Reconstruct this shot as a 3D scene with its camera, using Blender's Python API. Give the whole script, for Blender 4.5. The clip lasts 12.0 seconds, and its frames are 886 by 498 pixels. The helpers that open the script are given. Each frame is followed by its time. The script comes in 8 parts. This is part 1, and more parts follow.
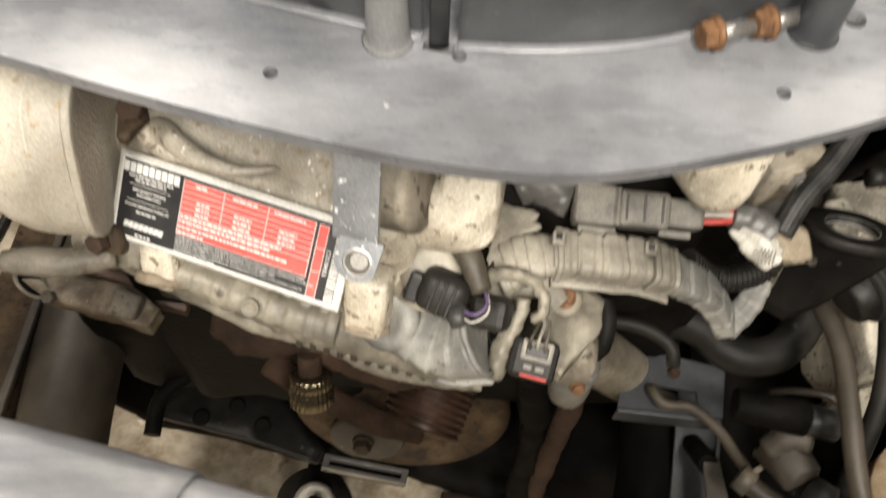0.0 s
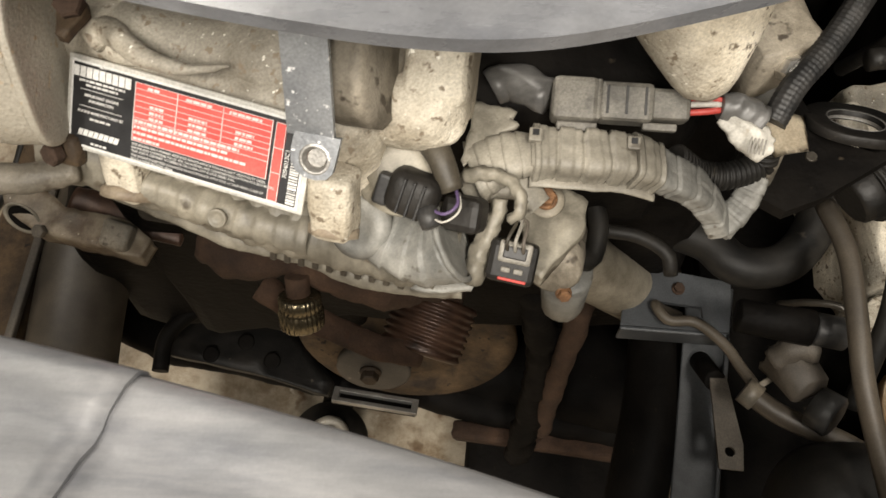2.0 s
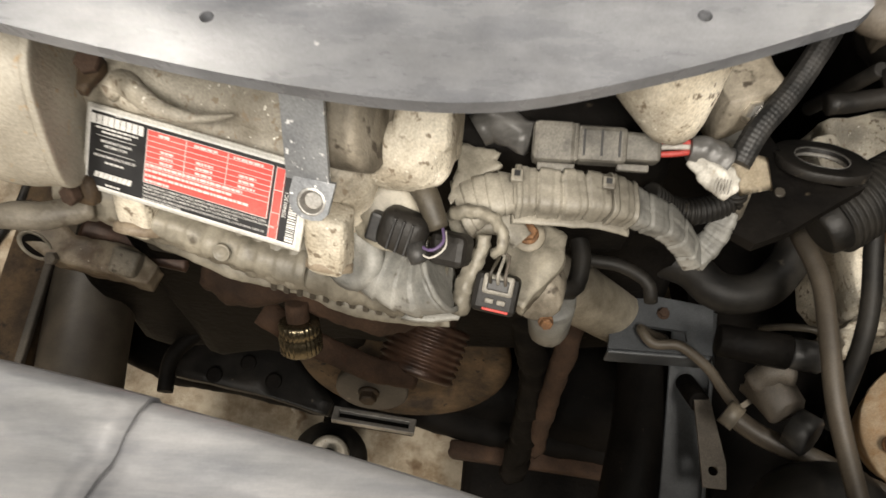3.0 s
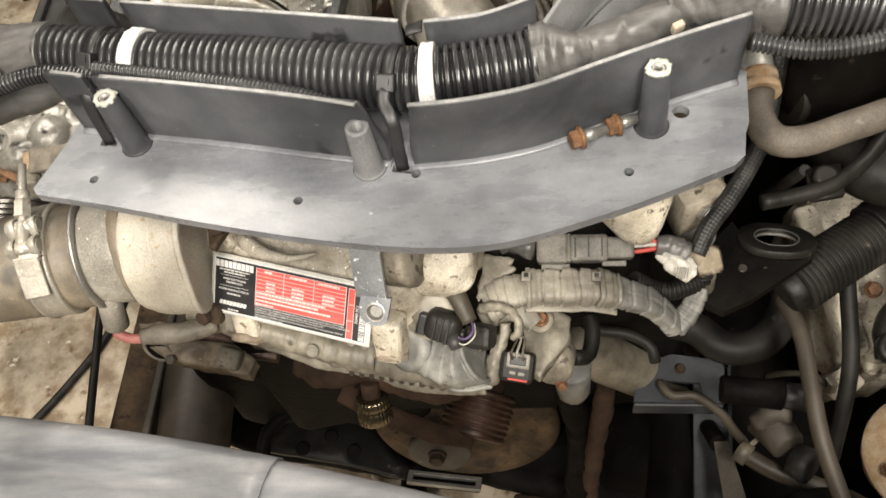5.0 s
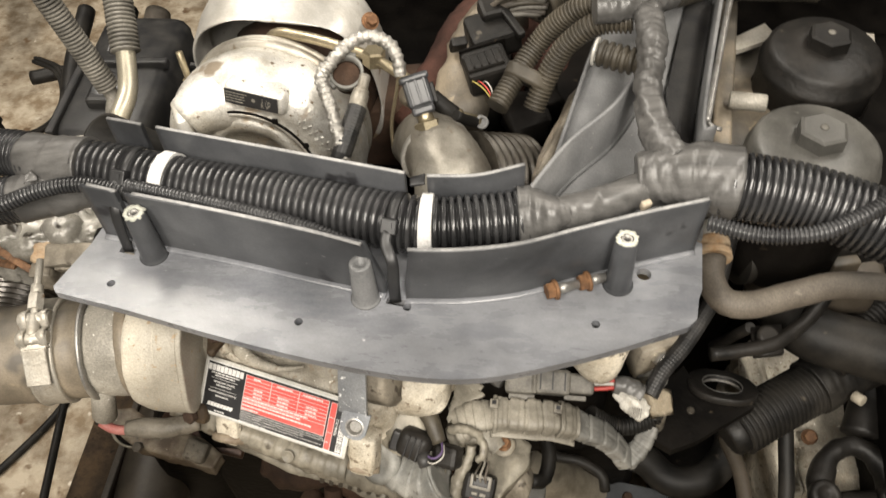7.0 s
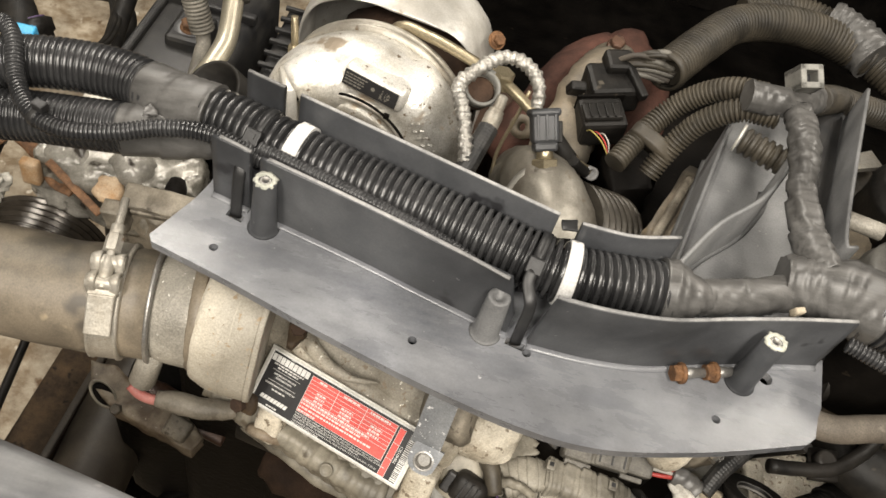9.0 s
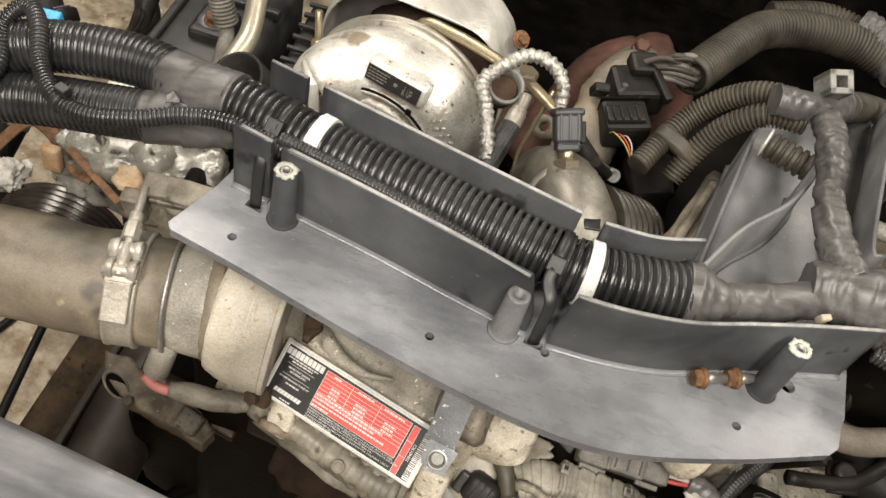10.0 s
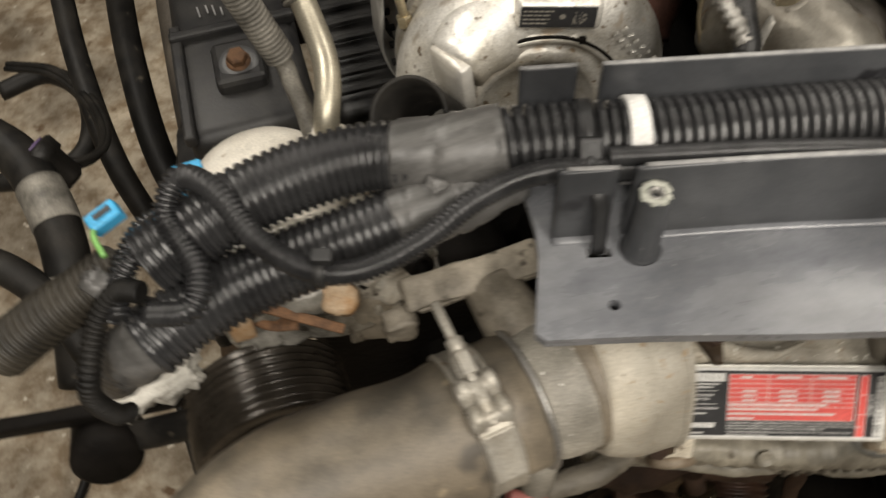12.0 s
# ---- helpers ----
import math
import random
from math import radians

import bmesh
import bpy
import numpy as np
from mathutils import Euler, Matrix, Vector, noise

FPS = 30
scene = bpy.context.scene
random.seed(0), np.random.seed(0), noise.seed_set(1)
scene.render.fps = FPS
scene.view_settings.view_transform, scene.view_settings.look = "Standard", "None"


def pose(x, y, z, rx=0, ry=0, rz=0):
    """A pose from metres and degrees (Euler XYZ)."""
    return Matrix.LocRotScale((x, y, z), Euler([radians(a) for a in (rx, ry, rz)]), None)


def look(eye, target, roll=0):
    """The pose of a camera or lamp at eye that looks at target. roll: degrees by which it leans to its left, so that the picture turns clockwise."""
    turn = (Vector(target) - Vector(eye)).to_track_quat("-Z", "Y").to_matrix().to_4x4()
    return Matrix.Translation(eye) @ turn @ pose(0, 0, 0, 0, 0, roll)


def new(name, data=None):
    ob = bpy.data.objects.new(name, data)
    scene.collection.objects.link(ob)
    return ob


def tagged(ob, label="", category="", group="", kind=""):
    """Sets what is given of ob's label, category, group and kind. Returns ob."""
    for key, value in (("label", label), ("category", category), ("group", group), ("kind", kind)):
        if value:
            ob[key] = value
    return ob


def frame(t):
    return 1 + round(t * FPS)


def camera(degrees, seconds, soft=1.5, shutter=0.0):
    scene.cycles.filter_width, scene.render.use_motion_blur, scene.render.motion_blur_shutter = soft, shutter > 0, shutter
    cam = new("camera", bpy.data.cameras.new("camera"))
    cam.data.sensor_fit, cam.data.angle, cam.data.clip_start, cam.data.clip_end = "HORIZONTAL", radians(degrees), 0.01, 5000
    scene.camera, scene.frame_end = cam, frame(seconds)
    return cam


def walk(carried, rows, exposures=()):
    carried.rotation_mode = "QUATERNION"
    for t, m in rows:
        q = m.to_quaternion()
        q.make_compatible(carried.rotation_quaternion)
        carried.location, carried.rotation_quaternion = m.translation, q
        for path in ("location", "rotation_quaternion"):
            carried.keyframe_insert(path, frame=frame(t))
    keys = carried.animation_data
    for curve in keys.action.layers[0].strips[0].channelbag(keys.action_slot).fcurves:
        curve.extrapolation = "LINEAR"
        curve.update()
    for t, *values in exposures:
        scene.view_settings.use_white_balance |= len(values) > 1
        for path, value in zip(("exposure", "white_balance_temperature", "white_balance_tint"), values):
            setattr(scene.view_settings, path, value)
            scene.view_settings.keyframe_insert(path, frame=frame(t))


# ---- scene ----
cam = camera(56.3, 12.0, shutter=0.5)
PATH = [
    (0, (0.031, 0.075, 1.769), (0.03, 1.07, 0.034), 2.8),
    (0.5, (0.055, 0.061, 1.735), (-0.03, 0.951, -0.054), -3.9),
    (1, (0.051, 0.06, 1.744), (-0.029, 0.921, -0.059), -2.7),
    (1.5, (0.054, 0.051, 1.746), (0.002, 0.932, -0.049), -0.9),
    (2, (0.065, 0.062, 1.736), (0.007, 0.941, -0.06), -2.4),
    (2.5, (0.079, 0.075, 1.735), (0.01, 0.959, -0.057), -3.9),
    (3, (0.076, 0.054, 1.776), (0.01, 0.97, -0.001), -2.7),
    (3.2, (0.071, 0.038, 1.804), (0.010, 0.981, 0.041), -2.3),
    (4.8, (0.115, -0.011, 1.942), (-0.111, 1.027, 0.248), -14.3),
    (5, (0.116, -0.015, 1.954), (-0.103, 1.035, 0.266), -13.9),
    (5.5, (0.121, -0.022, 1.989), (-0.063, 1.066, 0.321), -11.7),
    (6, (0.125, -0.032, 2.011), (-0.031, 1.108, 0.375), -9.2),
    (6.5, (0.115, -0.036, 2.02), (-0.016, 1.154, 0.418), -6.3),
    (7, (0.101, -0.031, 2.031), (-0.013, 1.21, 0.467), -3.3),
    (7.5, (0.077, -0.019, 2.041), (-0.034, 1.261, 0.509), 0.0),
    (7.7, (0.062, -0.017, 2.047), (-0.055, 1.273, 0.524), 1.4),
    (9.3, (-0.077, -0.015, 1.987), (-0.005, 1.286, 0.469), 19.0),
    (9.5, (-0.074, -0.015, 1.99), (-0.021, 1.284, 0.471), 18.7),
    (10, (-0.07, -0.017, 1.981), (-0.045, 1.287, 0.465), 17.8),
    (10.5, (-0.07, -0.002, 1.981), (-0.047, 1.292, 0.456), 16.7),
    (11, (-0.164, 0.076, 1.955), (-0.057, 1.3, 0.377), 12.7),
    (11.5, (-0.255, 0.127, 1.918), (-0.097, 1.209, 0.243), 3.0),
    (12, (-0.359, 0.17, 1.894), (-0.132, 1.228, 0.212), -4.3),
]
walk(cam, [(t, look(eye, target, roll)) for t, eye, target, roll in PATH], [(0.0, 0.17), (1.0, 0.08), (3.0, 0.04), (5.0, 0.08), (6.5, -0.06), (7.5, -0.06), (9.5, -0.24), (10.5, -0.24), (11.0, -0.38), (11.5, -0.68), (12.0, -0.8)])

# ---- light: a closed workshop with strip lights under its ceiling ----
world = bpy.data.worlds.new("workshop_air")
scene.world = world
world.use_nodes = True
world.node_tree.nodes["Background"].inputs[0].default_value = (0.9, 0.95, 1.0, 1)
world.node_tree.nodes["Background"].inputs[1].default_value = 0.02


def strip_light(x, y, z, length, width, watts, yaw=0.0):
    data = bpy.data.lights.new("strip_light", "AREA")
    data.shape, data.size, data.size_y, data.energy = "RECTANGLE", length, width, watts
    data.color = (1.0, 0.93, 0.83)
    ob = new("strip_light", data)
    ob.matrix_world = pose(x, y, z, 0, 0, yaw)
    return ob


strip_light(0.5, -1.6, 3.7, 2.4, 0.4, 165, 80)
strip_light(-1.1, -1.7, 3.7, 2.4, 0.4, 135, 80)
strip_light(1.5, 1.45, 3.7, 2.4, 0.4, 62, 80)
strip_light(-1.2, 2.0, 3.7, 2.4, 0.4, 95, 80)


# ---- materials ----
def mat(name, base, other, rough=0.6, metal=0.0, scale=30.0, detail=6.0, mix=(0.35, 0.65), bump=0.15, bump_scale=None,
        spots=None, spec=0.5, rough_var=0.12, coat=0.0, random_var=0.0, grime=0.3, grain=0.22, streak=None, grime_size=7.0, flecks=None):
    """A surface of two tones mixed by noise at two scales, with fine relief and, if given, spots (colour, size, amount)."""
    m = bpy.data.materials.new(name)
    m.use_nodes = True
    nt = m.node_tree
    n, l = nt.nodes, nt.links
    bsdf = n["Principled BSDF"]
    co = n.new("ShaderNodeTexCoord")
    big = n.new("ShaderNodeTexNoise")
    big.inputs["Scale"].default_value, big.inputs["Detail"].default_value, big.inputs["Roughness"].default_value = scale, detail, 0.65
    where = co.outputs["Object"]
    if streak:
        turn = n.new("ShaderNodeMapping")
        turn.inputs["Rotation"].default_value = [math.radians(v) for v in streak[0]]
        turn.inputs["Scale"].default_value = streak[1]
        l.new(where, turn.inputs["Vector"])
        l.new(turn.outputs["Vector"], big.inputs["Vector"])
    else:
        l.new(where, big.inputs["Vector"])
    ramp = n.new("ShaderNodeMapRange")
    ramp.inputs["From Min"].default_value, ramp.inputs["From Max"].default_value = mix
    l.new(big.outputs["Fac"], ramp.inputs["Value"])
    mixer = n.new("ShaderNodeMix")
    mixer.data_type = "RGBA"
    mixer.inputs["A"].default_value, mixer.inputs["B"].default_value = (*base, 1), (*other, 1)
    l.new(ramp.outputs["Result"], mixer.inputs["Factor"])
    colour = mixer.outputs["Result"]
    # broad smudges and fine specks
    for amount, size, soft in ((grime, grime_size, (0.36, 0.64)), (grain, 620.0, (0.3, 0.7))):
        if not amount:
            continue
        tex = n.new("ShaderNodeTexNoise")
        tex.inputs["Scale"].default_value, tex.inputs["Detail"].default_value, tex.inputs["Distortion"].default_value = size, 7.0, 0.6 if size < 50 else 0.0
        l.new(where, tex.inputs["Vector"])
        span = n.new("ShaderNodeMapRange")
        span.inputs["From Min"].default_value, span.inputs["From Max"].default_value = soft
        span.inputs["To Min"].default_value, span.inputs["To Max"].default_value = 1 - amount, 1 + amount * 0.5
        l.new(tex.outputs["Fac"], span.inputs["Value"])
        tint = n.new("ShaderNodeMix")
        tint.data_type, tint.blend_type = "RGBA", "MULTIPLY"
        tint.inputs["Factor"].default_value = 1.0
        l.new(colour, tint.inputs["A"])
        l.new(span.outputs["Result"], tint.inputs["B"])
        colour = tint.outputs["Result"]
    fine = n.new("ShaderNodeTexNoise")
    fine.inputs["Scale"].default_value, fine.inputs["Detail"].default_value = bump_scale or scale * 9, 4.0
    l.new(co.outputs["Object"], fine.inputs["Vector"])
    for tone, size, amount in [q for q in (spots, flecks) if q]:
        vor = n.new("ShaderNodeTexNoise")
        vor.inputs["Scale"].default_value, vor.inputs["Detail"].default_value = size, 3.0
        l.new(co.outputs["Object"], vor.inputs["Vector"])
        step = n.new("ShaderNodeMapRange")
        step.inputs["From Min"].default_value, step.inputs["From Max"].default_value = 1 - amount, 1 - amount + 0.07
        l.new(vor.outputs["Fac"], step.inputs["Value"])
        over = n.new("ShaderNodeMix")
        over.data_type = "RGBA"
        over.inputs["B"].default_value = (*tone, 1)
        l.new(step.outputs["Result"], over.inputs["Factor"])
        l.new(colour, over.inputs["A"])
        colour = over.outputs["Result"]
    if random_var:
        info = n.new("ShaderNodeObjectInfo")
        hsv = n.new("ShaderNodeHueSaturation")
        rng = n.new("ShaderNodeMapRange")
        rng.inputs["To Min"].default_value, rng.inputs["To Max"].default_value = 1 - random_var, 1 + random_var
        l.new(info.outputs["Random"], rng.inputs["Value"])
        l.new(rng.outputs["Result"], hsv.inputs["Value"])
        l.new(colour, hsv.inputs["Color"])
        colour = hsv.outputs["Color"]
    l.new(colour, bsdf.inputs["Base Color"])
    rr = n.new("ShaderNodeMapRange")
    rr.inputs["To Min"].default_value, rr.inputs["To Max"].default_value = max(rough - rough_var, 0.03), min(rough + rough_var, 1)
    l.new(big.outputs["Fac"], rr.inputs["Value"])
    l.new(rr.outputs["Result"], bsdf.inputs["Roughness"])
    bsdf.inputs["Metallic"].default_value = metal
    bsdf.inputs["Specular IOR Level"].default_value = spec
    bsdf.inputs["Coat Weight"].default_value = coat
    if bump:
        b = n.new("ShaderNodeBump")
        b.inputs["Strength"].default_value, b.inputs["Distance"].default_value = bump, 0.002
        l.new(fine.outputs["Fac"], b.inputs["Height"])
        l.new(b.outputs["Normal"], bsdf.inputs["Normal"])
    return m


def plain(name, colour, rough=0.5, metal=0.0):
    return mat(name, colour, tuple(min(1, c * 1.25 + 0.004) for c in colour), rough, metal, 60, bump=0.05)


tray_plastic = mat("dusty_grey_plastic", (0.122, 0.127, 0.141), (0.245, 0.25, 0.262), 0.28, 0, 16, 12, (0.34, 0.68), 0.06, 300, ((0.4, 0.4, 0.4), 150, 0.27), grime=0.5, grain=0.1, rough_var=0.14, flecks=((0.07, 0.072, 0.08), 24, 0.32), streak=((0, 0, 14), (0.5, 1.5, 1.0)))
# darker than the plate: the walls' weaker top light and thinner dust, in colour
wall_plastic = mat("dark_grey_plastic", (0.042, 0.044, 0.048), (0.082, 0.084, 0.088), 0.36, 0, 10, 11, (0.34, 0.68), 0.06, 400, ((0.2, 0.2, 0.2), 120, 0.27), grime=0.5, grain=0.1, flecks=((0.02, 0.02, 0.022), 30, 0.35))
leg_plastic = mat("worn_grey_plastic", (0.12, 0.122, 0.125), (0.22, 0.22, 0.218), 0.45, 0, 14, 10, (0.32, 0.7), 0.1, 400, ((0.36, 0.34, 0.31), 160, 0.27), grime=0.4)
bar_plastic = mat("scuffed_grey_bar", (0.078, 0.081, 0.09), (0.24, 0.238, 0.236), 0.46, 0, 7, 12, (0.36, 0.66), 0.08, 160, ((0.05, 0.05, 0.053), 16, 0.345), grime=0.45, grain=0.06, streak=((0, 0, 14), (0.4, 2.6, 2.6)), flecks=((0.34, 0.335, 0.33), 26, 0.33))
loom_black = mat("black_conduit", (0.021, 0.021, 0.022), (0.052, 0.052, 0.053), 0.25, 0, 25, 6, (0.35, 0.68), 0.04, grain=0.15, grime=0.4, rough_var=0.1)
loom_dusty = mat("dusty_conduit", (0.024, 0.0205, 0.015), (0.068, 0.057, 0.04), 0.55, 0, 25, 6, (0.35, 0.65), 0.12, grime=0.4)
tape_grey = mat("grey_wrap_tape", (0.062, 0.06, 0.057), (0.135, 0.131, 0.125), 0.38, 0, 60, 10, (0.34, 0.68), 0.15, 90, grime=0.3, grain=0.12, streak=((0, 0, 35), (0.2, 2.2, 1.2)))
broken_plastic = mat("pale_broken_plastic", (0.3, 0.31, 0.26), (0.55, 0.55, 0.48), 0.5, 0, 120, 8, (0.35, 0.65), 0.3)
wet_cast = mat("oily_grey_casting", (0.16, 0.15, 0.125), (0.5, 0.475, 0.42), 0.24, 0.1, 22, 12, (0.4, 0.62), 0.5, 140, ((0.04, 0.034, 0.027), 50, 0.39), grime=0.6, grain=0.15)
tape_white = mat("white_paper_tape", (0.72, 0.71, 0.68), (0.85, 0.84, 0.82), 0.7, 0, 50, bump=0.2)
sand_cast = mat("sandy_cast_metal", (0.36, 0.315, 0.24), (0.7, 0.645, 0.535), 0.66, 0.0, 17, 12, (0.38, 0.62), 0.6, 330, ((0.17, 0.135, 0.095), 150, 0.4), grime=0.6, grain=0.25, flecks=((0.82, 0.79, 0.7), 210, 0.33))
pale_cast = mat("pale_sandy_cast_metal", (0.5, 0.452, 0.362), (0.72, 0.672, 0.575), 0.6, 0.0, 11, 11, (0.34, 0.66), 0.4, 420, ((0.33, 0.25, 0.16), 130, 0.37), grime=0.45, grain=0.2, flecks=((0.2, 0.16, 0.11), 300, 0.32))
grey_cast = mat("grey_cast_metal", (0.2, 0.185, 0.155), (0.4, 0.374, 0.32), 0.5, 0.15, 20, 11, (0.32, 0.68), 0.4, 380, ((0.7, 0.68, 0.62), 200, 0.33), grime=0.5, grain=0.28)
grimy_cast = mat("grimy_cast_metal", (0.115, 0.098, 0.073), (0.36, 0.32, 0.255), 0.62, 0.05, 19, 12, (0.38, 0.62), 0.5, 240, ((0.06, 0.048, 0.035), 70, 0.37), grime=0.6, grain=0.16)
rusty_cast = mat("rust_stained_casting", (0.1, 0.068, 0.042), (0.34, 0.285, 0.21), 0.6, 0.0, 22, 12, (0.38, 0.63), 0.4, 160, ((0.055, 0.035, 0.022), 50, 0.36), grime=0.5, grain=0.15, flecks=((0.55, 0.5, 0.42), 120, 0.3))
dirty_grey = mat("dirty_grey_cover", (0.115, 0.115, 0.106), (0.29, 0.282, 0.255), 0.55, 0, 26, 10, (0.34, 0.66), 0.4, 160, ((0.09, 0.08, 0.065), 90, 0.34), grime=0.5, grain=0.12)
dusty_sheath = mat("dusty_plastic_sheath", (0.08, 0.072, 0.056), (0.29, 0.265, 0.212), 0.5, 0, 22, 12, (0.36, 0.64), 0.2, 120, ((0.09, 0.075, 0.055), 48, 0.37), grime=0.5, grain=0.1)
alu = mat("stained_aluminium", (0.7, 0.68, 0.63), (0.4, 0.37, 0.31), 0.4, 0.4, 15, 12, (0.42, 0.64), 0.4, 190, ((0.15, 0.11, 0.07), 110, 0.36), grime=0.55, grain=0.25, flecks=((0.3, 0.25, 0.19), 26, 0.36))
cast_bright = mat("bright_stained_casting", (0.74, 0.72, 0.67), (0.52, 0.49, 0.43), 0.36, 0.35, 16, 12, (0.38, 0.68), 0.25, 140, ((0.26, 0.19, 0.12), 34, 0.34), grime=0.35, grain=0.12)
dusty_cap = mat("dusty_grey_cap", (0.075, 0.072, 0.065), (0.155, 0.15, 0.135), 0.42, 0, 16, 10, (0.34, 0.66), 0.1, 200, ((0.24, 0.23, 0.2), 60, 0.3), grime=0.4)
dull_iron = mat("dull_brown_steel", (0.05, 0.043, 0.034), (0.11, 0.097, 0.078), 0.4, 0.4, 26, 9, (0.35, 0.68), 0.25, 160, ((0.04, 0.03, 0.024), 50, 0.36), grime=0.5)
pipe_metal = mat("yellowed_pipe", (0.6, 0.56, 0.45), (0.45, 0.41, 0.32), 0.38, 0.75, 22, 8, (0.36, 0.66), 0.15, grime=0.3)
dull_alu = mat("dull_stained_aluminium", (0.42, 0.395, 0.34), (0.2, 0.175, 0.14), 0.44, 0.55, 14, 12, (0.38, 0.66), 0.3, 160, ((0.16, 0.12, 0.08), 60, 0.34), grime=0.45, grain=0.15)
alu_clean = mat("bright_aluminium", (0.78, 0.76, 0.72), (0.6, 0.57, 0.52), 0.3, 0.9, 30, 6, (0.4, 0.8), 0.1)
steel = mat("dull_steel", (0.42, 0.41, 0.39), (0.25, 0.235, 0.21), 0.45, 0.75, 40, 8, (0.4, 0.75), 0.2)
galv = mat("spotted_zinc_steel", (0.19, 0.2, 0.215), (0.29, 0.3, 0.31), 0.42, 0.3, 30, 6, (0.3, 0.7), 0.2, 300, ((0.8, 0.8, 0.8), 230, 0.37), grime=0.3)
blue_steel = mat("blue_grey_painted_steel", (0.043, 0.047, 0.052), (0.088, 0.093, 0.099), 0.5, 0.1, 24, 8, (0.3, 0.7), 0.2, 200, spec=0.35, grime=0.5)
clamp_steel = mat("dusty_clamp_steel", (0.52, 0.49, 0.43), (0.33, 0.295, 0.235), 0.45, 0.4, 24, 10, (0.38, 0.66), 0.25, 200, ((0.2, 0.13, 0.08), 80, 0.33), grime=0.4)
idler_steel = mat("yellowed_steel", (0.2, 0.17, 0.11), (0.11, 0.09, 0.06), 0.25, 0.9, 60, 8, (0.4, 0.7), 0.1)
brass = mat("yellow_zinc_pipe", (0.52, 0.45, 0.31), (0.36, 0.3, 0.2), 0.35, 0.8, 40, 6, (0.3, 0.7), 0.1)
rust = mat("rusty_iron", (0.036, 0.022, 0.015), (0.09, 0.053, 0.034), 0.85, 0.05, 40, 9, (0.3, 0.7), 0.6, 260, ((0.05, 0.026, 0.016), 120, 0.35), spec=0.3, grime=0.4)
rust_groove = mat("rusty_worn_rim", (0.04, 0.022, 0.015), (0.115, 0.062, 0.04), 0.42, 0.3, 34, 9, (0.35, 0.68), 0.2, 160, ((0.02, 0.013, 0.01), 50, 0.34), grime=0.4)
rust_bolt = mat("orange_rust_bolt", (0.23, 0.115, 0.05), (0.1, 0.05, 0.024), 0.7, 0.2, 120, 8, (0.35, 0.65), 0.5, 600)
# near-black: the shade of the bay's rear and depth is in this colour
dark_iron = mat("shade_dark_greasy_iron", (0.0045, 0.004, 0.0037), (0.0125, 0.0107, 0.009), 0.6, 0.0, 16, 9, (0.35, 0.7), 0.5, 120, ((0.035, 0.028, 0.02), 60, 0.29), spec=0.06, grime=0.5)
brown_iron = mat("brown_greasy_iron", (0.028, 0.019, 0.0125), (0.14, 0.092, 0.05), 0.7, 0.05, 24, 9, (0.35, 0.7), 0.5, 160, ((0.02, 0.015, 0.011), 70, 0.36), spec=0.3, grime=0.5)
red_iron = mat("reddish_manifold_iron", (0.1, 0.046, 0.034), (0.04, 0.022, 0.017), 0.85, 0.0, 26, 9, (0.35, 0.7), 0.5, 200, spec=0.2, grime=0.5)
rubber = mat("black_rubber", (0.0075, 0.007, 0.0064), (0.024, 0.0215, 0.018), 0.55, 0, 24, 9, (0.38, 0.66), 0.2, 150, ((0.07, 0.06, 0.046), 40, 0.31), spec=0.25, grime=0.5)
rubber_brown = mat("dusty_brown_rubber", (0.06, 0.05, 0.04), (0.125, 0.107, 0.085), 0.65, 0, 20, 10, (0.35, 0.68), 0.2, 200, ((0.2, 0.175, 0.14), 60, 0.3), grime=0.5, grain=0.3)
oily_iron = mat("oily_ribbed_iron", (0.03, 0.025, 0.019), (0.075, 0.063, 0.05), 0.2, 0.35, 30, 8, (0.35, 0.68), 0.1, 120, spec=0.5, grime=0.4)
greasy_brown = mat("greasy_brown_rubber", (0.04, 0.032, 0.024), (0.095, 0.079, 0.059), 0.5, 0, 9, 10, (0.35, 0.68), 0.15, 120, spec=0.4, grime=0.5)
rubber_tan = mat("dusty_tan_pipe", (0.085, 0.075, 0.06), (0.265, 0.22, 0.16), 0.5, 0, 9, 12, (0.4, 0.62), 0.22, 90, ((0.075, 0.064, 0.05), 18, 0.39), grime=0.55, grain=0.2, flecks=((0.36, 0.29, 0.19), 30, 0.33))
cover_plastic = mat("dusty_ribbed_cover", (0.1, 0.09, 0.071), (0.33, 0.305, 0.252), 0.55, 0, 17, 11, (0.36, 0.64), 0.2, 140, ((0.075, 0.066, 0.052), 60, 0.335), grime=0.55, grain=0.16)
black_part = mat("black_connector_plastic", (0.016, 0.016, 0.017), (0.042, 0.04, 0.037), 0.45, 0, 40, 7, (0.35, 0.7), 0.12, spec=0.4, grime=0.4)
grey_part = mat("dusty_grey_connector", (0.095, 0.088, 0.075), (0.255, 0.238, 0.203), 0.55, 0, 30, 11, (0.38, 0.64), 0.25, grime=0.45, grain=0.3)
cream = mat("cream_dusty_housing", (0.6, 0.56, 0.48), (0.75, 0.71, 0.63), 0.6, 0, 26, 8, (0.3, 0.7), 0.2, 150, ((0.35, 0.29, 0.21), 60, 0.32))
dusty_beige = mat("dusty_beige_pipe", (0.13, 0.112, 0.083), (0.34, 0.305, 0.24), 0.6, 0, 14, 11, (0.38, 0.64), 0.2, 120, ((0.07, 0.06, 0.045), 40, 0.34), grime=0.55, grain=0.15)
orange_dirt = mat("orange_rust_cream", (0.32, 0.18, 0.075), (0.5, 0.4, 0.28), 0.75, 0, 40, 8, (0.35, 0.65), 0.4, 160)
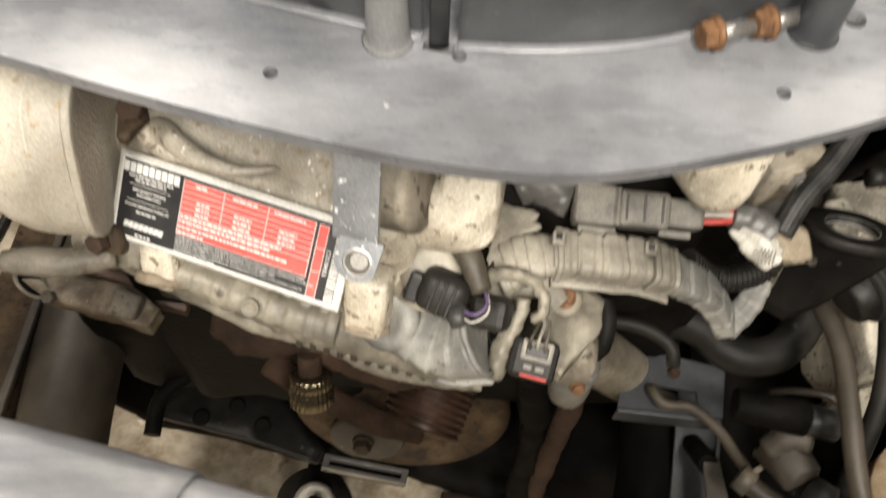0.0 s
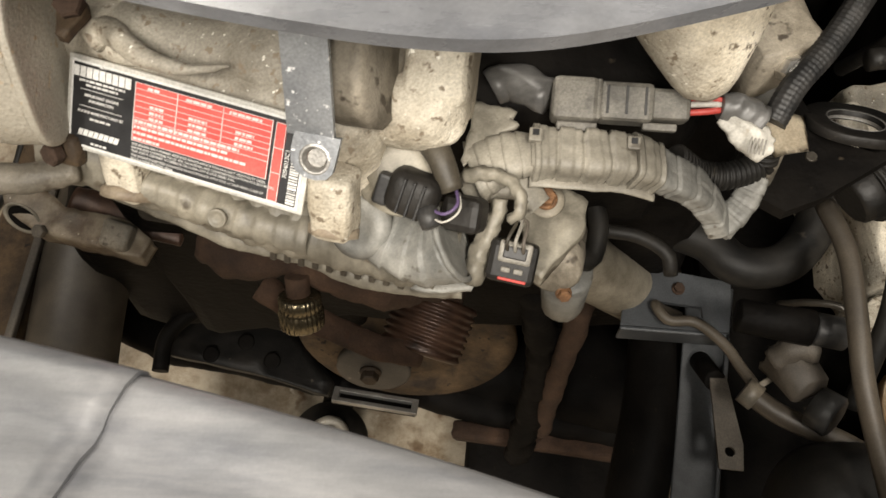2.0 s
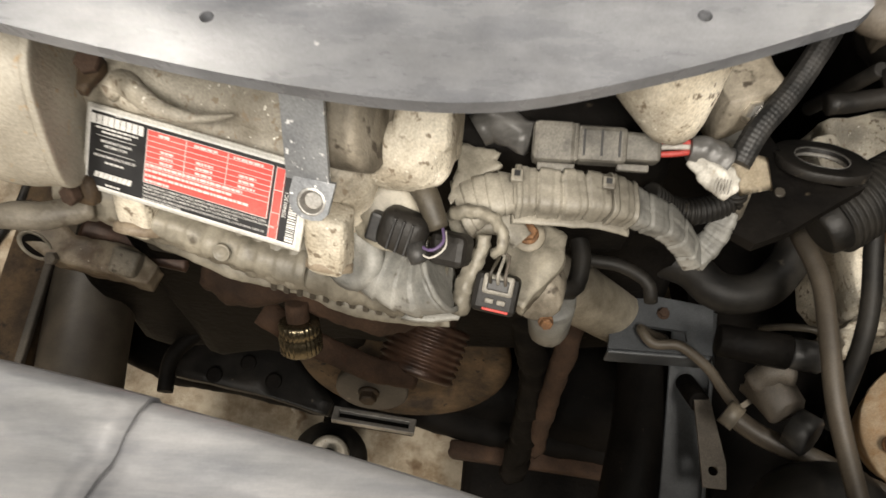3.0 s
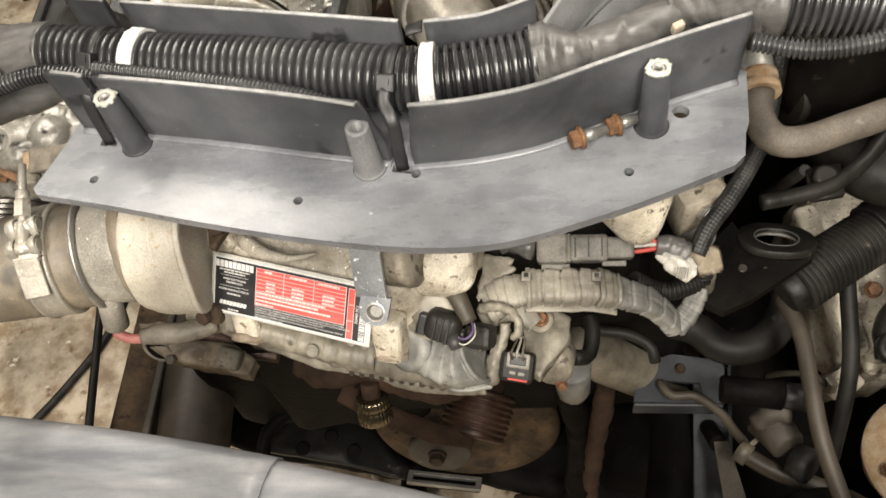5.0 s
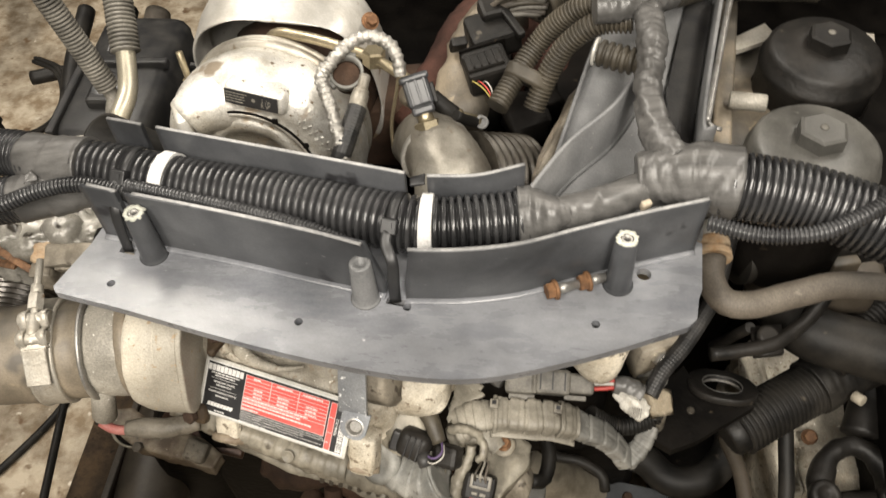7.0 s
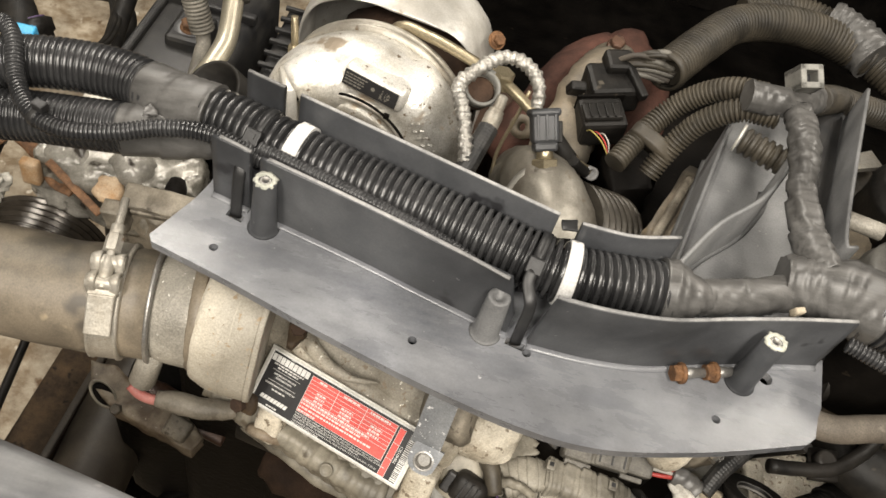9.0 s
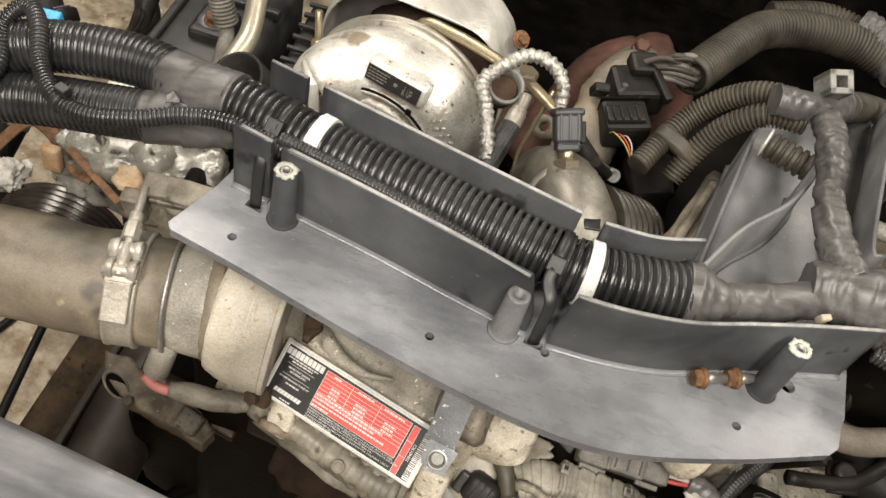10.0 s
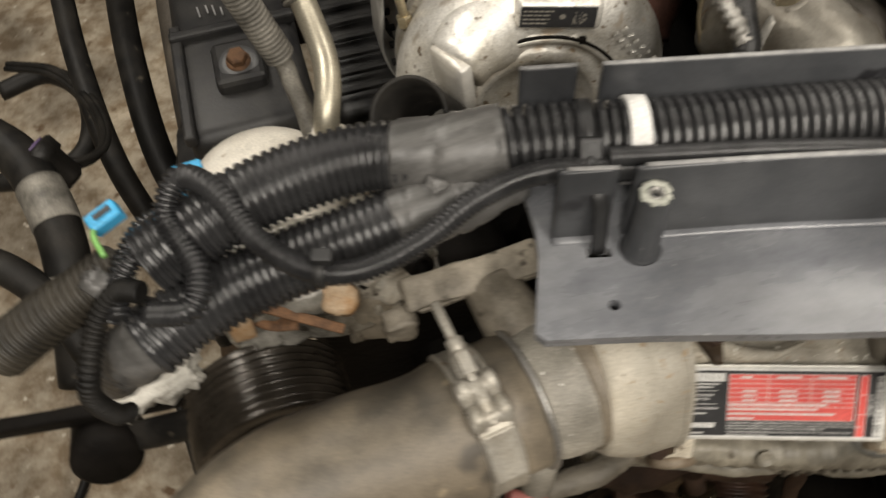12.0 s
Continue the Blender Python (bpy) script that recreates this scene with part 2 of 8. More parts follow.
concrete = mat("stained_concrete", (0.25, 0.185, 0.115), (0.53, 0.455, 0.345), 0.75, 0, 13, 12, (0.4, 0.6), 0.5, 60, ((0.13, 0.08, 0.042), 15, 0.365), grime=0.45, grain=0.3, grime_size=3.0, flecks=((0.62, 0.56, 0.46), 22, 0.34))
wall_paint = mat("dull_workshop_paint", (0.2, 0.195, 0.18), (0.27, 0.26, 0.24), 0.8, 0, 2, 6, (0.3, 0.7), 0.1, 40)
label_black = plain("label_black", (0.016, 0.016, 0.017), 0.4)
label_red = mat("label_red", (0.66, 0.07, 0.06), (0.72, 0.12, 0.1), 0.45, 0, 20, bump=0.03)
label_white = mat("label_white", (0.68, 0.67, 0.64), (0.78, 0.77, 0.74), 0.5, 0, 60, bump=0.03)
label_silver = mat("label_silver", (0.55, 0.54, 0.5), (0.68, 0.66, 0.6), 0.4, 0.4, 60, bump=0.1)
wire_red = plain("red_wire", (0.42, 0.045, 0.035), 0.5)
wire_violet = plain("violet_wire", (0.09, 0.06, 0.13), 0.5)
wire_white = plain("white_wire", (0.42, 0.4, 0.36), 0.5)
wire_green = plain("green_wire", (0.25, 0.55, 0.15), 0.4)
wire_yellow = plain("yellow_wire", (0.34, 0.28, 0.07), 0.5)
tie_plastic = mat("glossy_black_tie", (0.013, 0.013, 0.014), (0.024, 0.024, 0.024), 0.4, 0, 40, bump=0.03, spec=0.45, grain=0.1)
greasy_black = mat("greasy_black_steel", (0.006, 0.0056, 0.005), (0.02, 0.0175, 0.015), 0.5, 0.0, 22, 10, (0.36, 0.66), 0.3, 160, ((0.07, 0.06, 0.046), 55, 0.31), spec=0.3, grime=0.5)
faded_red = mat("faded_red_rubber", (0.4, 0.11, 0.095), (0.5, 0.2, 0.17), 0.6, 0, 60, 7, (0.35, 0.65), 0.1)
worn_plastic = mat("worn_pale_plastic", (0.2, 0.2, 0.2), (0.34, 0.335, 0.325), 0.5, 0, 90, 8, (0.35, 0.65), 0.1, grime=0.5)
blue_part = plain("light_blue_connector", (0.05, 0.38, 0.68), 0.45)
paper_tan = mat("soiled_paper", (0.4, 0.335, 0.24), (0.6, 0.53, 0.41), 0.75, 0, 50, 8, (0.3, 0.7), 0.2)
crumpled_paper = mat("soiled_white_paper", (0.3, 0.28, 0.24), (0.66, 0.635, 0.57), 0.6, 0, 40, 9, (0.34, 0.66), 0.3, 160, ((0.28, 0.25, 0.2), 70, 0.31), grime=0.5)
foil = mat("silver_braid_sleeve", (0.62, 0.6, 0.56), (0.4, 0.38, 0.34), 0.38, 0.75, 160, 6, (0.35, 0.65), 0.9, 420)
braid_black = mat("black_braided_sleeve", (0.011, 0.011, 0.011), (0.034, 0.032, 0.03), 0.5, 0, 60, 6, (0.4, 0.64), 0.2, 300)


# ---- builders ----
def spline(pts, step):
    """Points along a smooth curve through pts, at even steps, with tangents."""
    p = [Vector(q) for q in pts]
    if len(p) == 2:
        dense = [p[0].lerp(p[1], i / 40) for i in range(41)]
    else:
        ext = [2 * p[0] - p[1], *p, 2 * p[-1] - p[-2]]
        dense = []
        for i in range(1, len(ext) - 2):
            a, b, c, d = ext[i - 1:i + 3]
            for k in range(24):
                u = k / 24
                dense.append(0.5 * ((2 * b) + (c - a) * u + (2 * a - 5 * b + 4 * c - d) * u * u + (3 * b - a - 3 * c + d) * u ** 3))
        dense.append(p[-1])
    s = [0.0]
    for a, b in zip(dense, dense[1:]):
        s.append(s[-1] + (b - a).length)
    count = max(int(round(s[-1] / step)), 2)
    out, j = [], 0
    for i in range(count + 1):
        want = s[-1] * i / count
        while j < len(s) - 2 and s[j + 1] < want:
            j += 1
        u = (want - s[j]) / max(s[j + 1] - s[j], 1e-9)
        out.append(dense[j].lerp(dense[j + 1], min(u, 1)))
    return out, s[-1]


def stretch(pts, a, b):
    """The part of the curve through pts between the shares a and b of its length."""
    q, _ = spline(pts, 0.002)
    n = len(q) - 1
    return [q[int(round(n * (a + (b - a) * i / 6)))] for i in range(7)]


def sweep(pts, radius, step=0.01, segs=16, caps=True, flat=1.0, up=(0, 0, 1), bm=None):
    """A tube along a smooth curve. radius: a number or a function of (metres along, length, angle). flat squeezes it along up."""
    q, length = spline(pts, step)
    bm = bm or bmesh.new()
    n = len(q)
    tang = [(q[min(i + 1, n - 1)] - q[max(i - 1, 0)]).normalized() for i in range(n)]
    ref = Vector(up)
    if abs(ref.dot(tang[0])) > 0.93:
        ref = Vector((0, 1, 0))
    rings = []
    nrm = (ref - ref.dot(tang[0]) * tang[0]).normalized()
    for i in range(n):
        nrm = (nrm - nrm.dot(tang[i]) * tang[i]).normalized()
        side = tang[i].cross(nrm)
        ring = []
        for k in range(segs):
            a = 2 * math.pi * k / segs
            r = radius(length * i / (n - 1), length, a) if callable(radius) else radius
            ring.append(bm.verts.new(q[i] + nrm * (math.cos(a) * r * flat) + side * (math.sin(a) * r)))
        rings.append(ring)
    for a, b in zip(rings, rings[1:]):
        for k in range(segs):
            f = bm.faces.new((a[k], a[(k + 1) % segs], b[(k + 1) % segs], b[k]))
            f.smooth = True
    if caps:
        bm.faces.new(list(reversed(rings[0])))
        bm.faces.new(rings[-1])
    bmesh.ops.recalc_face_normals(bm, faces=bm.faces)
    return bm


def conduit(pts, r, depth=0.0036, pitch=0.009, segs=20, flat=1.0, bm=None):
    """Corrugated split conduit: broad rounded ribs with narrow grooves."""
    def rr(s, length, a):
        u = abs((s / pitch) % 1.0 - 0.5) * 2
        k = min(max((u - 0.5) / 0.22, 0), 1)
        return r - depth * k * k * (3 - 2 * k) - 0.1 * depth * u * u
    return sweep(pts, rr, pitch / 10, segs, True, flat, bm=bm)


def wrapped(pts, r, segs=20, wild=0.0012, flat=1.0, turns=90.0):
    """A run bound with tape: overlapping turns and creases."""
    def rr(s, length, a):
        lap = ((s * turns + a / (2 * math.pi)) % 1.0) * 0.0014
        base = r(s, length, a) if callable(r) else r
        crease = abs(noise.noise(Vector((s * 75 + math.cos(a - 0.6) * 1.6, math.cos(a) * 0.5, math.sin(a) * 0.5))))
        return base + lap - 1.1 * wild * max(0, 0.22 - crease) / 0.22 + 0.6 * wild * noise.noise(Vector((s * 26 + a * 0.4, math.cos(a) * 1.2, math.sin(a) * 1.2)))
    return sweep(pts, rr, 0.0022, segs, True, flat)


def lathe(profile, origin, axis, segs=28, shape=None, bm=None, caps=True):
    """A turned body: (metres along the axis, radius) pairs. shape(angle, i, r) may change a radius."""
    bm = bm or bmesh.new()
    z = Vector(axis).normalized()
    x = z.cross(Vector((0, 0, 1)))
    x = x.normalized() if x.length > 0.05 else Vector((1, 0, 0))
    y = z.cross(x)
    o = Vector(origin)
    rings = []
    for i, (d, r) in enumerate(profile):
        ring = []
        for k in range(segs):
            a = 2 * math.pi * k / segs
            q = shape(a, i, r) if shape else r
            ring.append(bm.verts.new(o + z * d + x * (q * math.cos(a)) + y * (q * math.sin(a))))
        rings.append(ring)
    for a, b in zip(rings, rings[1:]):
        for k in range(segs):
            f = bm.faces.new((a[k], a[(k + 1) % segs], b[(k + 1) % segs], b[k]))
            f.smooth = True
    if caps:
        bm.faces.new(list(reversed(rings[0])))
        bm.faces.new(rings[-1])
    bmesh.ops.recalc_face_normals(bm, faces=bm.faces)
    return bm


def rod(a, b, r, r2=None, segs=16, bevel=0.12):
    a, b = Vector(a), Vector(b)
    length = (b - a).length
    r2 = r if r2 is None else r2
    e = min(r, r2, length) * bevel
    return lathe([(0, r - e), (e, r), (length - e, r2), (length, r2 - e)], a, b - a, segs)


def tube(a, b, r, wall, segs=24):
    """An open pipe with a wall."""
    a, b = Vector(a), Vector(b)
    length = (b - a).length
    bm = lathe([(0, r), (length * 0.02, r + 0.0004), (length - 0.001, r), (length, r - 0.0008), (length - 0.0005, r - wall), (length * 0.3, r - wall), (length * 0.28, 0.0005)], a, b - a, segs)
    return bm


def axes(origin, x, y):
    """A pose with its x and y along the given ways."""
    x = Vector(x).normalized()
    z = x.cross(Vector(y)).normalized()
    y = z.cross(x)
    m = Matrix((x, y, z)).transposed().to_4x4()
    m.translation = Vector(origin)
    return m


def block(size, m, bevel=0.003, segs=2, bm=None):
    bm = bm or bmesh.new()
    made = bmesh.ops.create_cube(bm, size=1.0, matrix=Matrix.Diagonal((*size, 1)))
    vs = made["verts"]
    if bevel:
        es = list({e for v in vs for e in v.link_edges})
        res = bmesh.ops.bevel(bm, geom=es, offset=min(bevel, min(size) * 0.49), segments=segs, profile=0.5, affect="EDGES")
        vs = list({v for f in res["faces"] for v in f.verts} | {v for v in vs if v.is_valid})
    bmesh.ops.transform(bm, matrix=m, verts=vs)
    if bevel > 0.006:
        for f in bm.faces:
            f.smooth = True
    return bm


def slab(outline, thick, z, holes=(), bm=None):
    """A flat plate with its top at z, from an outline of (x, y), with through holes (outlines too)."""
    bm = bm or bmesh.new()
    edges = []
    for loop in (outline, *holes):
        vs = [bm.verts.new((x, y, z)) for x, y in loop]
        edges += [bm.edges.new((vs[i], vs[(i + 1) % len(vs)])) for i in range(len(vs))]
    res = bmesh.ops.triangle_fill(bm, edges=edges, use_beauty=True)
    faces = [g for g in res["geom"] if isinstance(g, bmesh.types.BMFace)]
    ext = bmesh.ops.extrude_face_region(bm, geom=faces)
    bmesh.ops.translate(bm, verts=[g for g in ext["geom"] if isinstance(g, bmesh.types.BMVert)], vec=(0, 0, -thick))
    bmesh.ops.recalc_face_normals(bm, faces=bm.faces)
    return bm


def circle(x, y, r, n=18):
    return [(x + r * math.cos(2 * math.pi * k / n), y + r * math.sin(2 * math.pi * k / n)) for k in range(n)]


def fence(pts, z0, z1, thick, lean=0.0, ends=(0, 0), step=0.006):
    """An upright wall along a smooth line of (x, y), with a rounded top. ends: metres by which its top is cut back at its ends."""
    q, length = spline([(x, y, 0) for x, y in pts], step)
    n = len(q)
    bm = bmesh.new()
    rings = []
    for i in range(n):
        t = (q[min(i + 1, n - 1)] - q[max(i - 1, 0)]).normalized()
        side = Vector((-t.y, t.x, 0))
        s = length * i / (n - 1)
        cut = 1.0
        if ends[0] and s < ends[0]:
            cut = 0.35 + 0.65 * s / ends[0]
        if ends[1] and length - s < ends[1]:
            cut = min(cut, 0.35 + 0.65 * (length - s) / ends[1])
        top = z0 + (z1 - z0) * cut
        h = thick / 2
        off = side * (lean * (top - z0))
        foot = side * (lean * 0.004)
        ring = [q[i] + side * (h + 0.0035) + Vector((0, 0, z0)), q[i] + side * (h + 0.001) + foot + Vector((0, 0, z0 + 0.0011)), q[i] + side * h * 1.1 + foot + Vector((0, 0, z0 + 0.004)), q[i] + side * h + off + Vector((0, 0, top - h * 0.6)), q[i] + side * h * 0.5 + off + Vector((0, 0, top)),
                q[i] - side * h * 0.5 + off + Vector((0, 0, top)), q[i] - side * h + off + Vector((0, 0, top - h * 0.6)),
                q[i] - side * h * 1.1 + foot + Vector((0, 0, z0 + 0.004)), q[i] - side * (h + 0.001) + foot + Vector((0, 0, z0 + 0.0011)), q[i] - side * (h + 0.0035) + Vector((0, 0, z0))]
        rings.append([bm.verts.new(v) for v in ring])
    for a, b in zip(rings, rings[1:]):
        for k in range(10):
            f = bm.faces.new((a[k], a[(k + 1) % 10], b[(k + 1) % 10], b[k]))
            f.smooth = k < 9
    bm.faces.new(rings[0]), bm.faces.new(rings[-1])
    bmesh.ops.recalc_face_normals(bm, faces=bm.faces)
    return bm


def rough_up(bm, amp, scale, seed=0.0, cuts=0):
    """Uneven cast surfaces: moves the points along their normals by noise."""
    if cuts:
        bmesh.ops.subdivide_edges(bm, edges=bm.edges, cuts=cuts, use_grid_fill=True)
    bm.normal_update()
    moves = [(v, v.normal * (amp * (noise.noise(v.co * scale + Vector((seed, seed * 2, 0))) + 0.5 * noise.noise(v.co * scale * 2.7 + Vector((seed, 0, 3)))))) for v in bm.verts]
    for v, d in moves:
        v.co += d
    for f in bm.faces:
        f.smooth = True
    return bm


def hexagon(origin, axis, flats, height, bm=None, turn=0.0, dome=0.15):
    r = flats / math.sqrt(3)
    bm = bm or bmesh.new()
    z = Vector(axis).normalized()
    x = z.cross(Vector((0, 0, 1)))
    x = x.normalized() if x.length > 0.05 else Vector((1, 0, 0))
    y = z.cross(x)
    rings = []
    for d, k2 in ((0, 1.0), (height * (1 - dome), 1.0), (height, 0.86)):
        rings.append([bm.verts.new(Vector(origin) + z * d + (x * math.cos(a) + y * math.sin(a)) * r * k2) for a in [turn + math.pi / 3 * k for k in range(6)]])
    for a, b in zip(rings, rings[1:]):
        for k in range(6):
            bm.faces.new((a[k], a[(k + 1) % 6], b[(k + 1) % 6], b[k]))
    bm.faces.new(list(reversed(rings[0]))), bm.faces.new(rings[-1])
    bmesh.ops.recalc_face_normals(bm, faces=bm.faces)
    return bm


def finish(name, bm, material):
    mesh = bpy.data.meshes.new(name)
    bm.to_mesh(mesh)
    bm.free()
    mesh.materials.append(material)
    return new(name, mesh)


def thing(name, loc, label, category, group="", kind=""):
    """An Empty at a thing's base, which holds its parts."""
    e = new(name)
    e.empty_display_size = 0.02
    e.matrix_basis = Matrix.Translation(loc)
    return tagged(e, label, category, group, kind)


def base_of(ob):
    m = ob.matrix_basis.copy()
    while ob.parent:
        m = ob.parent.matrix_basis @ ob.matrix_parent_inverse @ m
        ob = ob.parent
    return m


def part(name, bm, material, parent, label=""):
    """One mesh, modelled in place, as a part of a thing or of a part."""
    ob = finish(name, bm, material)
    ob.parent = parent
    ob.matrix_parent_inverse = base_of(parent).inverted()
    return tagged(ob, label)


def solo(name, bm, material, label, category, group="", kind=""):
    """A thing of one mesh, with its origin at its base."""
    lo = [min(v.co[i] for v in bm.verts) for i in range(3)]
    hi = [max(v.co[i] for v in bm.verts) for i in range(3)]
    o = Vector(((lo[0] + hi[0]) / 2, (lo[1] + hi[1]) / 2, lo[2]))
    bmesh.ops.translate(bm, verts=bm.verts, vec=-o)
    ob = finish(name, bm, material)
    ob.matrix_basis = Matrix.Translation(o)
    return tagged(ob, label, category, group, kind)


def flange_bolt(name, head, axis, r, material, label, length=0.0, group="", washer=0.0, parent=None):
    """A hexagon bolt with a flange: head at its place, axis pointing out of the head."""
    z = Vector(axis).normalized()
    o = Vector(head)
    bm = lathe([(0, r), (r * 0.22, r * 0.98), (r * 0.34, r * 0.75)], o, z, 20)
    hexagon(o + z * r * 0.3, z, r * 1.42, r * 0.72, bm)
    if length:
        lathe([(0, r * 0.5), (length * 0.45, r * 0.5), (length * 0.46, r * 0.44), (length - 0.001, r * 0.44), (length, r * 0.36)], o, -z, 14, bm=bm)
    if washer:
        lathe([(-0.0015, washer), (0.0008, washer)], o, z, 22, bm=bm)
    if parent:
        return part(name, bm, material, parent, label)
    return solo(name, bm, material, label, "bolt", group)


# ---- the room ----
def room():
    bm = slab([(-6, -6), (6, -6), (6, 7), (-6, 7)], 0.15, 0.0)
    tagged(finish("floor", bm, concrete), "brown stained concrete workshop floor with oil marks", "floor", kind="structure")
    for name, size, at in (("wall_north", (12.4, 0.2, 4.2), (0, 7.1, 2.1)), ("wall_south", (12.4, 0.2, 4.2), (0, -6.1, 2.1)),
                           ("wall_east", (0.2, 13, 4.2), (6.1, 0.5, 2.1)), ("wall_west", (0.2, 13, 4.2), (-6.1, 0.5, 2.1))):
        tagged(finish(name, block(size, Matrix.Translation(at), 0), wall_paint), "plain painted workshop wall", "wall", kind="structure")
    # added bay walls, out of view; the cowl blocks lamp light from the rear
    for name, size, at in (("bay_wall_rear", (1.9, 0.05, 2.0), (0.45, 1.95, 1.3)), ("bay_wall_side", (0.05, 2.3, 1.1), (1.05, 0.8, 0.75)), ("bay_shade_cowl", (2.4, 0.75, 0.05), (0.45, 1.6, 1.8))):
        tagged(finish(name, block(size, Matrix.Translation(at), 0.01), dark_iron), "unseen dark wall added to close and darken the engine bay", "wall", kind="structure")
    tagged(finish("ceiling", block((12.4, 13.4, 0.2), Matrix.Translation((0, 0.5, 4.3)), 0), wall_paint), "plain pale workshop ceiling", "ceiling", kind="structure")


room()
TOP = 1.475


# ---- the grey plastic harness trough across the engine ----
def trough():
    t = thing("harness_trough", (0.0, 0.36, TOP - 0.008), "dusty grey plastic wiring trough with upright walls and standoffs", "wiring trough")
    front = [(-0.264, 0.358), (-0.201, 0.342), (-0.126, 0.3205), (-0.054, 0.302), (0.002, 0.2905), (0.04, 0.285), (0.078, 0.2835), (0.118, 0.289), (0.188, 0.309), (0.258, 0.335)]
    q, _ = spline([(x, y, 0) for x, y in front], 0.012)
    outline = [(v.x, v.y) for v in q] + [(0.266, 0.343), (0.27, 0.362), (0.274, 0.372), (0.281, 0.42), (0.2, 0.46), (0.128, 0.446), (0.09, 0.434), (0.045, 0.433), (0.03, 0.437),
                                         (-0.19, 0.487), (-0.24, 0.498), (-0.245, 0.43), (-0.25, 0.41), (-0.268, 0.364)]
    holes = [circle(x, y, 0.0036) for x, y in ((-0.219, 0.368), (-0.053, 0.333), (0.034, 0.349), (0.1855, 0.336))]
    holes += [circle(0.2285, 0.3865, 0.0062, 14)]
    holes += [[(0.016, 0.3525), (0.031, 0.3495), (0.032, 0.356), (0.017, 0.359)], [(-0.222, 0.402), (-0.208, 0.3985), (-0.207, 0.405), (-0.221, 0.4085)]]
    part("base_plate", slab(outline, 0.008, TOP, holes), tray_plastic, t, "dusty scuffed grey base plate with drilled holes")
    # closed black cups added below the holes to give their shadowed look
    for x, y in ((-0.219, 0.368), (-0.053, 0.333), (0.034, 0.349), (0.1855, 0.336)):
        part("hole_shade_cup", lathe([(0, 0.0042), (0, 0.0062), (0.022, 0.0058), (0.0225, 0.0005), (0.02, 0.0005), (0.02, 0.004)], (x, y, TOP - 0.0082), (0, 0, -1), 18, caps=False), black_part, t)
    front_runs = ([(-0.238, 0.4215), (-0.206, 0.4145)], [(-0.197, 0.412), (-0.116, 0.3945), (-0.045, 0.3765), (0.016, 0.362)],
                  [(0.033, 0.3575), (0.078, 0.3585), (0.124, 0.3655), (0.171, 0.3815), (0.223, 0.3985), (0.272, 0.4125)])
    for i, run in enumerate(front_runs):
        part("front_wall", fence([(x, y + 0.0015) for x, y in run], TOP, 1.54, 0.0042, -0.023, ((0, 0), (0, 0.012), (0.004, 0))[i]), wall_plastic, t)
        # foot strip in the plate's lighter plastic paints the highlight on the fillet
        part("fillet", sweep([(x, y - 0.0024, TOP + 0.0006) for x, y in run], 0.0036, 0.006, 12, flat=0.55), tray_plastic, t, "rounded foot of the wall, pale to carry its highlight")
        top = [(x + (0.005 if k == 0 else -0.014 if k == len(run) - 1 and i == 1 else 0), y + 0.0003, 1.5396) for k, (x, y) in enumerate(run)]
        part("worn_edge", sweep(top, 0.0017, 0.006, 10, flat=0.6), worn_plastic, t, "pale worn top edge")
    for run in ([(-0.236, 0.4955), (-0.203, 0.488)], [(-0.189, 0.4845), (-0.11, 0.466), (0.031, 0.4325)], [(0.049, 0.4295), (0.09, 0.431), (0.128, 0.4435)]):
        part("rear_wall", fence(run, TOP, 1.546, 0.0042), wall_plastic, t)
        part("worn_edge", sweep([(x, y, 1.5456) for x, y in run], 0.0016, 0.006, 10, flat=0.6), worn_plastic, t, "pale worn top edge")
    for x, y, z, broken in ((-0.19, 0.3955, 1.53, 1), (-0.0005, 0.354, 1.522, 0), (0.206, 0.372, 1.534, 1)):
        y += 0.004
        bm = lathe([(0, 0.0128), (0.0008, 0.0117), (0.0025, 0.011), (0.006, 0.0106), (z - TOP - 0.001, 0.0088), (z - TOP, 0.008), (z - TOP - 0.0004, 0.0042), (z - TOP - 0.02, 0.004), (z - TOP - 0.0202, 0.0003)], (x, y, TOP), (0, 0, 1), 28)
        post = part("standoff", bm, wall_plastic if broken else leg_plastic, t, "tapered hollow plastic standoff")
        if broken:
            ring = lathe([(0, 0.0088), (0.002, 0.0082), (0.0022, 0.0052), (-0.004, 0.0046)], (x, y, z - 0.0008), (0, 0, 1), 26, lambda a, i, r: r * (1 + 0.32 * noise.noise(Vector((math.cos(a) * 3, math.sin(a) * 3, x * 90 + i)))), caps=False)
            part("broken_rim", ring, broken_plastic, post, "pale broken plastic rim")
            part("insert", lathe([(-0.001, 0.0046), (0.0004, 0.0042), (0.0004, 0.003), (-0.004, 0.0028)], (x, y, z), (0, 0, 1), 18, caps=False), steel, post, "small threaded metal insert")
    # the leg that runs back on the right
    leg = [(0.128, 0.447), (0.2, 0.461), (0.281, 0.423), (0.298, 0.52), (0.352, 0.79), (0.3, 0.80), (0.235, 0.735), (0.21, 0.69), (0.178, 0.577), (0.149, 0.47)]
    part("rear_leg", slab(leg, 0.006, TOP + 0.004), leg_plastic, t, "worn pale grey rear leg of the trough")
    part("rib", fence([(0.1325, 0.43), (0.167, 0.485), (0.207, 0.53), (0.232, 0.572), (0.241, 0.6)], TOP + 0.004, 1.532, 0.004), leg_plastic, t, "curved upright rib")
    part("edge_lip", fence([(0.149, 0.472), (0.178, 0.577), (0.21, 0.69)], TOP - 0.05, TOP + 0.012, 0.004), leg_plastic, t)
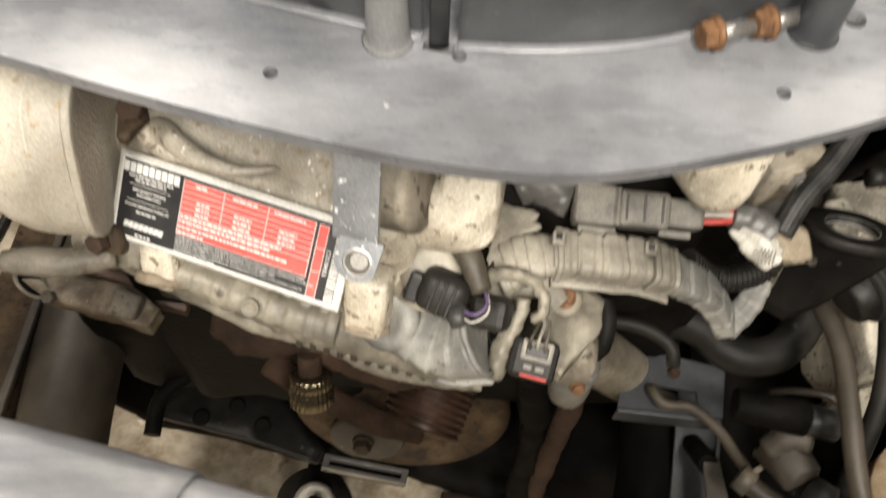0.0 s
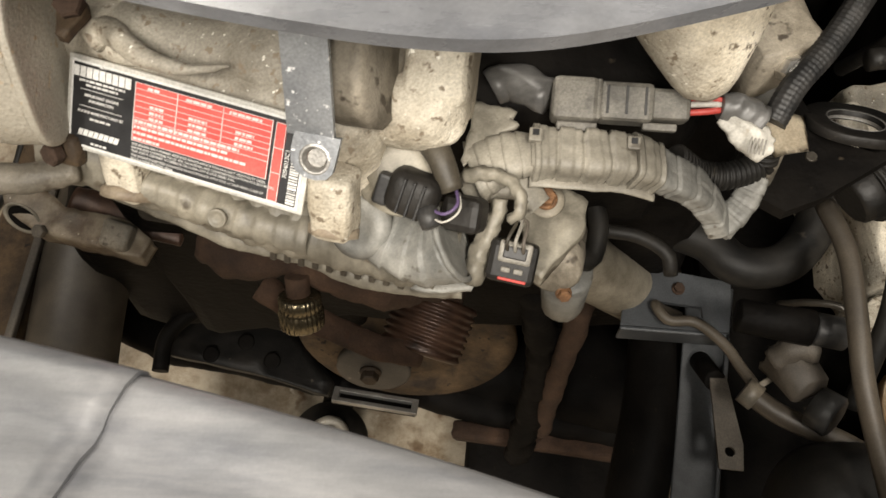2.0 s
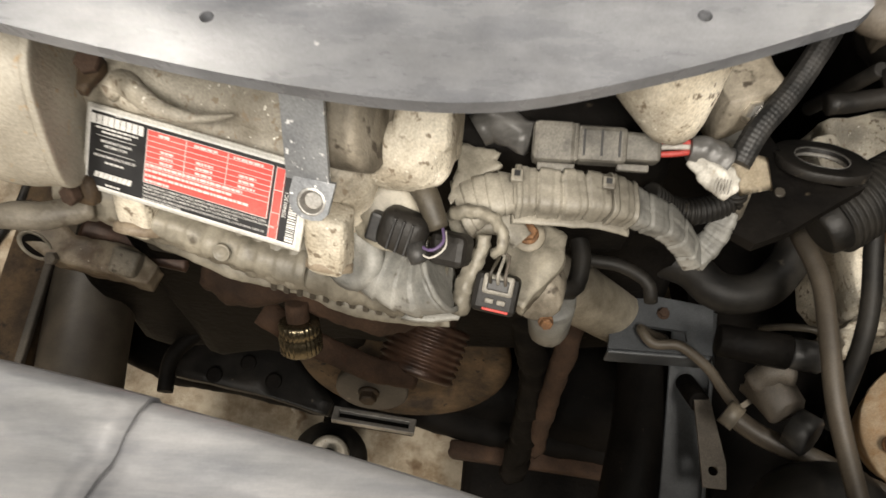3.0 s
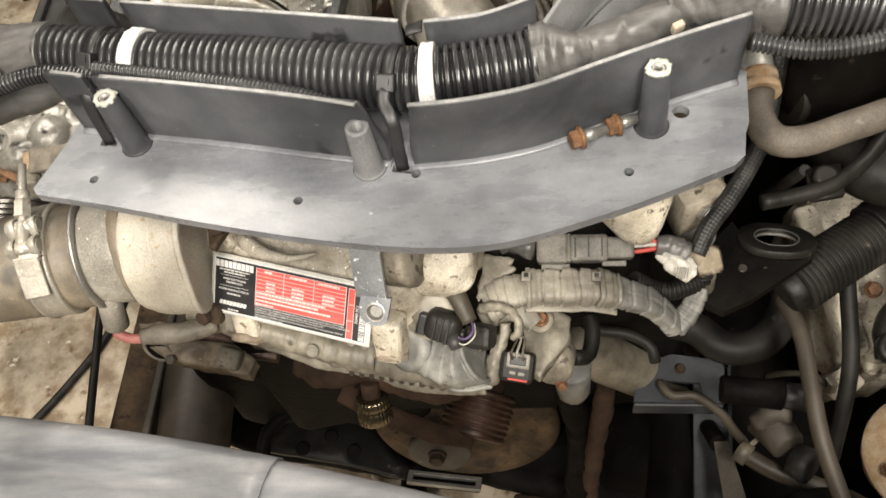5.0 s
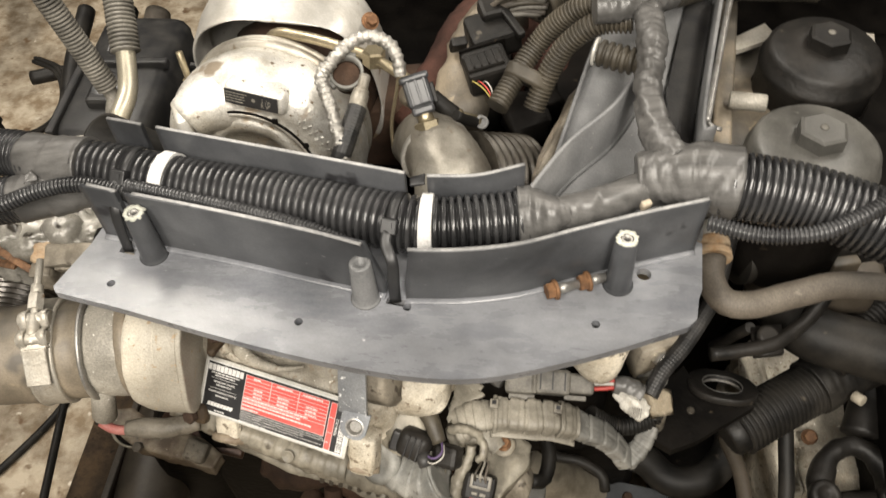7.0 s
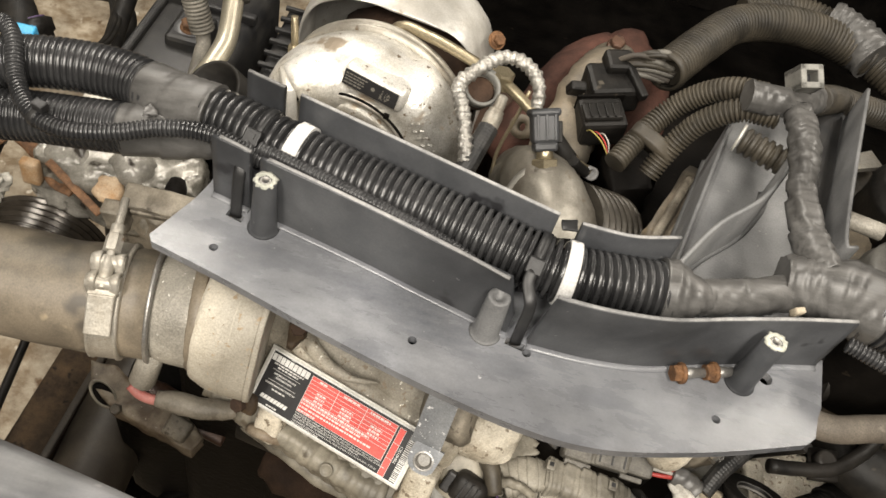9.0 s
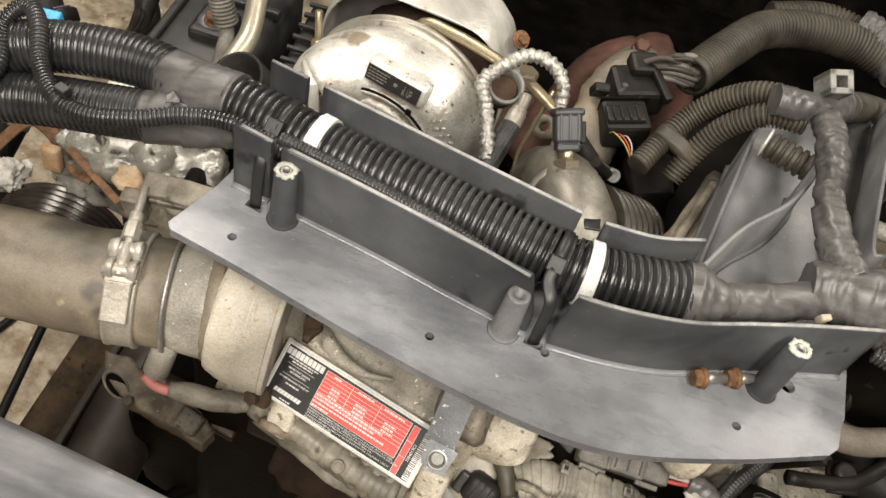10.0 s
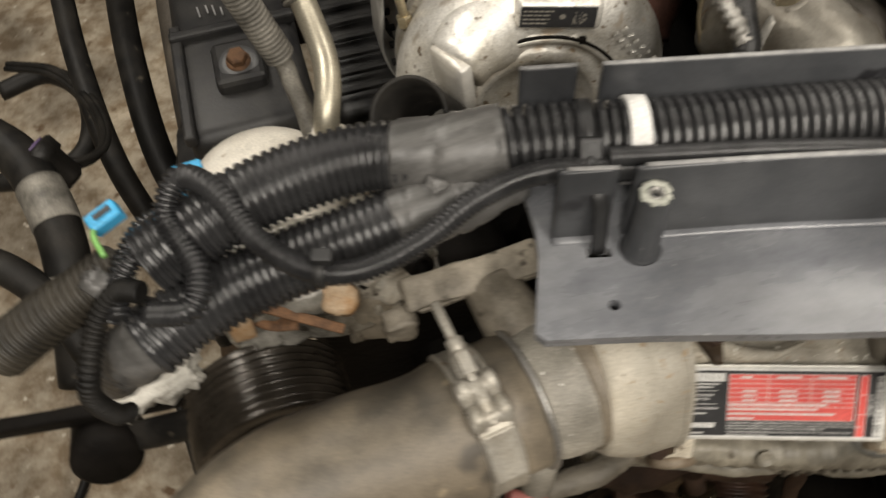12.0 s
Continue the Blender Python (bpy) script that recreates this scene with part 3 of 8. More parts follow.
    part("edge_lip", fence([(0.296, 0.512), (0.289, 0.53), (0.345, 0.755)], TOP, 1.525, 0.004), leg_plastic, t)
    part("cover_panel", slab([(0.262, 0.47), (0.286, 0.515), (0.284, 0.532), (0.34, 0.76), (0.316, 0.77), (0.27, 0.6)], 0.004, TOP + 0.012), black_part, t, "dark smooth cover panel")
    return t


trough()
for hx, hy in ((0.155, 0.3635), (0.1815, 0.3725)):
    z, o = Vector((-0.93, -0.33, 0.05)).normalized(), Vector((hx, hy, TOP + 0.0084))
    b = thing("flange_bolt", (hx, hy, TOP), "flange bolt with a rusty head lying on the trough", "bolt", "loose bolts")
    flange_bolt("head", o, z, 0.0086, rust_bolt, "orange rusty flanged head", parent=b)
    part("shank", lathe([(0, 0.0044), (0.011, 0.0044), (0.0112, 0.0038), (0.023, 0.0038), (0.024, 0.003)], o, -z, 16), steel, b, "grey steel threaded shank")


# ---- wiring looms ----
MAIN = [(-0.262, 0.4679, 1.513), (-0.236, 0.4639, 1.513), (-0.203, 0.4569, 1.512), (-0.161, 0.4474, 1.511), (-0.086, 0.4334, 1.511), (-0.013, 0.4174, 1.511), (0.03, 0.4079, 1.511), (0.062, 0.4059, 1.511), (0.094, 0.4094, 1.511), (0.13, 0.4139, 1.511)]


def looms():
    t = thing("wiring_loom", (-0.05, 0.43, 1.484), "thick black corrugated wiring loom lying in the trough", "wiring loom")
    part("conduit", conduit(MAIN, 0.0248, 0.0054, 0.0067, 28), loom_black, t, "glossy black corrugated conduit")
    end = [(0.124, 0.415, 1.511), (0.138, 0.4155, 1.512), (0.152, 0.416, 1.514), (0.166, 0.418, 1.516)]
    part("tape_wrap", wrapped(end, lambda s, n, a: 0.0265 - 0.016 * max(0, s / n - 0.25) / 0.75, 22, 0.0022), tape_grey, t, "wrinkled grey tape end")
    run = [(0.15, 0.416, 1.512), (0.188, 0.428, 1.513), (0.226, 0.442, 1.516), (0.258, 0.452, 1.518)]
    part("tape_wrap", wrapped(run, 0.0145, 18, 0.0012, 1.1, turns=24), tape_grey, t)
    joint = [(0.222, 0.452, 1.522), (0.25, 0.452, 1.525), (0.275, 0.45, 1.524), (0.302, 0.446, 1.522)]
    part("tape_wrap", wrapped(joint, lambda s, n, a: 0.019 + 0.0115 * math.sin(min(s / n * 2.2, 1.57)) + 0.0018 * noise.noise(Vector((s * 20, math.cos(a) * 2.5, math.sin(a) * 2.5))), 34, 0.0028, turns=18), tape_grey, t, "bulky grey tape joint")
    right = [(0.288, 0.4475, 1.522), (0.344, 0.436, 1.52), (0.385, 0.422, 1.517), (0.43, 0.402, 1.511), (0.52, 0.355, 1.492), (0.62, 0.3, 1.46)]
    part("conduit", conduit(right, 0.0288, 0.005, 0.0061, 30), loom_black, t, "thick corrugated conduit")
    # the limb that climbs back over the leg
    limb = [(0.252, 0.452, 1.54), (0.238, 0.492, 1.542), (0.237, 0.53, 1.543), (0.243, 0.57, 1.543), (0.25, 0.62, 1.54), (0.252, 0.665, 1.535)]
    part("tape_wrap", wrapped(limb, lambda s, n, a: 0.0128 + 0.0012 * math.sin(s * 45) + 0.0016 * noise.noise(Vector((s * 26, math.cos(a) * 1.4, math.sin(a) * 1.4))), 28, 0.0022, turns=30), tape_grey, t, "creased grey taped limb")
    part("tape_wrap", wrapped([(0.2, 0.668, 1.535), (0.235, 0.672, 1.535), (0.262, 0.69, 1.53), (0.285, 0.722, 1.515)], 0.015, 20, 0.002, turns=26), tape_grey, t)
    part("conduit", conduit([(0.225, 0.685, 1.53), (0.195, 0.698, 1.517), (0.168, 0.706, 1.49), (0.146, 0.7, 1.462), (0.124, 0.672, 1.443), (0.106, 0.641, 1.43)], 0.0122, 0.0028, 0.0046, 20), loom_dusty, t)
    part("conduit", conduit([(0.24, 0.668, 1.52), (0.206, 0.672, 1.514), (0.181, 0.675, 1.49), (0.166, 0.672, 1.465), (0.153, 0.66, 1.437), (0.146, 0.65, 1.42)], 0.0122, 0.0028, 0.0046, 20), loom_dusty, t)
    part("conduit", conduit([(0.285, 0.715, 1.52), (0.33, 0.77, 1.49), (0.39, 0.8, 1.47), (0.47, 0.81, 1.46)], 0.016, 0.0015, 0.005, 16), loom_dusty, t)
    # the fork on the left
    part("tape_wrap", wrapped([(-0.254, 0.468, 1.513), (-0.272, 0.471, 1.512), (-0.295, 0.477, 1.51), (-0.318, 0.484, 1.509)], lambda s, n, a: 0.0262 - 0.005 * s / n, 30, 0.0008, turns=30), tape_grey, t, "grey tape round the fork")
    part("tape_wrap", wrapped([(-0.25, 0.462, 1.503), (-0.285, 0.456, 1.494), (-0.325, 0.453, 1.486)], 0.0215, 28, 0.001, turns=30), tape_grey, t)
    part("conduit", conduit([(-0.306, 0.480, 1.509), (-0.335, 0.489, 1.508), (-0.375, 0.488, 1.507), (-0.42, 0.478, 1.505), (-0.47, 0.462, 1.495)], 0.0218, 0.0019, 0.0054, 26), loom_black, t)
    part("conduit", conduit([(-0.318, 0.4535, 1.487), (-0.36, 0.452, 1.48), (-0.41, 0.45, 1.472), (-0.455, 0.44, 1.468), (-0.485, 0.426, 1.464)], 0.0218, 0.0019, 0.0054, 26), loom_black, t)
    part("tape_wrap", wrapped([(-0.474, 0.434, 1.466), (-0.49, 0.432, 1.455), (-0.503, 0.437, 1.44), (-0.514, 0.442, 1.424), (-0.524, 0.446, 1.405)], lambda s, n, a: 0.0215 - 0.005 * s / n, 20, 0.0016), tape_grey, t)
    part("torn_tape", rough_up(slab([(-0.303, 0.441), (-0.306, 0.452), (-0.303, 0.457), (-0.298, 0.451), (-0.292, 0.446), (-0.299, 0.445)], 0.0012, 1.519), 0.0022, 120, 3, 3), tape_grey, t, "torn pale tape corner in the fork")
    for a, b, r, m, lab in ((0.195, 0.225, 0.0259, tape_white, "white paper tape band"), (0.782, 0.81, 0.0259, tape_white, "white paper tape band")):
        part("tape_band", wrapped(stretch(MAIN, a, b), r, 30, 0.0009, turns=0), m, t, lab)
    part("strap_end", rough_up(block((0.0125, 0.0022, 0.013), axes((0.041, 0.431, 1.538), (1, 0.1, 0.2), (0, 0.2, 1)), 0.0006), 0.001, 200, 2, 2), tie_plastic, t, "glossy black strap over the rear wall")
    return t


looms()


def cable_tie(s, slot, label):
    """A cable tie round the main loom at the share s of its length; its end goes down over the wall into the slot in the plate."""
    q = stretch(MAIN, s - 0.011, s + 0.011)
    mid = q[3]
    d = (q[6] - q[0]).normalized()
    side = Vector((d.y, -d.x, 0)).normalized()
    ti = thing("cable_tie", mid - Vector((0, 0, 0.03)), label, "cable tie", "cable ties")
    part("band", sweep(q, 0.0258, 0.004, 40), tie_plastic, ti)
    h = mid + side * 0.0202 + Vector((0, 0, 0.0188))
    m = axes(h, d, Vector((0, 0, 1)) * 0.72 - side * 0.7)
    part("head", block((0.0135, 0.013, 0.009), m, 0.0012), tie_plastic, ti)
    part("slot", block((0.006, 0.0045, 0.002), m @ pose(0, 0.0012, 0.0046), 0), label_black, ti)
    o = h + side * 0.004
    part("tail", sweep([o, o + side * 0.009 + Vector((0, 0, -0.006)), (slot[0], slot[1] + 0.008, 1.515), (slot[0], slot[1] + 0.003, 1.495), (slot[0], slot[1], TOP - 0.002)], 0.0048, 0.004, 12, flat=0.3, up=side), tie_plastic, ti)
    return ti


cable_tie(0.137, (-0.2145, 0.4045), "black cable tie holding the loom to the trough")
cable_tie(0.733, (0.024, 0.3555), "glossy black cable tie with a square head round the loom")
solo("paper_scrap", rough_up(block((0.008, 0.005, 0.01), axes((0.222, 0.405, 1.541), (1, 0.3, 0.2), (0, 1, 0.4)), 0.001, bm=None), 0.0016, 160, 5), paper_tan, "small torn pinkish paper scrap", "paper scrap")


def thin_looms():
    t = thing("thin_loom", (-0.35, 0.42, 1.5), "thin black corrugated conduit looping over the looms", "wiring loom")
    path = [(-0.19, 0.424, 1.521), (-0.243, 0.434, 1.526), (-0.281, 0.429, 1.524), (-0.316, 0.416, 1.518), (-0.353, 0.409, 1.514), (-0.382, 0.419, 1.514), (-0.405, 0.443, 1.519), (-0.42, 0.472, 1.531), (-0.438, 0.487, 1.532),
            (-0.451, 0.472, 1.52), (-0.441, 0.441, 1.506), (-0.449, 0.421, 1.5), (-0.471, 0.424, 1.5)]
    part("conduit", conduit(path, 0.0073, 0.0016, 0.0034, 14), loom_black, t)
    part("tie", sweep([(-0.372, 0.414, 1.513), (-0.377, 0.416, 1.513)], 0.0085, 0.002, 14), black_part, t)
    part("tie_head", block((0.011, 0.008, 0.007), axes((-0.372, 0.417, 1.524), (0.9, -0.3, 0), (0.3, 0.9, 0.1)), 0.001), tie_plastic, t, "square tie head")
    inner = thing("thin_loom", (-0.1, 0.4, 1.478), "thin black corrugated conduit along the foot of the wall", "wiring loom")
    part("conduit", conduit([(-0.205, 0.43, 1.53), (-0.16, 0.4195, 1.529), (-0.11, 0.4075, 1.528), (-0.05, 0.3925, 1.524), (-0.01, 0.383, 1.512)], 0.0062, 0.0009, 0.0032, 12), loom_black, inner)
    r = thing("thin_loom", (0.35, 0.4, 1.5), "thin black corrugated conduit under the thick loom", "wiring loom")
    part("conduit", conduit([(0.275, 0.407, 1.518), (0.312, 0.391, 1.522), (0.35, 0.385, 1.532), (0.378, 0.391, 1.542), (0.409, 0.406, 1.552), (0.438, 0.423, 1.56)], 0.0069, 0.0016, 0.0034, 14), loom_black, r)
    # the tangle of conduits and plugs at the left end
    k = thing("loom_branch", (-0.49, 0.44, 1.45), "tangle of small black corrugated conduits with loose plugs", "wiring loom")
    part("conduit", conduit([(-0.474, 0.44, 1.5), (-0.49, 0.448, 1.494), (-0.506, 0.437, 1.482), (-0.516, 0.415, 1.47), (-0.522, 0.41, 1.45), (-0.52, 0.412, 1.42), (-0.516, 0.418, 1.405)], 0.0068, 0.001, 0.0036, 14), rubber, k)
    part("conduit", conduit([(-0.44, 0.47, 1.5), (-0.462, 0.488, 1.499), (-0.478, 0.476, 1.497), (-0.49, 0.455, 1.49), (-0.492, 0.436, 1.485)], 0.0072, 0.0018, 0.0034, 14), loom_black, k)
    part("conduit", conduit([(-0.445, 0.452, 1.5), (-0.468, 0.468, 1.5), (-0.484, 0.46, 1.495), (-0.5, 0.44, 1.48)], 0.0068, 0.0018, 0.0034, 14), loom_black, k)
    part("conduit", conduit([(-0.49, 0.475, 1.48), (-0.515, 0.468, 1.474), (-0.542, 0.462, 1.466), (-0.575, 0.455, 1.45)], 0.017, 0.0016, 0.0046, 18), loom_dusty, k)
    part("tape_wrap", wrapped([(-0.495, 0.465, 1.486), (-0.506, 0.455, 1.484)], 0.013, 14, 0.004), tape_grey, k)
    p = thing("blue_plug", (-0.49, 0.494, 1.49), "light blue plastic plug with a green wire", "connector", "blue plugs")
    m = axes((-0.49, 0.4955, 1.503), (0.9, 0.35, 0.2), (-0.3, 0.9, 0.2))
    part("housing", block((0.02, 0.012, 0.011), m, 0.0015), blue_part, p)
    part("slot", block((0.011, 0.004, 0.0016), m @ pose(0.001, 0.0008, 0.0056), 0), label_black, p)
    part("wire", sweep([(-0.497, 0.49, 1.503), (-0.496, 0.48, 1.506), (-0.492, 0.468, 1.503)], 0.0018, 0.003, 8), wire_green, p)
    q = thing("blue_plug", (-0.44, 0.512, 1.49), "light blue plastic plug half hidden by the loom", "connector", "blue plugs")
    part("housing", block((0.018, 0.012, 0.012), axes((-0.439, 0.5155, 1.5), (1, 0.1, 0), (0, 1, 0.2)), 0.0015), blue_part, q)


thin_looms()


# ---- the inlet pipe, its clamp and the labelled cast elbow ----
AX = Vector((0.98, 0.17, -0.03)).normalized()
AX2 = Vector((0.985, 0.03, -0.06)).normalized()
SIDE = Vector((0.955, -0.297, 0.0)).normalized()
CENTRE = Vector((-0.304, 0.3625, 1.373))
UP = Vector((0, 0, 1))
BACK = UP.cross(AX).normalized()


def inlet_pipe():
    t = thing("inlet_pipe", (-0.45, 0.37, 1.27), "wide dusty tan air inlet pipe leading to the clamp", "air pipe")
    path = [CENTRE - AX * 0.004, CENTRE - AX * 0.04, (-0.405, 0.352, 1.374), (-0.46, 0.338, 1.37), (-0.524, 0.292, 1.352), (-0.574, 0.2, 1.315), (-0.604, 0.05, 1.25)]
    part("pipe", rough_up(sweep(path, lambda s, n, a: 0.0466 + 0.0012 * math.exp(-(s - 0.012) ** 2 * 9000), 0.006, 44), 0.0008, 22), rubber_tan, t)


def rim(angle, r):
    """A point over the clamp's middle, at an angle from its top towards the front."""
    return CENTRE + (UP * math.cos(angle) - BACK * math.sin(angle)) * r


def v_clamp():
    t = thing("v_band_clamp", CENTRE - Vector((0, 0, 0.07)), "dusty steel band clamp with a tee bolt", "hose clamp")
    part("band", lathe([(-0.0125, 0.0478), (-0.012, 0.0505), (-0.0095, 0.0508), (-0.009, 0.0498), (0.009, 0.0498), (0.0095, 0.0508), (0.012, 0.0505), (0.0125, 0.0478)], CENTRE, AX, 56), clamp_steel, t)
    for angle in (0.02, 0.36):
        o = rim(angle, 0.0545)
        part("trunnion", rod(o - AX * 0.0135, o + AX * 0.0135, 0.0062), clamp_steel, t)
        for side in (-1, 1):
            part("strap_loop", sweep([rim(angle + 0.16, 0.0505) + AX * side * 0.0088, rim(angle + 0.1, 0.056) + AX * side * 0.0088, rim(angle - 0.02, 0.0615) + AX * side * 0.0088, rim(angle - 0.13, 0.056) + AX * side * 0.0088, rim(angle - 0.17, 0.0505) + AX * side * 0.0088], 0.0042, 0.003, 10, flat=0.35, up=UP), clamp_steel, t)
    d = (rim(0.02, 0.0545) - rim(0.36, 0.0545)).normalized()
    a = rim(0.36, 0.056)
    part("tee_bolt", rod(a - d * 0.006, a + d * 0.078, 0.0034), clamp_steel, t, "threaded tee bolt")
    part("bolt_sleeve", rod(a + d * 0.001, a + d * 0.022, 0.0056), clamp_steel, t)
    part("nut", hexagon(a + d * 0.027, d, 0.0125, 0.016), clamp_steel, t)
    part("spring_cap", rod(a + d * 0.043, a + d * 0.052, 0.0055), clamp_steel, t)
    m = axes(rim(0.85, 0.0525), AX, -BACK * math.cos(0.85) - UP * math.sin(0.85))
    part("buckle", block((0.021, 0.034, 0.0035), m, 0.0012), clamp_steel, t)
    part("buckle_fold", block((0.0225, 0.01, 0.0045), axes(rim(0.52, 0.053), AX, -BACK * math.cos(0.52) - UP * math.sin(0.52)), 0.0012), clamp_steel, t)


def cast_elbow():
    t = thing("intake_elbow", (-0.12, 0.35, 1.27), "sandy speckled cast intake elbow bolted to the engine front", "engine casting")
    o = CENTRE + AX * 0.0125
    part("collar", rough_up(lathe([(-0.004, 0.0455), (0.0, 0.0468), (0.0195, 0.0474), (0.02, 0.0455)], o, AX, 48), 0.0006, 60), rubber_tan, t, "dusty brown pipe cuff")
    part("lip_ring", lathe([(0.02, 0.046), (0.0202, 0.0502), (0.0222, 0.0506), (0.0236, 0.0495), (0.024, 0.044)], o, AX, 52), steel, t, "dull steel lip ring")
    sec = lathe([(0.024, 0.0445), (0.026, 0.0455), (0.032, 0.0478), (0.04, 0.0492), (0.056, 0.0505), (0.0585, 0.0505), (0.059, 0.049)], o, AX, 52)
    part("throat", rough_up(sec, 0.0007, 120), grey_cast, t, "grey speckled cast throat")
    part("joint_face", rough_up(lathe([(0.0535, 0.0506), (0.055, 0.0515), (0.0585, 0.0532), (0.0635, 0.054), (0.0645, 0.0528)], o, AX, 52), 0.0007, 80), rubber_tan, t, "brown stained joint face")
    part("gasket", lathe([(0.064, 0.0526), (0.0652, 0.0526)], o, AX, 48), rust, t, "thin rusty gasket line")
    o2 = o + AX * 0.0655

    def squarish(a, i, r):
        b = a + 0.35
        full = 1.07 * (abs(math.cos(b)) ** 3.4 + abs(math.sin(b)) ** 3.4) ** (-1 / 3.4)
        return r * (1 + min(1.0, i / 6) ** 0.8 * (full - 1))
    prof = [(-0.002, 0.0515), (0.0, 0.0535), (0.003, 0.0536), (0.007, 0.0534), (0.012, 0.0532), (0.018, 0.0531), (0.0286, 0.053), (0.0292, 0.0521), (0.0298, 0.053), (0.04, 0.053), (0.0485, 0.053), (0.0492, 0.0526), (0.0495, 0.051)]
    part("barrel", rough_up(lathe(prof, o2, AX2, 60, squarish), 0.0008, 70), pale_cast, t, "pale sandy cast barrel with a seam")
    part("barrel_flange", rough_up(lathe([(0.049, 0.05), (0.0494, 0.0532), (0.05, 0.0537), (0.0538, 0.0537), (0.0544, 0.0532), (0.0546, 0.05)], o2, AX2, 60, lambda a, i, r: squarish(a, 9, r)), 0.0006, 90, 2), pale_cast, t)
    part("drain_boss", rough_up(rod((-0.262, 0.337, 1.352), (-0.2715, 0.327, 1.31), 0.0105, 0.0115), 0.0006, 110), grey_cast, t)
    part("rubber_plug", sweep([(-0.25, 0.33, 1.279), (-0.264, 0.329, 1.276), (-0.277, 0.33, 1.277), (-0.288, 0.334, 1.283)], 0.0048, 0.004, 14), faded_red, t, "faded red rubber plug")
    part("hose_stub", rough_up(sweep([(-0.262, 0.33, 1.278), (-0.24, 0.331, 1.279), (-0.215, 0.333, 1.278), (-0.19, 0.34, 1.276)], lambda s, n, a: 0.0075 + 0.003 * math.sin(math.pi * s / n), 0.004, 16), 0.0015, 60), grimy_cast, t, "greasy tan hose end")
    # the broad housing behind the label
    m = axes((-0.075, 0.386, 1.306), SIDE, (0.297, 0.955, 0))
    body = block((0.205, 0.105, 0.105), m, 0.03, 4)
    part("housing", rough_up(body, 0.0026, 26, 1.0, 3), sand_cast, t, "sandy speckled cast housing")
    bulge = sweep([m @ Vector((-0.095, -0.018, 0.04)), m @ Vector((-0.07, -0.02, 0.046)), m @ Vector((-0.03, -0.012, 0.043)), m @ Vector((0.03, -0.006, 0.044)), m @ Vector((0.09, 0.0, 0.036))], lambda s, n, a: (0.017 if s < 0.03 else 0.022) + 0.004 * math.sin(s * 48 + 1), 0.005, 24)
    part("top_rib", rough_up(bulge, 0.0016, 45), sand_cast, t)
    dm = axes((0.0325, 0.353, 1.333), (0.985, -0.16, 0.0), (0.1, 0.62, 0.78))
    dome = block((0.066, 0.05, 0.05), dm, 0.022, 5)
    part("dome", rough_up(dome, 0.0022, 38, 3.0, 2), sand_cast, t, "broad rounded sandy outlet boss")
    part("side_cheek", rough_up(block((0.04, 0.075, 0.09), axes((0.0495, 0.392, 1.334), (0.99, -0.1, 0), (0.1, 0.85, 0.45)), 0.009, 3), 0.0018, 46, 2.0, 3), sand_cast, t, "upright cast cheek beside the boss")
    part("valley_web", rough_up(block((0.05, 0.05, 0.06), axes((0.006, 0.386, 1.34), (0.98, -0.2, 0), (0.2, 0.85, 0.35)), 0.01, 3), 0.003, 40, 4, 3), grimy_cast, t)
    part("neck", rough_up(rod((-0.02, 0.362, 1.36), (0.02, 0.352, 1.37), 0.034), 0.0018, 40), grimy_cast, t)
    for o, w, seat in ((Vector((-0.012, 0.296, 1.317)), 0.026, 0.0156), (Vector((-0.155, 0.338, 1.284)), 0.025, 0.0195)):
        d = Vector((-0.14, -0.34, -0.93)).normalized()
        pm = axes(o, Vector((0.95, -0.28, 0)), -d)
        part("bolt_pillar", rough_up(block((w, 0.046, w * 0.9), pm, 0.005, 3), 0.0014, 70, 1, 3), sand_cast, t, "square pale bolt pillar")
        e = o + d * 0.023
        part("pillar_bolt", rough_up(lathe([(-0.006, seat * 0.85), (-0.003, seat), (0.0022, seat), (0.003, seat * 0.86), (0.0012, seat * 0.75), (0.0008, seat * 0.4)], e, d + Vector((0, -0.5, 0.35)), 26), 0.0006, 150), rusty_cast, t, "brown stained bolt seat")
        part("bolt_core", hexagon(e + Vector((0, -0.0006, 0.0004)), d + Vector((0, -0.5, 0.35)), seat * 1.1, 0.003), brown_iron, t, "sunken rusty bolt")
    part("ear", rough_up(block((0.011, 0.021, 0.024), axes((-0.178, 0.331, 1.317), (-0.4, -0.75, 0.5), (0, 0.5, 0.8)), 0.004), 0.0008, 110, 1, 2), brown_iron, t)
    part("side_bolt", hexagon((-0.1815, 0.3255, 1.3205), (-0.4, -0.75, 0.5), 0.0125, 0.007), rust, t, "rusty hexagon bolt")
    part("swoop_rib", rough_up(sweep([(-0.153, 0.372, 1.366), (-0.143, 0.376, 1.37), (-0.13, 0.366, 1.372), (-0.114, 0.355, 1.371), (-0.09, 0.35, 1.369), (-0.069, 0.353, 1.369)], lambda s, n, a: 0.0085 - 0.0075 * (s / n) ** 1.5, 0.003, 18), 0.001, 70), sand_cast, t, "swooping cast ridge over the label")
    part("corner_tab", rough_up(slab([(-0.155, 0.372), (-0.14, 0.369), (-0.137, 0.361), (-0.145, 0.343), (-0.15, 0.345)], 0.006, 1.404), 0.0012, 70, 2, 3), brown_iron, t, "brown triangular corner tab")
    part("tab_bolt", hexagon((-0.145, 0.363, 1.404), (0.1, -0.45, 0.9), 0.014, 0.009), rust, t, "dark rusty bolt")
    # right-hand cone under the trough
    apex, root = Vector((0.214, 0.378, 1.308)), Vector((0.19, 0.452, 1.398))
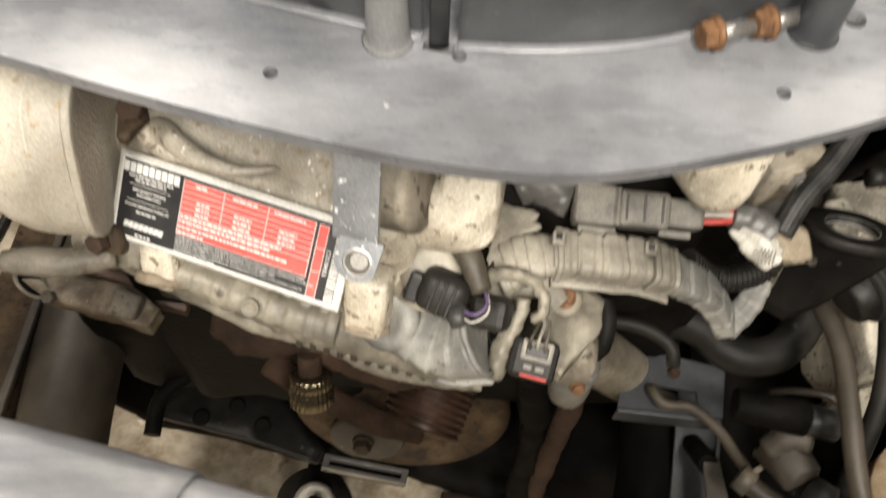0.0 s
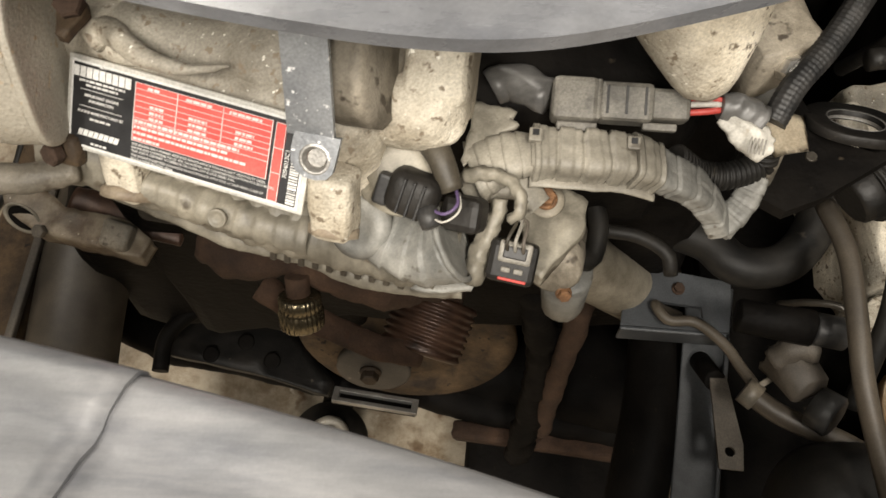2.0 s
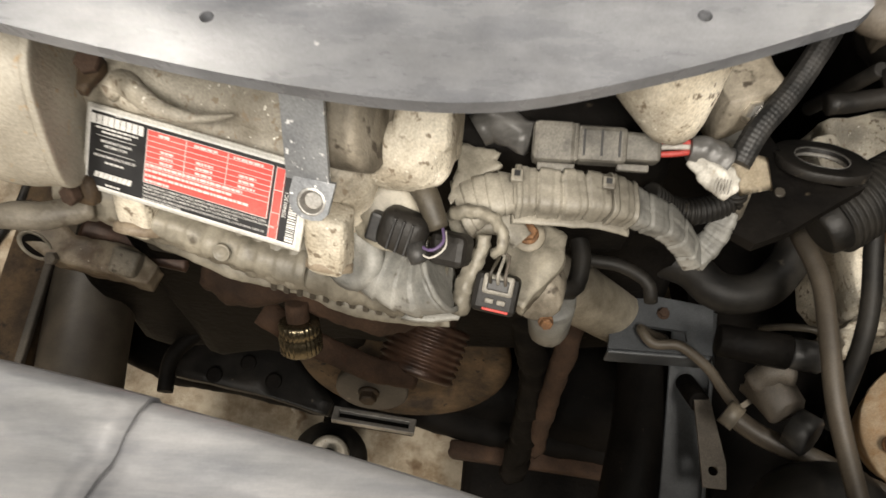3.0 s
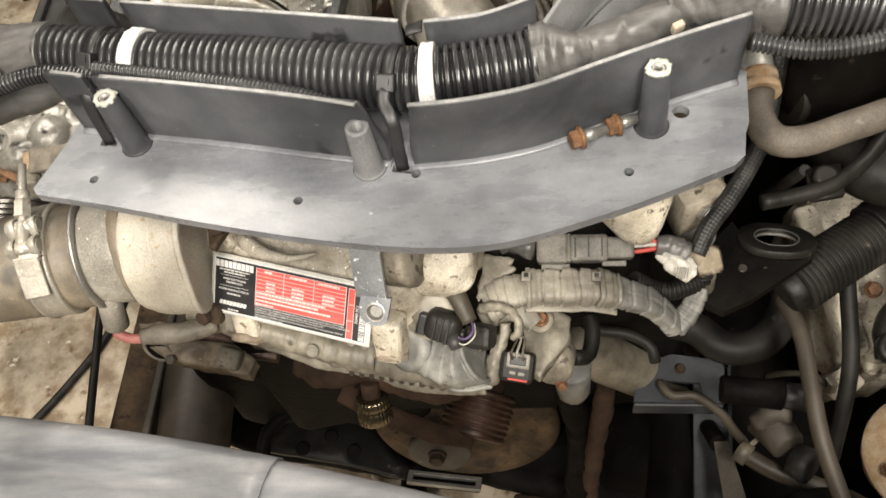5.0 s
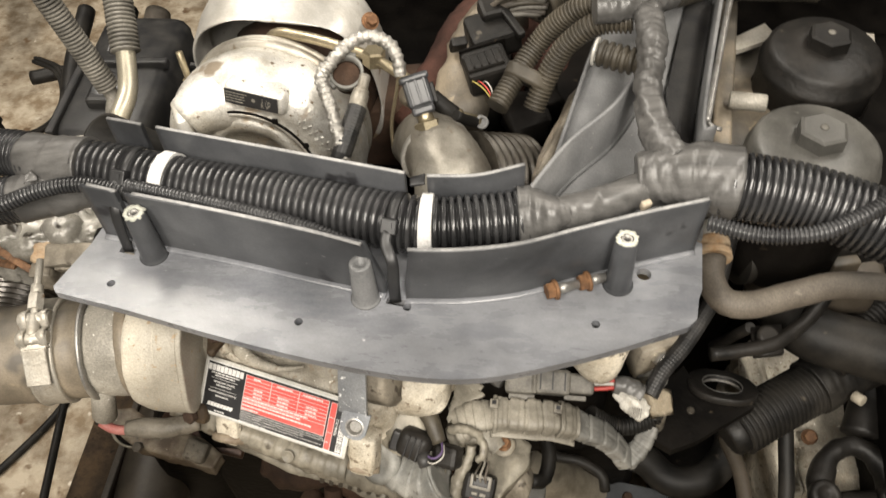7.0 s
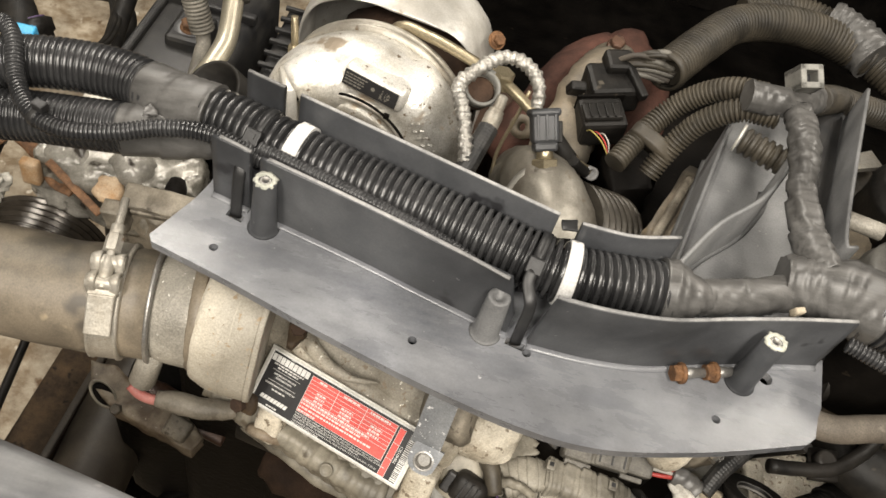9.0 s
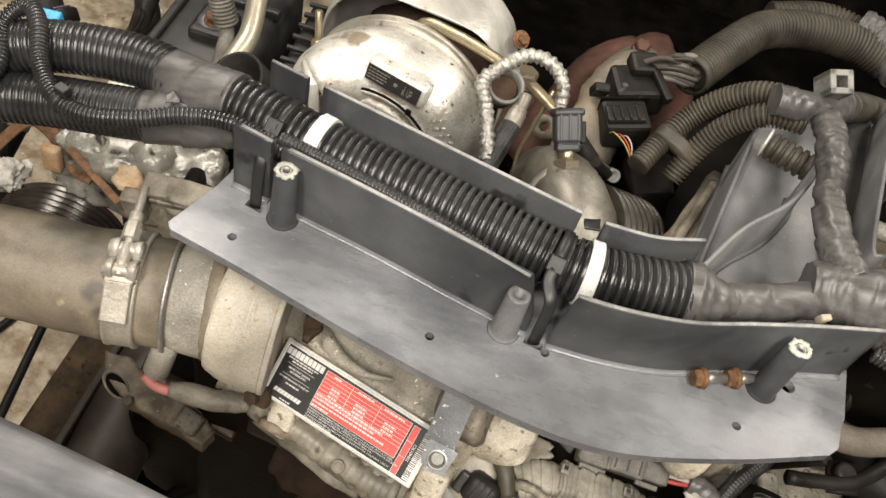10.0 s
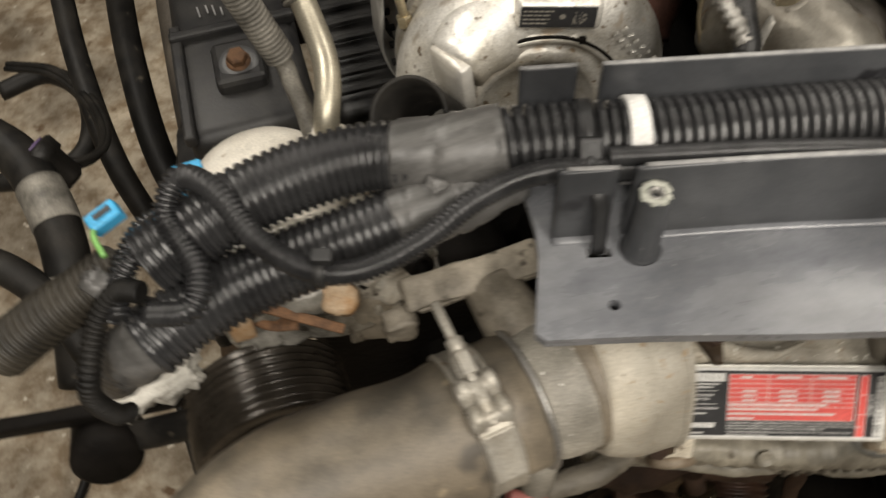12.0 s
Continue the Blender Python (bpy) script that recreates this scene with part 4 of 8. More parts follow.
    cone = lathe([(-0.03, 0.07), (0.0, 0.066), (0.03, 0.056), (0.06, 0.044), (0.085, 0.032), (0.105, 0.021), (0.113, 0.014), (0.117, 0.005)], root, apex - root, 40)
    part("cone", rough_up(cone, 0.0016, 40), sand_cast, t, "sandy cast cone under the trough")
    bo = Vector((0.2795, 0.4365, 1.284))
    part("bolt_column", rough_up(block((0.034, 0.075, 0.06), axes(bo + Vector((0.002, 0.012, -0.036)), (0.96, -0.25, 0), (0.2, 0.85, 0.4)), 0.008, 3), 0.002, 50, 2, 3), dirty_grey, t, "grey cast column beside the cone")
    part("bolt_foot", rough_up(rod(bo + Vector((0.0, -0.035, -0.04)), bo + Vector((0.0, -0.05, -0.09)), 0.014, 0.012), 0.001, 60), grimy_cast, t)
    part("column_bolt", hexagon(bo - Vector((0, 0.002, 0.006)), (-0.05, -0.45, 0.9), 0.017, 0.014), clamp_steel, t, "pale steel hexagon bolt")


def lower_cover():
    t = thing("wiring_channel", (-0.06, 0.3, 1.25), "dusty tan plastic wiring channel with ribs and a flared grey end", "wiring cover")
    path = [(-0.223, 0.374, 1.264), (-0.165, 0.358, 1.256), (-0.112, 0.342, 1.252), (-0.049, 0.321, 1.249), (0.015, 0.306, 1.246), (0.058, 0.297, 1.242)]

    def ribbed(base, pitch, rise, wild):
        def rr(s, n, a):
            k = (s / pitch) % 1.0
            step = rise * min(1.0, max(0.0, (abs(k - 0.5) - 0.22) * 12))
            return base(s / n) + step + wild * noise.noise(Vector((s * 45, math.cos(a) * 1.6, math.sin(a) * 1.6)))
        return rr
    part("channel", sweep(path, ribbed(lambda u: 0.0255 if 0.03 < u < 0.97 else 0.019, 0.0145, 0.0011, 0.0028), 0.0014, 44, flat=0.9), dusty_sheath, t)
    run = [(-0.164, 0.348, 1.262), (-0.154, 0.337, 1.268), (-0.112, 0.324, 1.264), (-0.070, 0.311, 1.261), (-0.036, 0.304, 1.258)]
    part("upper_sleeve", sweep(run, ribbed(lambda u: 0.0105 + 0.0025 * u, 0.0135, 0.0012, 0.002), 0.0014, 26), dusty_sheath, t, "ribbed tan sleeve under the label")
    part("moulded_ring", lathe([(0, 0.0064), (0.0024, 0.0062), (0.0028, 0.0052), (0.0014, 0.0046), (0.0014, 0.001)], (-0.094, 0.3075, 1.274), (-0.1, -0.65, 0.7), 22), dusty_sheath, t)
    edge = [(-0.186, 0.348, 1.236), (-0.134, 0.33, 1.229), (-0.1, 0.315, 1.226), (-0.047, 0.303, 1.225), (-0.012, 0.29, 1.224), (0.034, 0.282, 1.224), (0.062, 0.279, 1.228)]
    part("torn_edge", rough_up(sweep(edge, lambda s, n, a: 0.0056 + 0.0006 * math.sin(s * 40), 0.003, 14, flat=0.4, up=(0, -0.75, 0.6)), 0.001, 90, 4), dusty_sheath, t)
    for i in range(10):
        u = i / 9
        o = Vector((-0.066 + 0.088 * u, 0.3035 - 0.0205 * u, 1.2345 + 0.001 * u))
        part("slot", block((0.0046, 0.014, 0.003), axes(o, (1, -0.25, 0), (0, -0.45, -0.85)), 0.0012), dull_iron, t, "grimy slot in the lower edge")
    cap = lathe([(-0.006, 0.0205), (0.001, 0.0215), (0.006, 0.021), (0.009, 0.0165), (0.0095, 0.0105), (0.0085, 0.0095), (0.0085, 0.003)], (-0.002, 0.305, 1.272), (-0.3, -0.6, 0.72), 36)
    part("round_cap", rough_up(cap, 0.0006, 60), dirty_grey, t, "smooth dirty grey round cap")
    flare = [(-0.004, 0.31, 1.264), (0.014, 0.303, 1.26), (0.03, 0.297, 1.259), (0.044, 0.294, 1.262), (0.056, 0.296, 1.268)]

    def fan(s, n, a):
        return 0.0185 + 0.0065 * s / n + 0.0024 * ((s / 0.0125) % 1.0) + 0.0016 * noise.noise(Vector((s * 50, math.cos(a) * 2, math.sin(a) * 2)))
    part("flare", sweep(flare, fan, 0.0012, 34, flat=0.82), dirty_grey, t, "grey segmented flare")
    end = (Vector(flare[-1]) - Vector(flare[-2])).normalized()
    part("flare_rim", rough_up(lathe([(-0.0015, 0.0235), (-0.001, 0.0268), (0.0016, 0.0272), (0.002, 0.0235)], Vector(flare[-1]), end, 40, caps=False), 0.0012, 70), dirty_grey, t, "bent rim of the flare")
    flap = slab([(0.03, 0.2745), (0.05, 0.2725), (0.068, 0.2745), (0.079, 0.293), (0.074, 0.308), (0.066, 0.302), (0.058, 0.288), (0.044, 0.283)], 0.003, 1.243)
    part("flap", rough_up(flap, 0.0022, 60, 2, 4), dirty_grey, t, "bent grey flap")
    f = thing("front_bracket", (-0.34, 0.44, 0.93), "grimy cast engine bracket arm with a bolt seat", "bracket")
    plate = slab([(-0.454, 0.517), (-0.416, 0.518), (-0.373, 0.487), (-0.345, 0.48), (-0.31, 0.475), (-0.287, 0.463), (-0.272, 0.45), (-0.28, 0.429), (-0.301, 0.432), (-0.353, 0.446), (-0.395, 0.457), (-0.439, 0.484)], 0.022, 0.955)
    part("arm", rough_up(plate, 0.0035, 40, 2, 5), rusty_cast, f, "flat lobed cast plate")
    n = Vector((-0.05, -0.5, 0.86)).normalized()
    o = Vector((-0.417, 0.474, 0.953))
    part("bolt_seat", lathe([(-0.01, 0.0125), (0.002, 0.0135), (0.0034, 0.0128), (0.003, 0.0112), (-0.004, 0.0105)], o, n, 40, lambda a, i, r: r / math.sqrt(1 - 0.68 * math.cos(a + 0.45) ** 2), caps=False), dusty_beige, f, "yellowed oval rim")
    part("opening", lathe([(0, 0.0105), (0.001, 0.01)], o, n, 40, lambda a, i, r: r / math.sqrt(1 - 0.68 * math.cos(a + 0.45) ** 2)), dark_iron, f, "dark hollow of the opening")
    part("nut", hexagon((-0.39, 0.456, 0.958), n, 0.013, 0.009), rubber_brown, f)
    part("cast_boss", rough_up(block((0.034, 0.03, 0.02), axes((-0.306, 0.452, 0.958), (0.95, -0.3, 0), (0.25, 0.85, 0.45)), 0.005, 3), 0.002, 60, 3, 3), grimy_cast, f, "square cast boss")
    part("rusty_stay", rough_up(sweep([(-0.38, 0.512, 0.93), (-0.34, 0.503, 0.93), (-0.31, 0.492, 0.93), (-0.28, 0.48, 0.925), (-0.25, 0.475, 0.92)], 0.016, 0.006, 14, flat=0.4), 0.0016, 60), rust_groove, f, "rusty flat stay behind the plate")


def strap():
    t = thing("support_strap", (-0.012, 0.3, 1.36), "galvanised steel strap with white paint specks and a bolted lug", "bracket")
    top, low = Vector((-0.015, 0.341, 1.464)), Vector((-0.014, 0.305, 1.372))
    d = (low - top).normalized()
    m = axes((top + low) / 2, (0.97, -0.2, 0.02), -d)
    half = (low - top).length / 2
    bm = slab([(-0.0128, half + 0.006), (0.0112, half + 0.006), (0.0122, -half), (-0.0138, -half)], 0.0032, 0.0016)
    bmesh.ops.transform(bm, matrix=m, verts=bm.verts)
    part("strap_body", bm, galv, t)
    # the tab bends forward and carries a dished hole
    n = Vector((-0.14, -0.72, 0.68)).normalized()
    lm = axes(low + Vector((0.0005, -0.0005, 0.0005)), (0.97, -0.2, 0.0), Vector((0.1, 0.68, 0.72)))
    edge = [(-0.0132, 0.001), (-0.0146, -0.008), (-0.0142, -0.015), (-0.0115, -0.02), (-0.006, -0.0232), (0.0005, -0.0237), (0.0062, -0.0225), (0.0094, -0.0185), (0.0108, -0.01), (0.0122, 0.001)]
    bm = slab(edge, 0.0034, 0.0017, [circle(-0.001, -0.0125, 0.0068, 20)])
    bmesh.ops.transform(bm, matrix=lm, verts=bm.verts)
    part("lug", bm, galv, t, "bent tab with a bolt hole")
    c = lm @ Vector((-0.001, -0.0125, 0.0017))
    part("hole_rim", lathe([(-0.004, 0.0055), (0.0, 0.0066), (0.0008, 0.0074), (0.0, 0.0088)], c, n, 26, caps=False), steel, t, "bright worn rim of the hole")
    part("stud", rod(c - n * 0.014, c - n * 0.004, 0.0058), steel, t)


def engine_label():
    """The printed plate on the housing."""
    X = Vector((0.953, -0.302, 0.01)).normalized()
    U = Vector((0.21, 0.66, 0.715)).normalized()
    m = axes((-0.0985, 0.3262, 1.3412), X, U)
    W, H = 0.1495, 0.0515
    t = thing("engine_label", m @ Vector((0, -H / 2, -0.002)), "red, black and white printed engine information label on a metal plate", "label")

    def panel(name, x0, y0, x1, y1, z, material, label="", parent=t):
        return part(name, block((x1 - x0, y1 - y0, 0.0006), m @ pose((x0 + x1) / 2, (y0 + y1) / 2, z), 0), material, parent, label)
    part("plate", block((W + 0.006, H + 0.005, 0.0022), m @ pose(0, 0, -0.0016), 0.0008), label_silver, t, "thin worn silver metal plate")
    panel("white_sheet", -W / 2, -H / 2, W / 2, H / 2, 0.0, label_white)
    panel("black_field", -W / 2 + 0.0016, -H / 2 + 0.0016, W / 2 - 0.0016, H / 2 - 0.0014, 0.0006, label_black)
    rx0, rx1, ry0, ry1 = -0.0322, 0.0542, -0.0122, 0.0222
    sx0, sx1 = 0.0562, 0.0624
    panel("red_field", rx0, ry0, rx1, ry1, 0.0012, label_red, "red table field")
    panel("red_strip", sx0, -0.0238, sx1, 0.0222, 0.0012, label_red, "narrow red strip")

    def bars(name, rects, material, z=0.0018):
        bm = bmesh.new()
        for x0, y0, x1, y1 in rects:
            block((x1 - x0, y1 - y0, 0.0003), m @ pose((x0 + x1) / 2, (y0 + y1) / 2, z), 0, bm=bm)
        part(name, bm, material, t)

    def words(text, size, x, y, align="LEFT", turn=0.0, z=0.0016):
        cu = bpy.data.curves.new("lettering", "FONT")
        cu.body, cu.size, cu.align_x, cu.extrude, cu.offset = text, size, align, 0.00005, size * 0.012
        ob = new("lettering", cu)
        cu.materials.append(label_white)
        ob.parent = t
        ob.matrix_basis = Matrix.Translation(t.matrix_basis.translation).inverted() @ m @ pose(x, y, z, 0, 0, turn)
    rnd = random.Random(5)
    pitch = (ry1 - ry0) / 10
    rules = [(rx0, ry0 + i * pitch, rx1, ry0 + i * pitch + 0.00028) for i in range(0, 11) if i not in (1, 2)]
    rules += [(rx0, ry0, rx0 + 0.0004, ry1), (rx1 - 0.0004, ry0, rx1, ry1)] + [(x, ry0 + 3 * pitch, x + 0.0004, ry1) for x in (-0.0052, 0.0236)]
    rules += [(sx0, y, sx1, y + 0.0003) for y in (-0.0238, -0.007, 0.0075, 0.0219)] + [(sx0, -0.0238, sx0 + 0.0003, 0.0222), (sx1 - 0.0003, -0.0238, sx1, 0.0222)]
    for x0, y0, x1, y1 in rules:
        part("table_rule", block((x1 - x0, y1 - y0, 0.0003), m @ pose((x0 + x1) / 2, (y0 + y1) / 2, 0.0018), 0), label_white, t)
    # entries too small to read
    ink = []

    def line(x0, x1, y, tall):
        x = x0
        while x < x1 - 0.0006:
            w = min(rnd.uniform(0.0012, 0.0042), x1 - x)
            ink.append((x, y, x + w, y + tall))
            x += w + 0.0007
    line(-0.024, -0.0165, ry1 - 0.0028, 0.0015), line(0.0005, 0.0165, ry1 - 0.0028, 0.0015), line(0.0275, 0.0475, ry1 - 0.0028, 0.0015)
    for row in (4, 5, 6):
        y = ry1 - row * pitch + 0.0008
        line(-0.022, -0.013, y, 0.0015), line(0.003, 0.0145, y, 0.0015), line(0.0325, 0.044, y, 0.0015)
    for row, end in ((7, 0.036), (8, 0.03), (9, 0.042), (10, -0.014)):
        line(rx0 + 0.001, end, ry1 - row * pitch + 0.0009, 0.0016)
    bars("table_print", ink, label_white)
    ink = []
    for y, w in ((0.0142, 0.03), (0.0118, 0.021), (-0.0078, 0.0135), (-0.0225, 0.0105)):
        line(-0.0535 - w / 2, -0.0535 + w / 2, y, 0.0012)
    bars("fine_print", ink, label_white)
    # heading and maker's mark as plain slanted blocks
    for i in range(9):
        part("heading_block", block((0.0036, 0.0062, 0.0003), m @ pose(-0.0705 + i * 0.00422, 0.0198, 0.0018), 0), label_white, t)
    slant = Matrix(((1, 0.3, 0, 0), (0, 1, 0, 0), (0, 0, 1, 0), (0, 0, 0, 1)))
    for i in range(8):
        part("maker_block", block((0.0029, 0.0038, 0.0003), m @ pose(-0.0658 + i * 0.0034, -0.016, 0.0018) @ slant, 0), label_white, t)
    bars("divider_lines", [(x, y, -0.0535 * 2 - x, y + 0.0003) for x, y in ((-0.0675, 0.0096), (-0.0675, -0.0003))], label_white)
    words("2013", 0.0023, -0.0535, 0.0239, "CENTER")
    words("IMPORTANT ENGINE", 0.0024, -0.0535, 0.0056, "CENTER")
    words("INFORMATION", 0.0024, -0.0535, 0.0026, "CENTER")
    words("ENGINE MANUFACTURED BY", 0.0023, -0.0535, -0.0042, "CENTER")
    for k, text in enumerate(("THIS ENGINE HAS A PRIMARY INTENDED SERVICE APPLICATION AS A LIGHT HEAVY-DUTY DIESEL", "ENGINE AND CONFORMS TO U.S. EPA, CALIFORNIA, AND CANADIAN REGULATIONS FOR 2013 MODEL",
                              "YEAR AND IS CERTIFIED TO OPERATE ON ULTRA LOW SULFUR DIESEL FUEL.", "THIS ENGINE IS CERTIFIED CLEAN-IDLE IN ACCORDANCE WITH TITLE 13 CALIFORNIA CODE OF", "REGULATIONS SECTION 1956.8.")):
        words(text, 0.00197, rx0 + 0.0002, -0.0148 - k * 0.00215 - 0.0004 * (k > 2))
    words("7094013C1", 0.0036, 0.0662, 0.0, "CENTER", 90)
    y = -0.0228
    while y < 0.0215:
        w = rnd.choice((0.0004, 0.0007, 0.0012))
        bars("code_bar", [(0.0678, y, 0.0732, y + w)], label_white)
        y += w + rnd.choice((0.0005, 0.0008))


inlet_pipe()
v_clamp()
cast_elbow()
lower_cover()
strap()
engine_label()


# ---- plugs and covered wiring on the engine front ----
def front_wiring():
    # coil or sensor seat and black plug
    s = thing("cam_sensor", (0.0289, 0.3182, 1.2617), "tan round sensor with a black plug and violet wires", "sensor")
    part("seat", rough_up(lathe([(-0.02, 0.028), (0.0, 0.029), (0.004, 0.027), (0.005, 0.02), (0.012, 0.0195), (0.0125, 0.012)], (0.0236, 0.3279, 1.3015), (0.0, -0.6, 0.8), 28), 0.0012, 70), dusty_sheath, s)
    m = axes((0.0327, 0.3086, 1.3069), (0.9, -0.35, -0.1), (0.25, 0.62, 0.72))
    body = part("plug", block((0.032, 0.028, 0.024), m, 0.008, 3), greasy_black, s, "black plug body")
    for i in range(3):
        part("plug_rib", block((0.0016, 0.022, 0.0024), m @ pose(-0.005 + i * 0.006, 0, 0.0125), 0.0004), black_part, body)
    part("lever", block((0.01, 0.02, 0.01), m @ pose(-0.018, -0.004, 0.0), 0.002), black_part, body)
    part("boot", sweep([(0.0418, 0.3378, 1.3202), (0.0483, 0.3248, 1.3215), (0.0558, 0.3086, 1.3110)], lambda s2, n, a: 0.009 - 0.002 * s2 / n, 0.004, 16), loom_dusty, s)
    part("boot_tip", rod((0.0376, 0.3453, 1.3192), (0.0419, 0.3354, 1.3213), 0.0098), rubber, s)
    part("wire", sweep([(0.0418, 0.2989, 1.3069), (0.0515, 0.2914, 1.3133), (0.0590, 0.2968, 1.3155), (0.0580, 0.3096, 1.3112)], 0.0011, 0.003, 8), wire_violet, s)
    part("wire", sweep([(0.0408, 0.2968, 1.3047), (0.0504, 0.2871, 1.3112), (0.0601, 0.2935, 1.3133), (0.0601, 0.3075, 1.3101)], 0.0007, 0.003, 8), wire_white, s)
    part("nose", lathe([(0, 0.0075), (0.012, 0.0062), (0.013, 0.004)], (0.0397, 0.2989, 1.3069), (0.3, -0.7, -0.3), 14), black_part, s)
    part("dark_block", block((0.026, 0.022, 0.022), axes((0.0633, 0.3053, 1.2886), (0.9, -0.3, 0.2), (0.3, 0.7, 0.6)), 0.005), greasy_black, s)
    # ribbed wiring cover
    c = thing("wiring_cover", (0.15, 0.33, 1.28), "dusty grey ribbed plastic wiring cover with a split end", "wiring cover")
    run = [(0.104, 0.353, 1.284), (0.12, 0.353, 1.283), (0.138, 0.352, 1.282), (0.157, 0.353, 1.279), (0.172, 0.353, 1.275), (0.187, 0.353, 1.267)]

    def boxy(wide, high, pitch, cut, power=5.0):
        """An oblong section with rounded corners; raised panels parted by narrow grooves."""
        def rr(s2, n, a):
            w = wide(s2 / n) if callable(wide) else wide
            r = (abs(math.cos(a) / high) ** power + abs(math.sin(a) / w) ** power) ** (-1 / power)
            k = (s2 / pitch) % 1.0
            groove = cut if k < 0.13 else cut * 0.3 if k > 0.66 else 0
            return r - groove + 0.0011 * noise.noise(Vector((s2 * 60, math.cos(a) * 2.2, math.sin(a) * 2.2)))
        return rr
    part("cover", sweep(run, boxy(0.0168, 0.0125, 0.0165, 0.0032), 0.0011, 48), cover_plastic, c)
    lip = [Vector(q) + Vector((0, -0.0165, -0.008)) for q in run]
    part("cover_lip", rough_up(sweep(lip, 0.0042, 0.003, 12, flat=0.5), 0.0009, 70), cover_plastic, c, "folded lower lip")
    fold = [(0.183, 0.354, 1.27), (0.196, 0.353, 1.261), (0.216, 0.353, 1.246), (0.232, 0.35, 1.228), (0.247, 0.345, 1.202)]
    part("cover_end", sweep(fold, boxy(lambda u: 0.0152 - 0.0042 * u, 0.0085, 0.019, 0.0016, 6.0), 0.0012, 40), dirty_grey, c, "bent grey end of the cover")
    part("cover_end", sweep([(0.246, 0.345, 1.2), (0.258, 0.355, 1.203), (0.268, 0.367, 1.208), (0.275, 0.38, 1.215)], boxy(lambda u: 0.0115 - 0.0025 * u, 0.008, 0.012, 0.0016, 6.0), 0.0012, 36), dirty_grey, c, "kinked grey end of the cover")
    part("split_end", conduit([(0.206, 0.373, 1.25), (0.227, 0.373, 1.23), (0.248, 0.374, 1.225), (0.274, 0.385, 1.222), (0.277, 0.391, 1.235)], 0.0105, 0.0018, 0.0042, 18), rubber, c, "dark ribbed conduit leaving the cover")
    fan = [(0.107, 0.353, 1.284), (0.095, 0.351, 1.284), (0.083, 0.349, 1.28), (0.069, 0.345, 1.274)]
    for i in range(5):
        u = i / 5
        q = [Vector(v) for v in stretch(fan, u, min(u + 0.24, 1))]
        part("fan_fold", sweep(q, lambda s2, n, a, u=u: (0.0158 + 0.0075 * (u + 0.2 * s2 / n)) * (0.86 + 0.1 * math.sin(2 * a) ** 2) + 0.0018 * s2 / n, 0.002, 28, flat=0.52), cover_plastic, c, "fanned fold of the cover")
    for u in (0.05, 0.79):
        q = stretch(run, u - 0.03, u + 0.03)
        part("tie", sweep(q, boxy(0.0176, 0.0133, 1.0, 0), 0.002, 36), cover_plastic, c)
        part("tie_head", block((0.0085, 0.009, 0.006), axes(q[3] + Vector((-0.001, 0.004, 0.0145)), (1, -0.1, 0), (0, 1, 0.2)), 0.001), cover_plastic, c)
        part("tie_slot", block((0.004, 0.004, 0.0015), axes(q[3] + Vector((-0.001, 0.0045, 0.0174)), (1, -0.1, 0), (0, 1, 0.2)), 0), label_black, c)
    torn = slab([(0.068, 0.393), (0.079, 0.39), (0.092, 0.387), (0.096, 0.384), (0.091, 0.379), (0.096, 0.374), (0.085, 0.368), (0.071, 0.354), (0.062, 0.342), (0.06, 0.347), (0.065, 0.368)], 0.0022, 1.285)
    part("flap", rough_up(torn, 0.0026, 70, 2, 4), cover_plastic, c, "torn flat sheet of the cover")
    under = sweep([(0.062, 0.336, 1.262), (0.08, 0.343, 1.268), (0.1, 0.338, 1.268), (0.112, 0.326, 1.262)], lambda s2, n, a: 0.012 + 0.003 * math.sin(s2 * 90), 0.002, 24, flat=0.6)
    part("lower_fold", rough_up(under, 0.0018, 60, 3), cover_plastic, c, "creased lower fold")
    # grey inline connector
    g = thing("inline_connector", (0.1629, 0.3848, 1.2782), "dusty grey inline connector with red wires", "connector")
    m = axes((0.1331, 0.3869, 1.2941), (0.998, -0.06, 0), (0.06, 0.9, 0.4))
    part("shell", block((0.03, 0.028, 0.026), m, 0.004), grey_part, g)
    part("shell", block((0.036, 0.025, 0.023), m @ pose(0.032, 0, 0), 0.004), grey_part, g)
    part("shell", block((0.026, 0.02, 0.019), m @ pose(0.06, 0, 0), 0.003), grey_part, g)
    part("latch", block((0.026, 0.006, 0.008), m @ pose(0.002, -0.017, 0.0), 0.001), grey_part, g)
    part("latch", block((0.022, 0.005, 0.006), m @ pose(0.055, -0.014, 0.0), 0.001), grey_part, g)
    for k in range(3):
        part("shell_slot", block((0.0016, 0.018, 0.001), m @ pose(0.02 + k * 0.012, 0, 0.0118), 0), black_part, g)
    part("collar", block((0.004, 0.0265, 0.0245), m @ pose(0.0145, 0, 0), 0.002), grey_part, g)
    for dy, mm in ((0.005, wire_red), (0.001, wire_white), (-0.004, wire_red)):
        part("wire", sweep([m @ Vector((0.07, dy, 0.003)), m @ Vector((0.082, dy + 0.001, 0.005)), m @ Vector((0.096, dy * 0.6 + 0.002, 0.003))], 0.0022, 0.004, 8), mm, g)
    part("tape_tail", wrapped([m @ Vector((0.092, 0.002, 0.002)), m @ Vector((0.104, 0.001, 0)), m @ Vector((0.118, -0.006, -0.004))], lambda s2, n, a: 0.008 + 0.005 * s2 / n, 14, 0.0015), tape_grey, g)
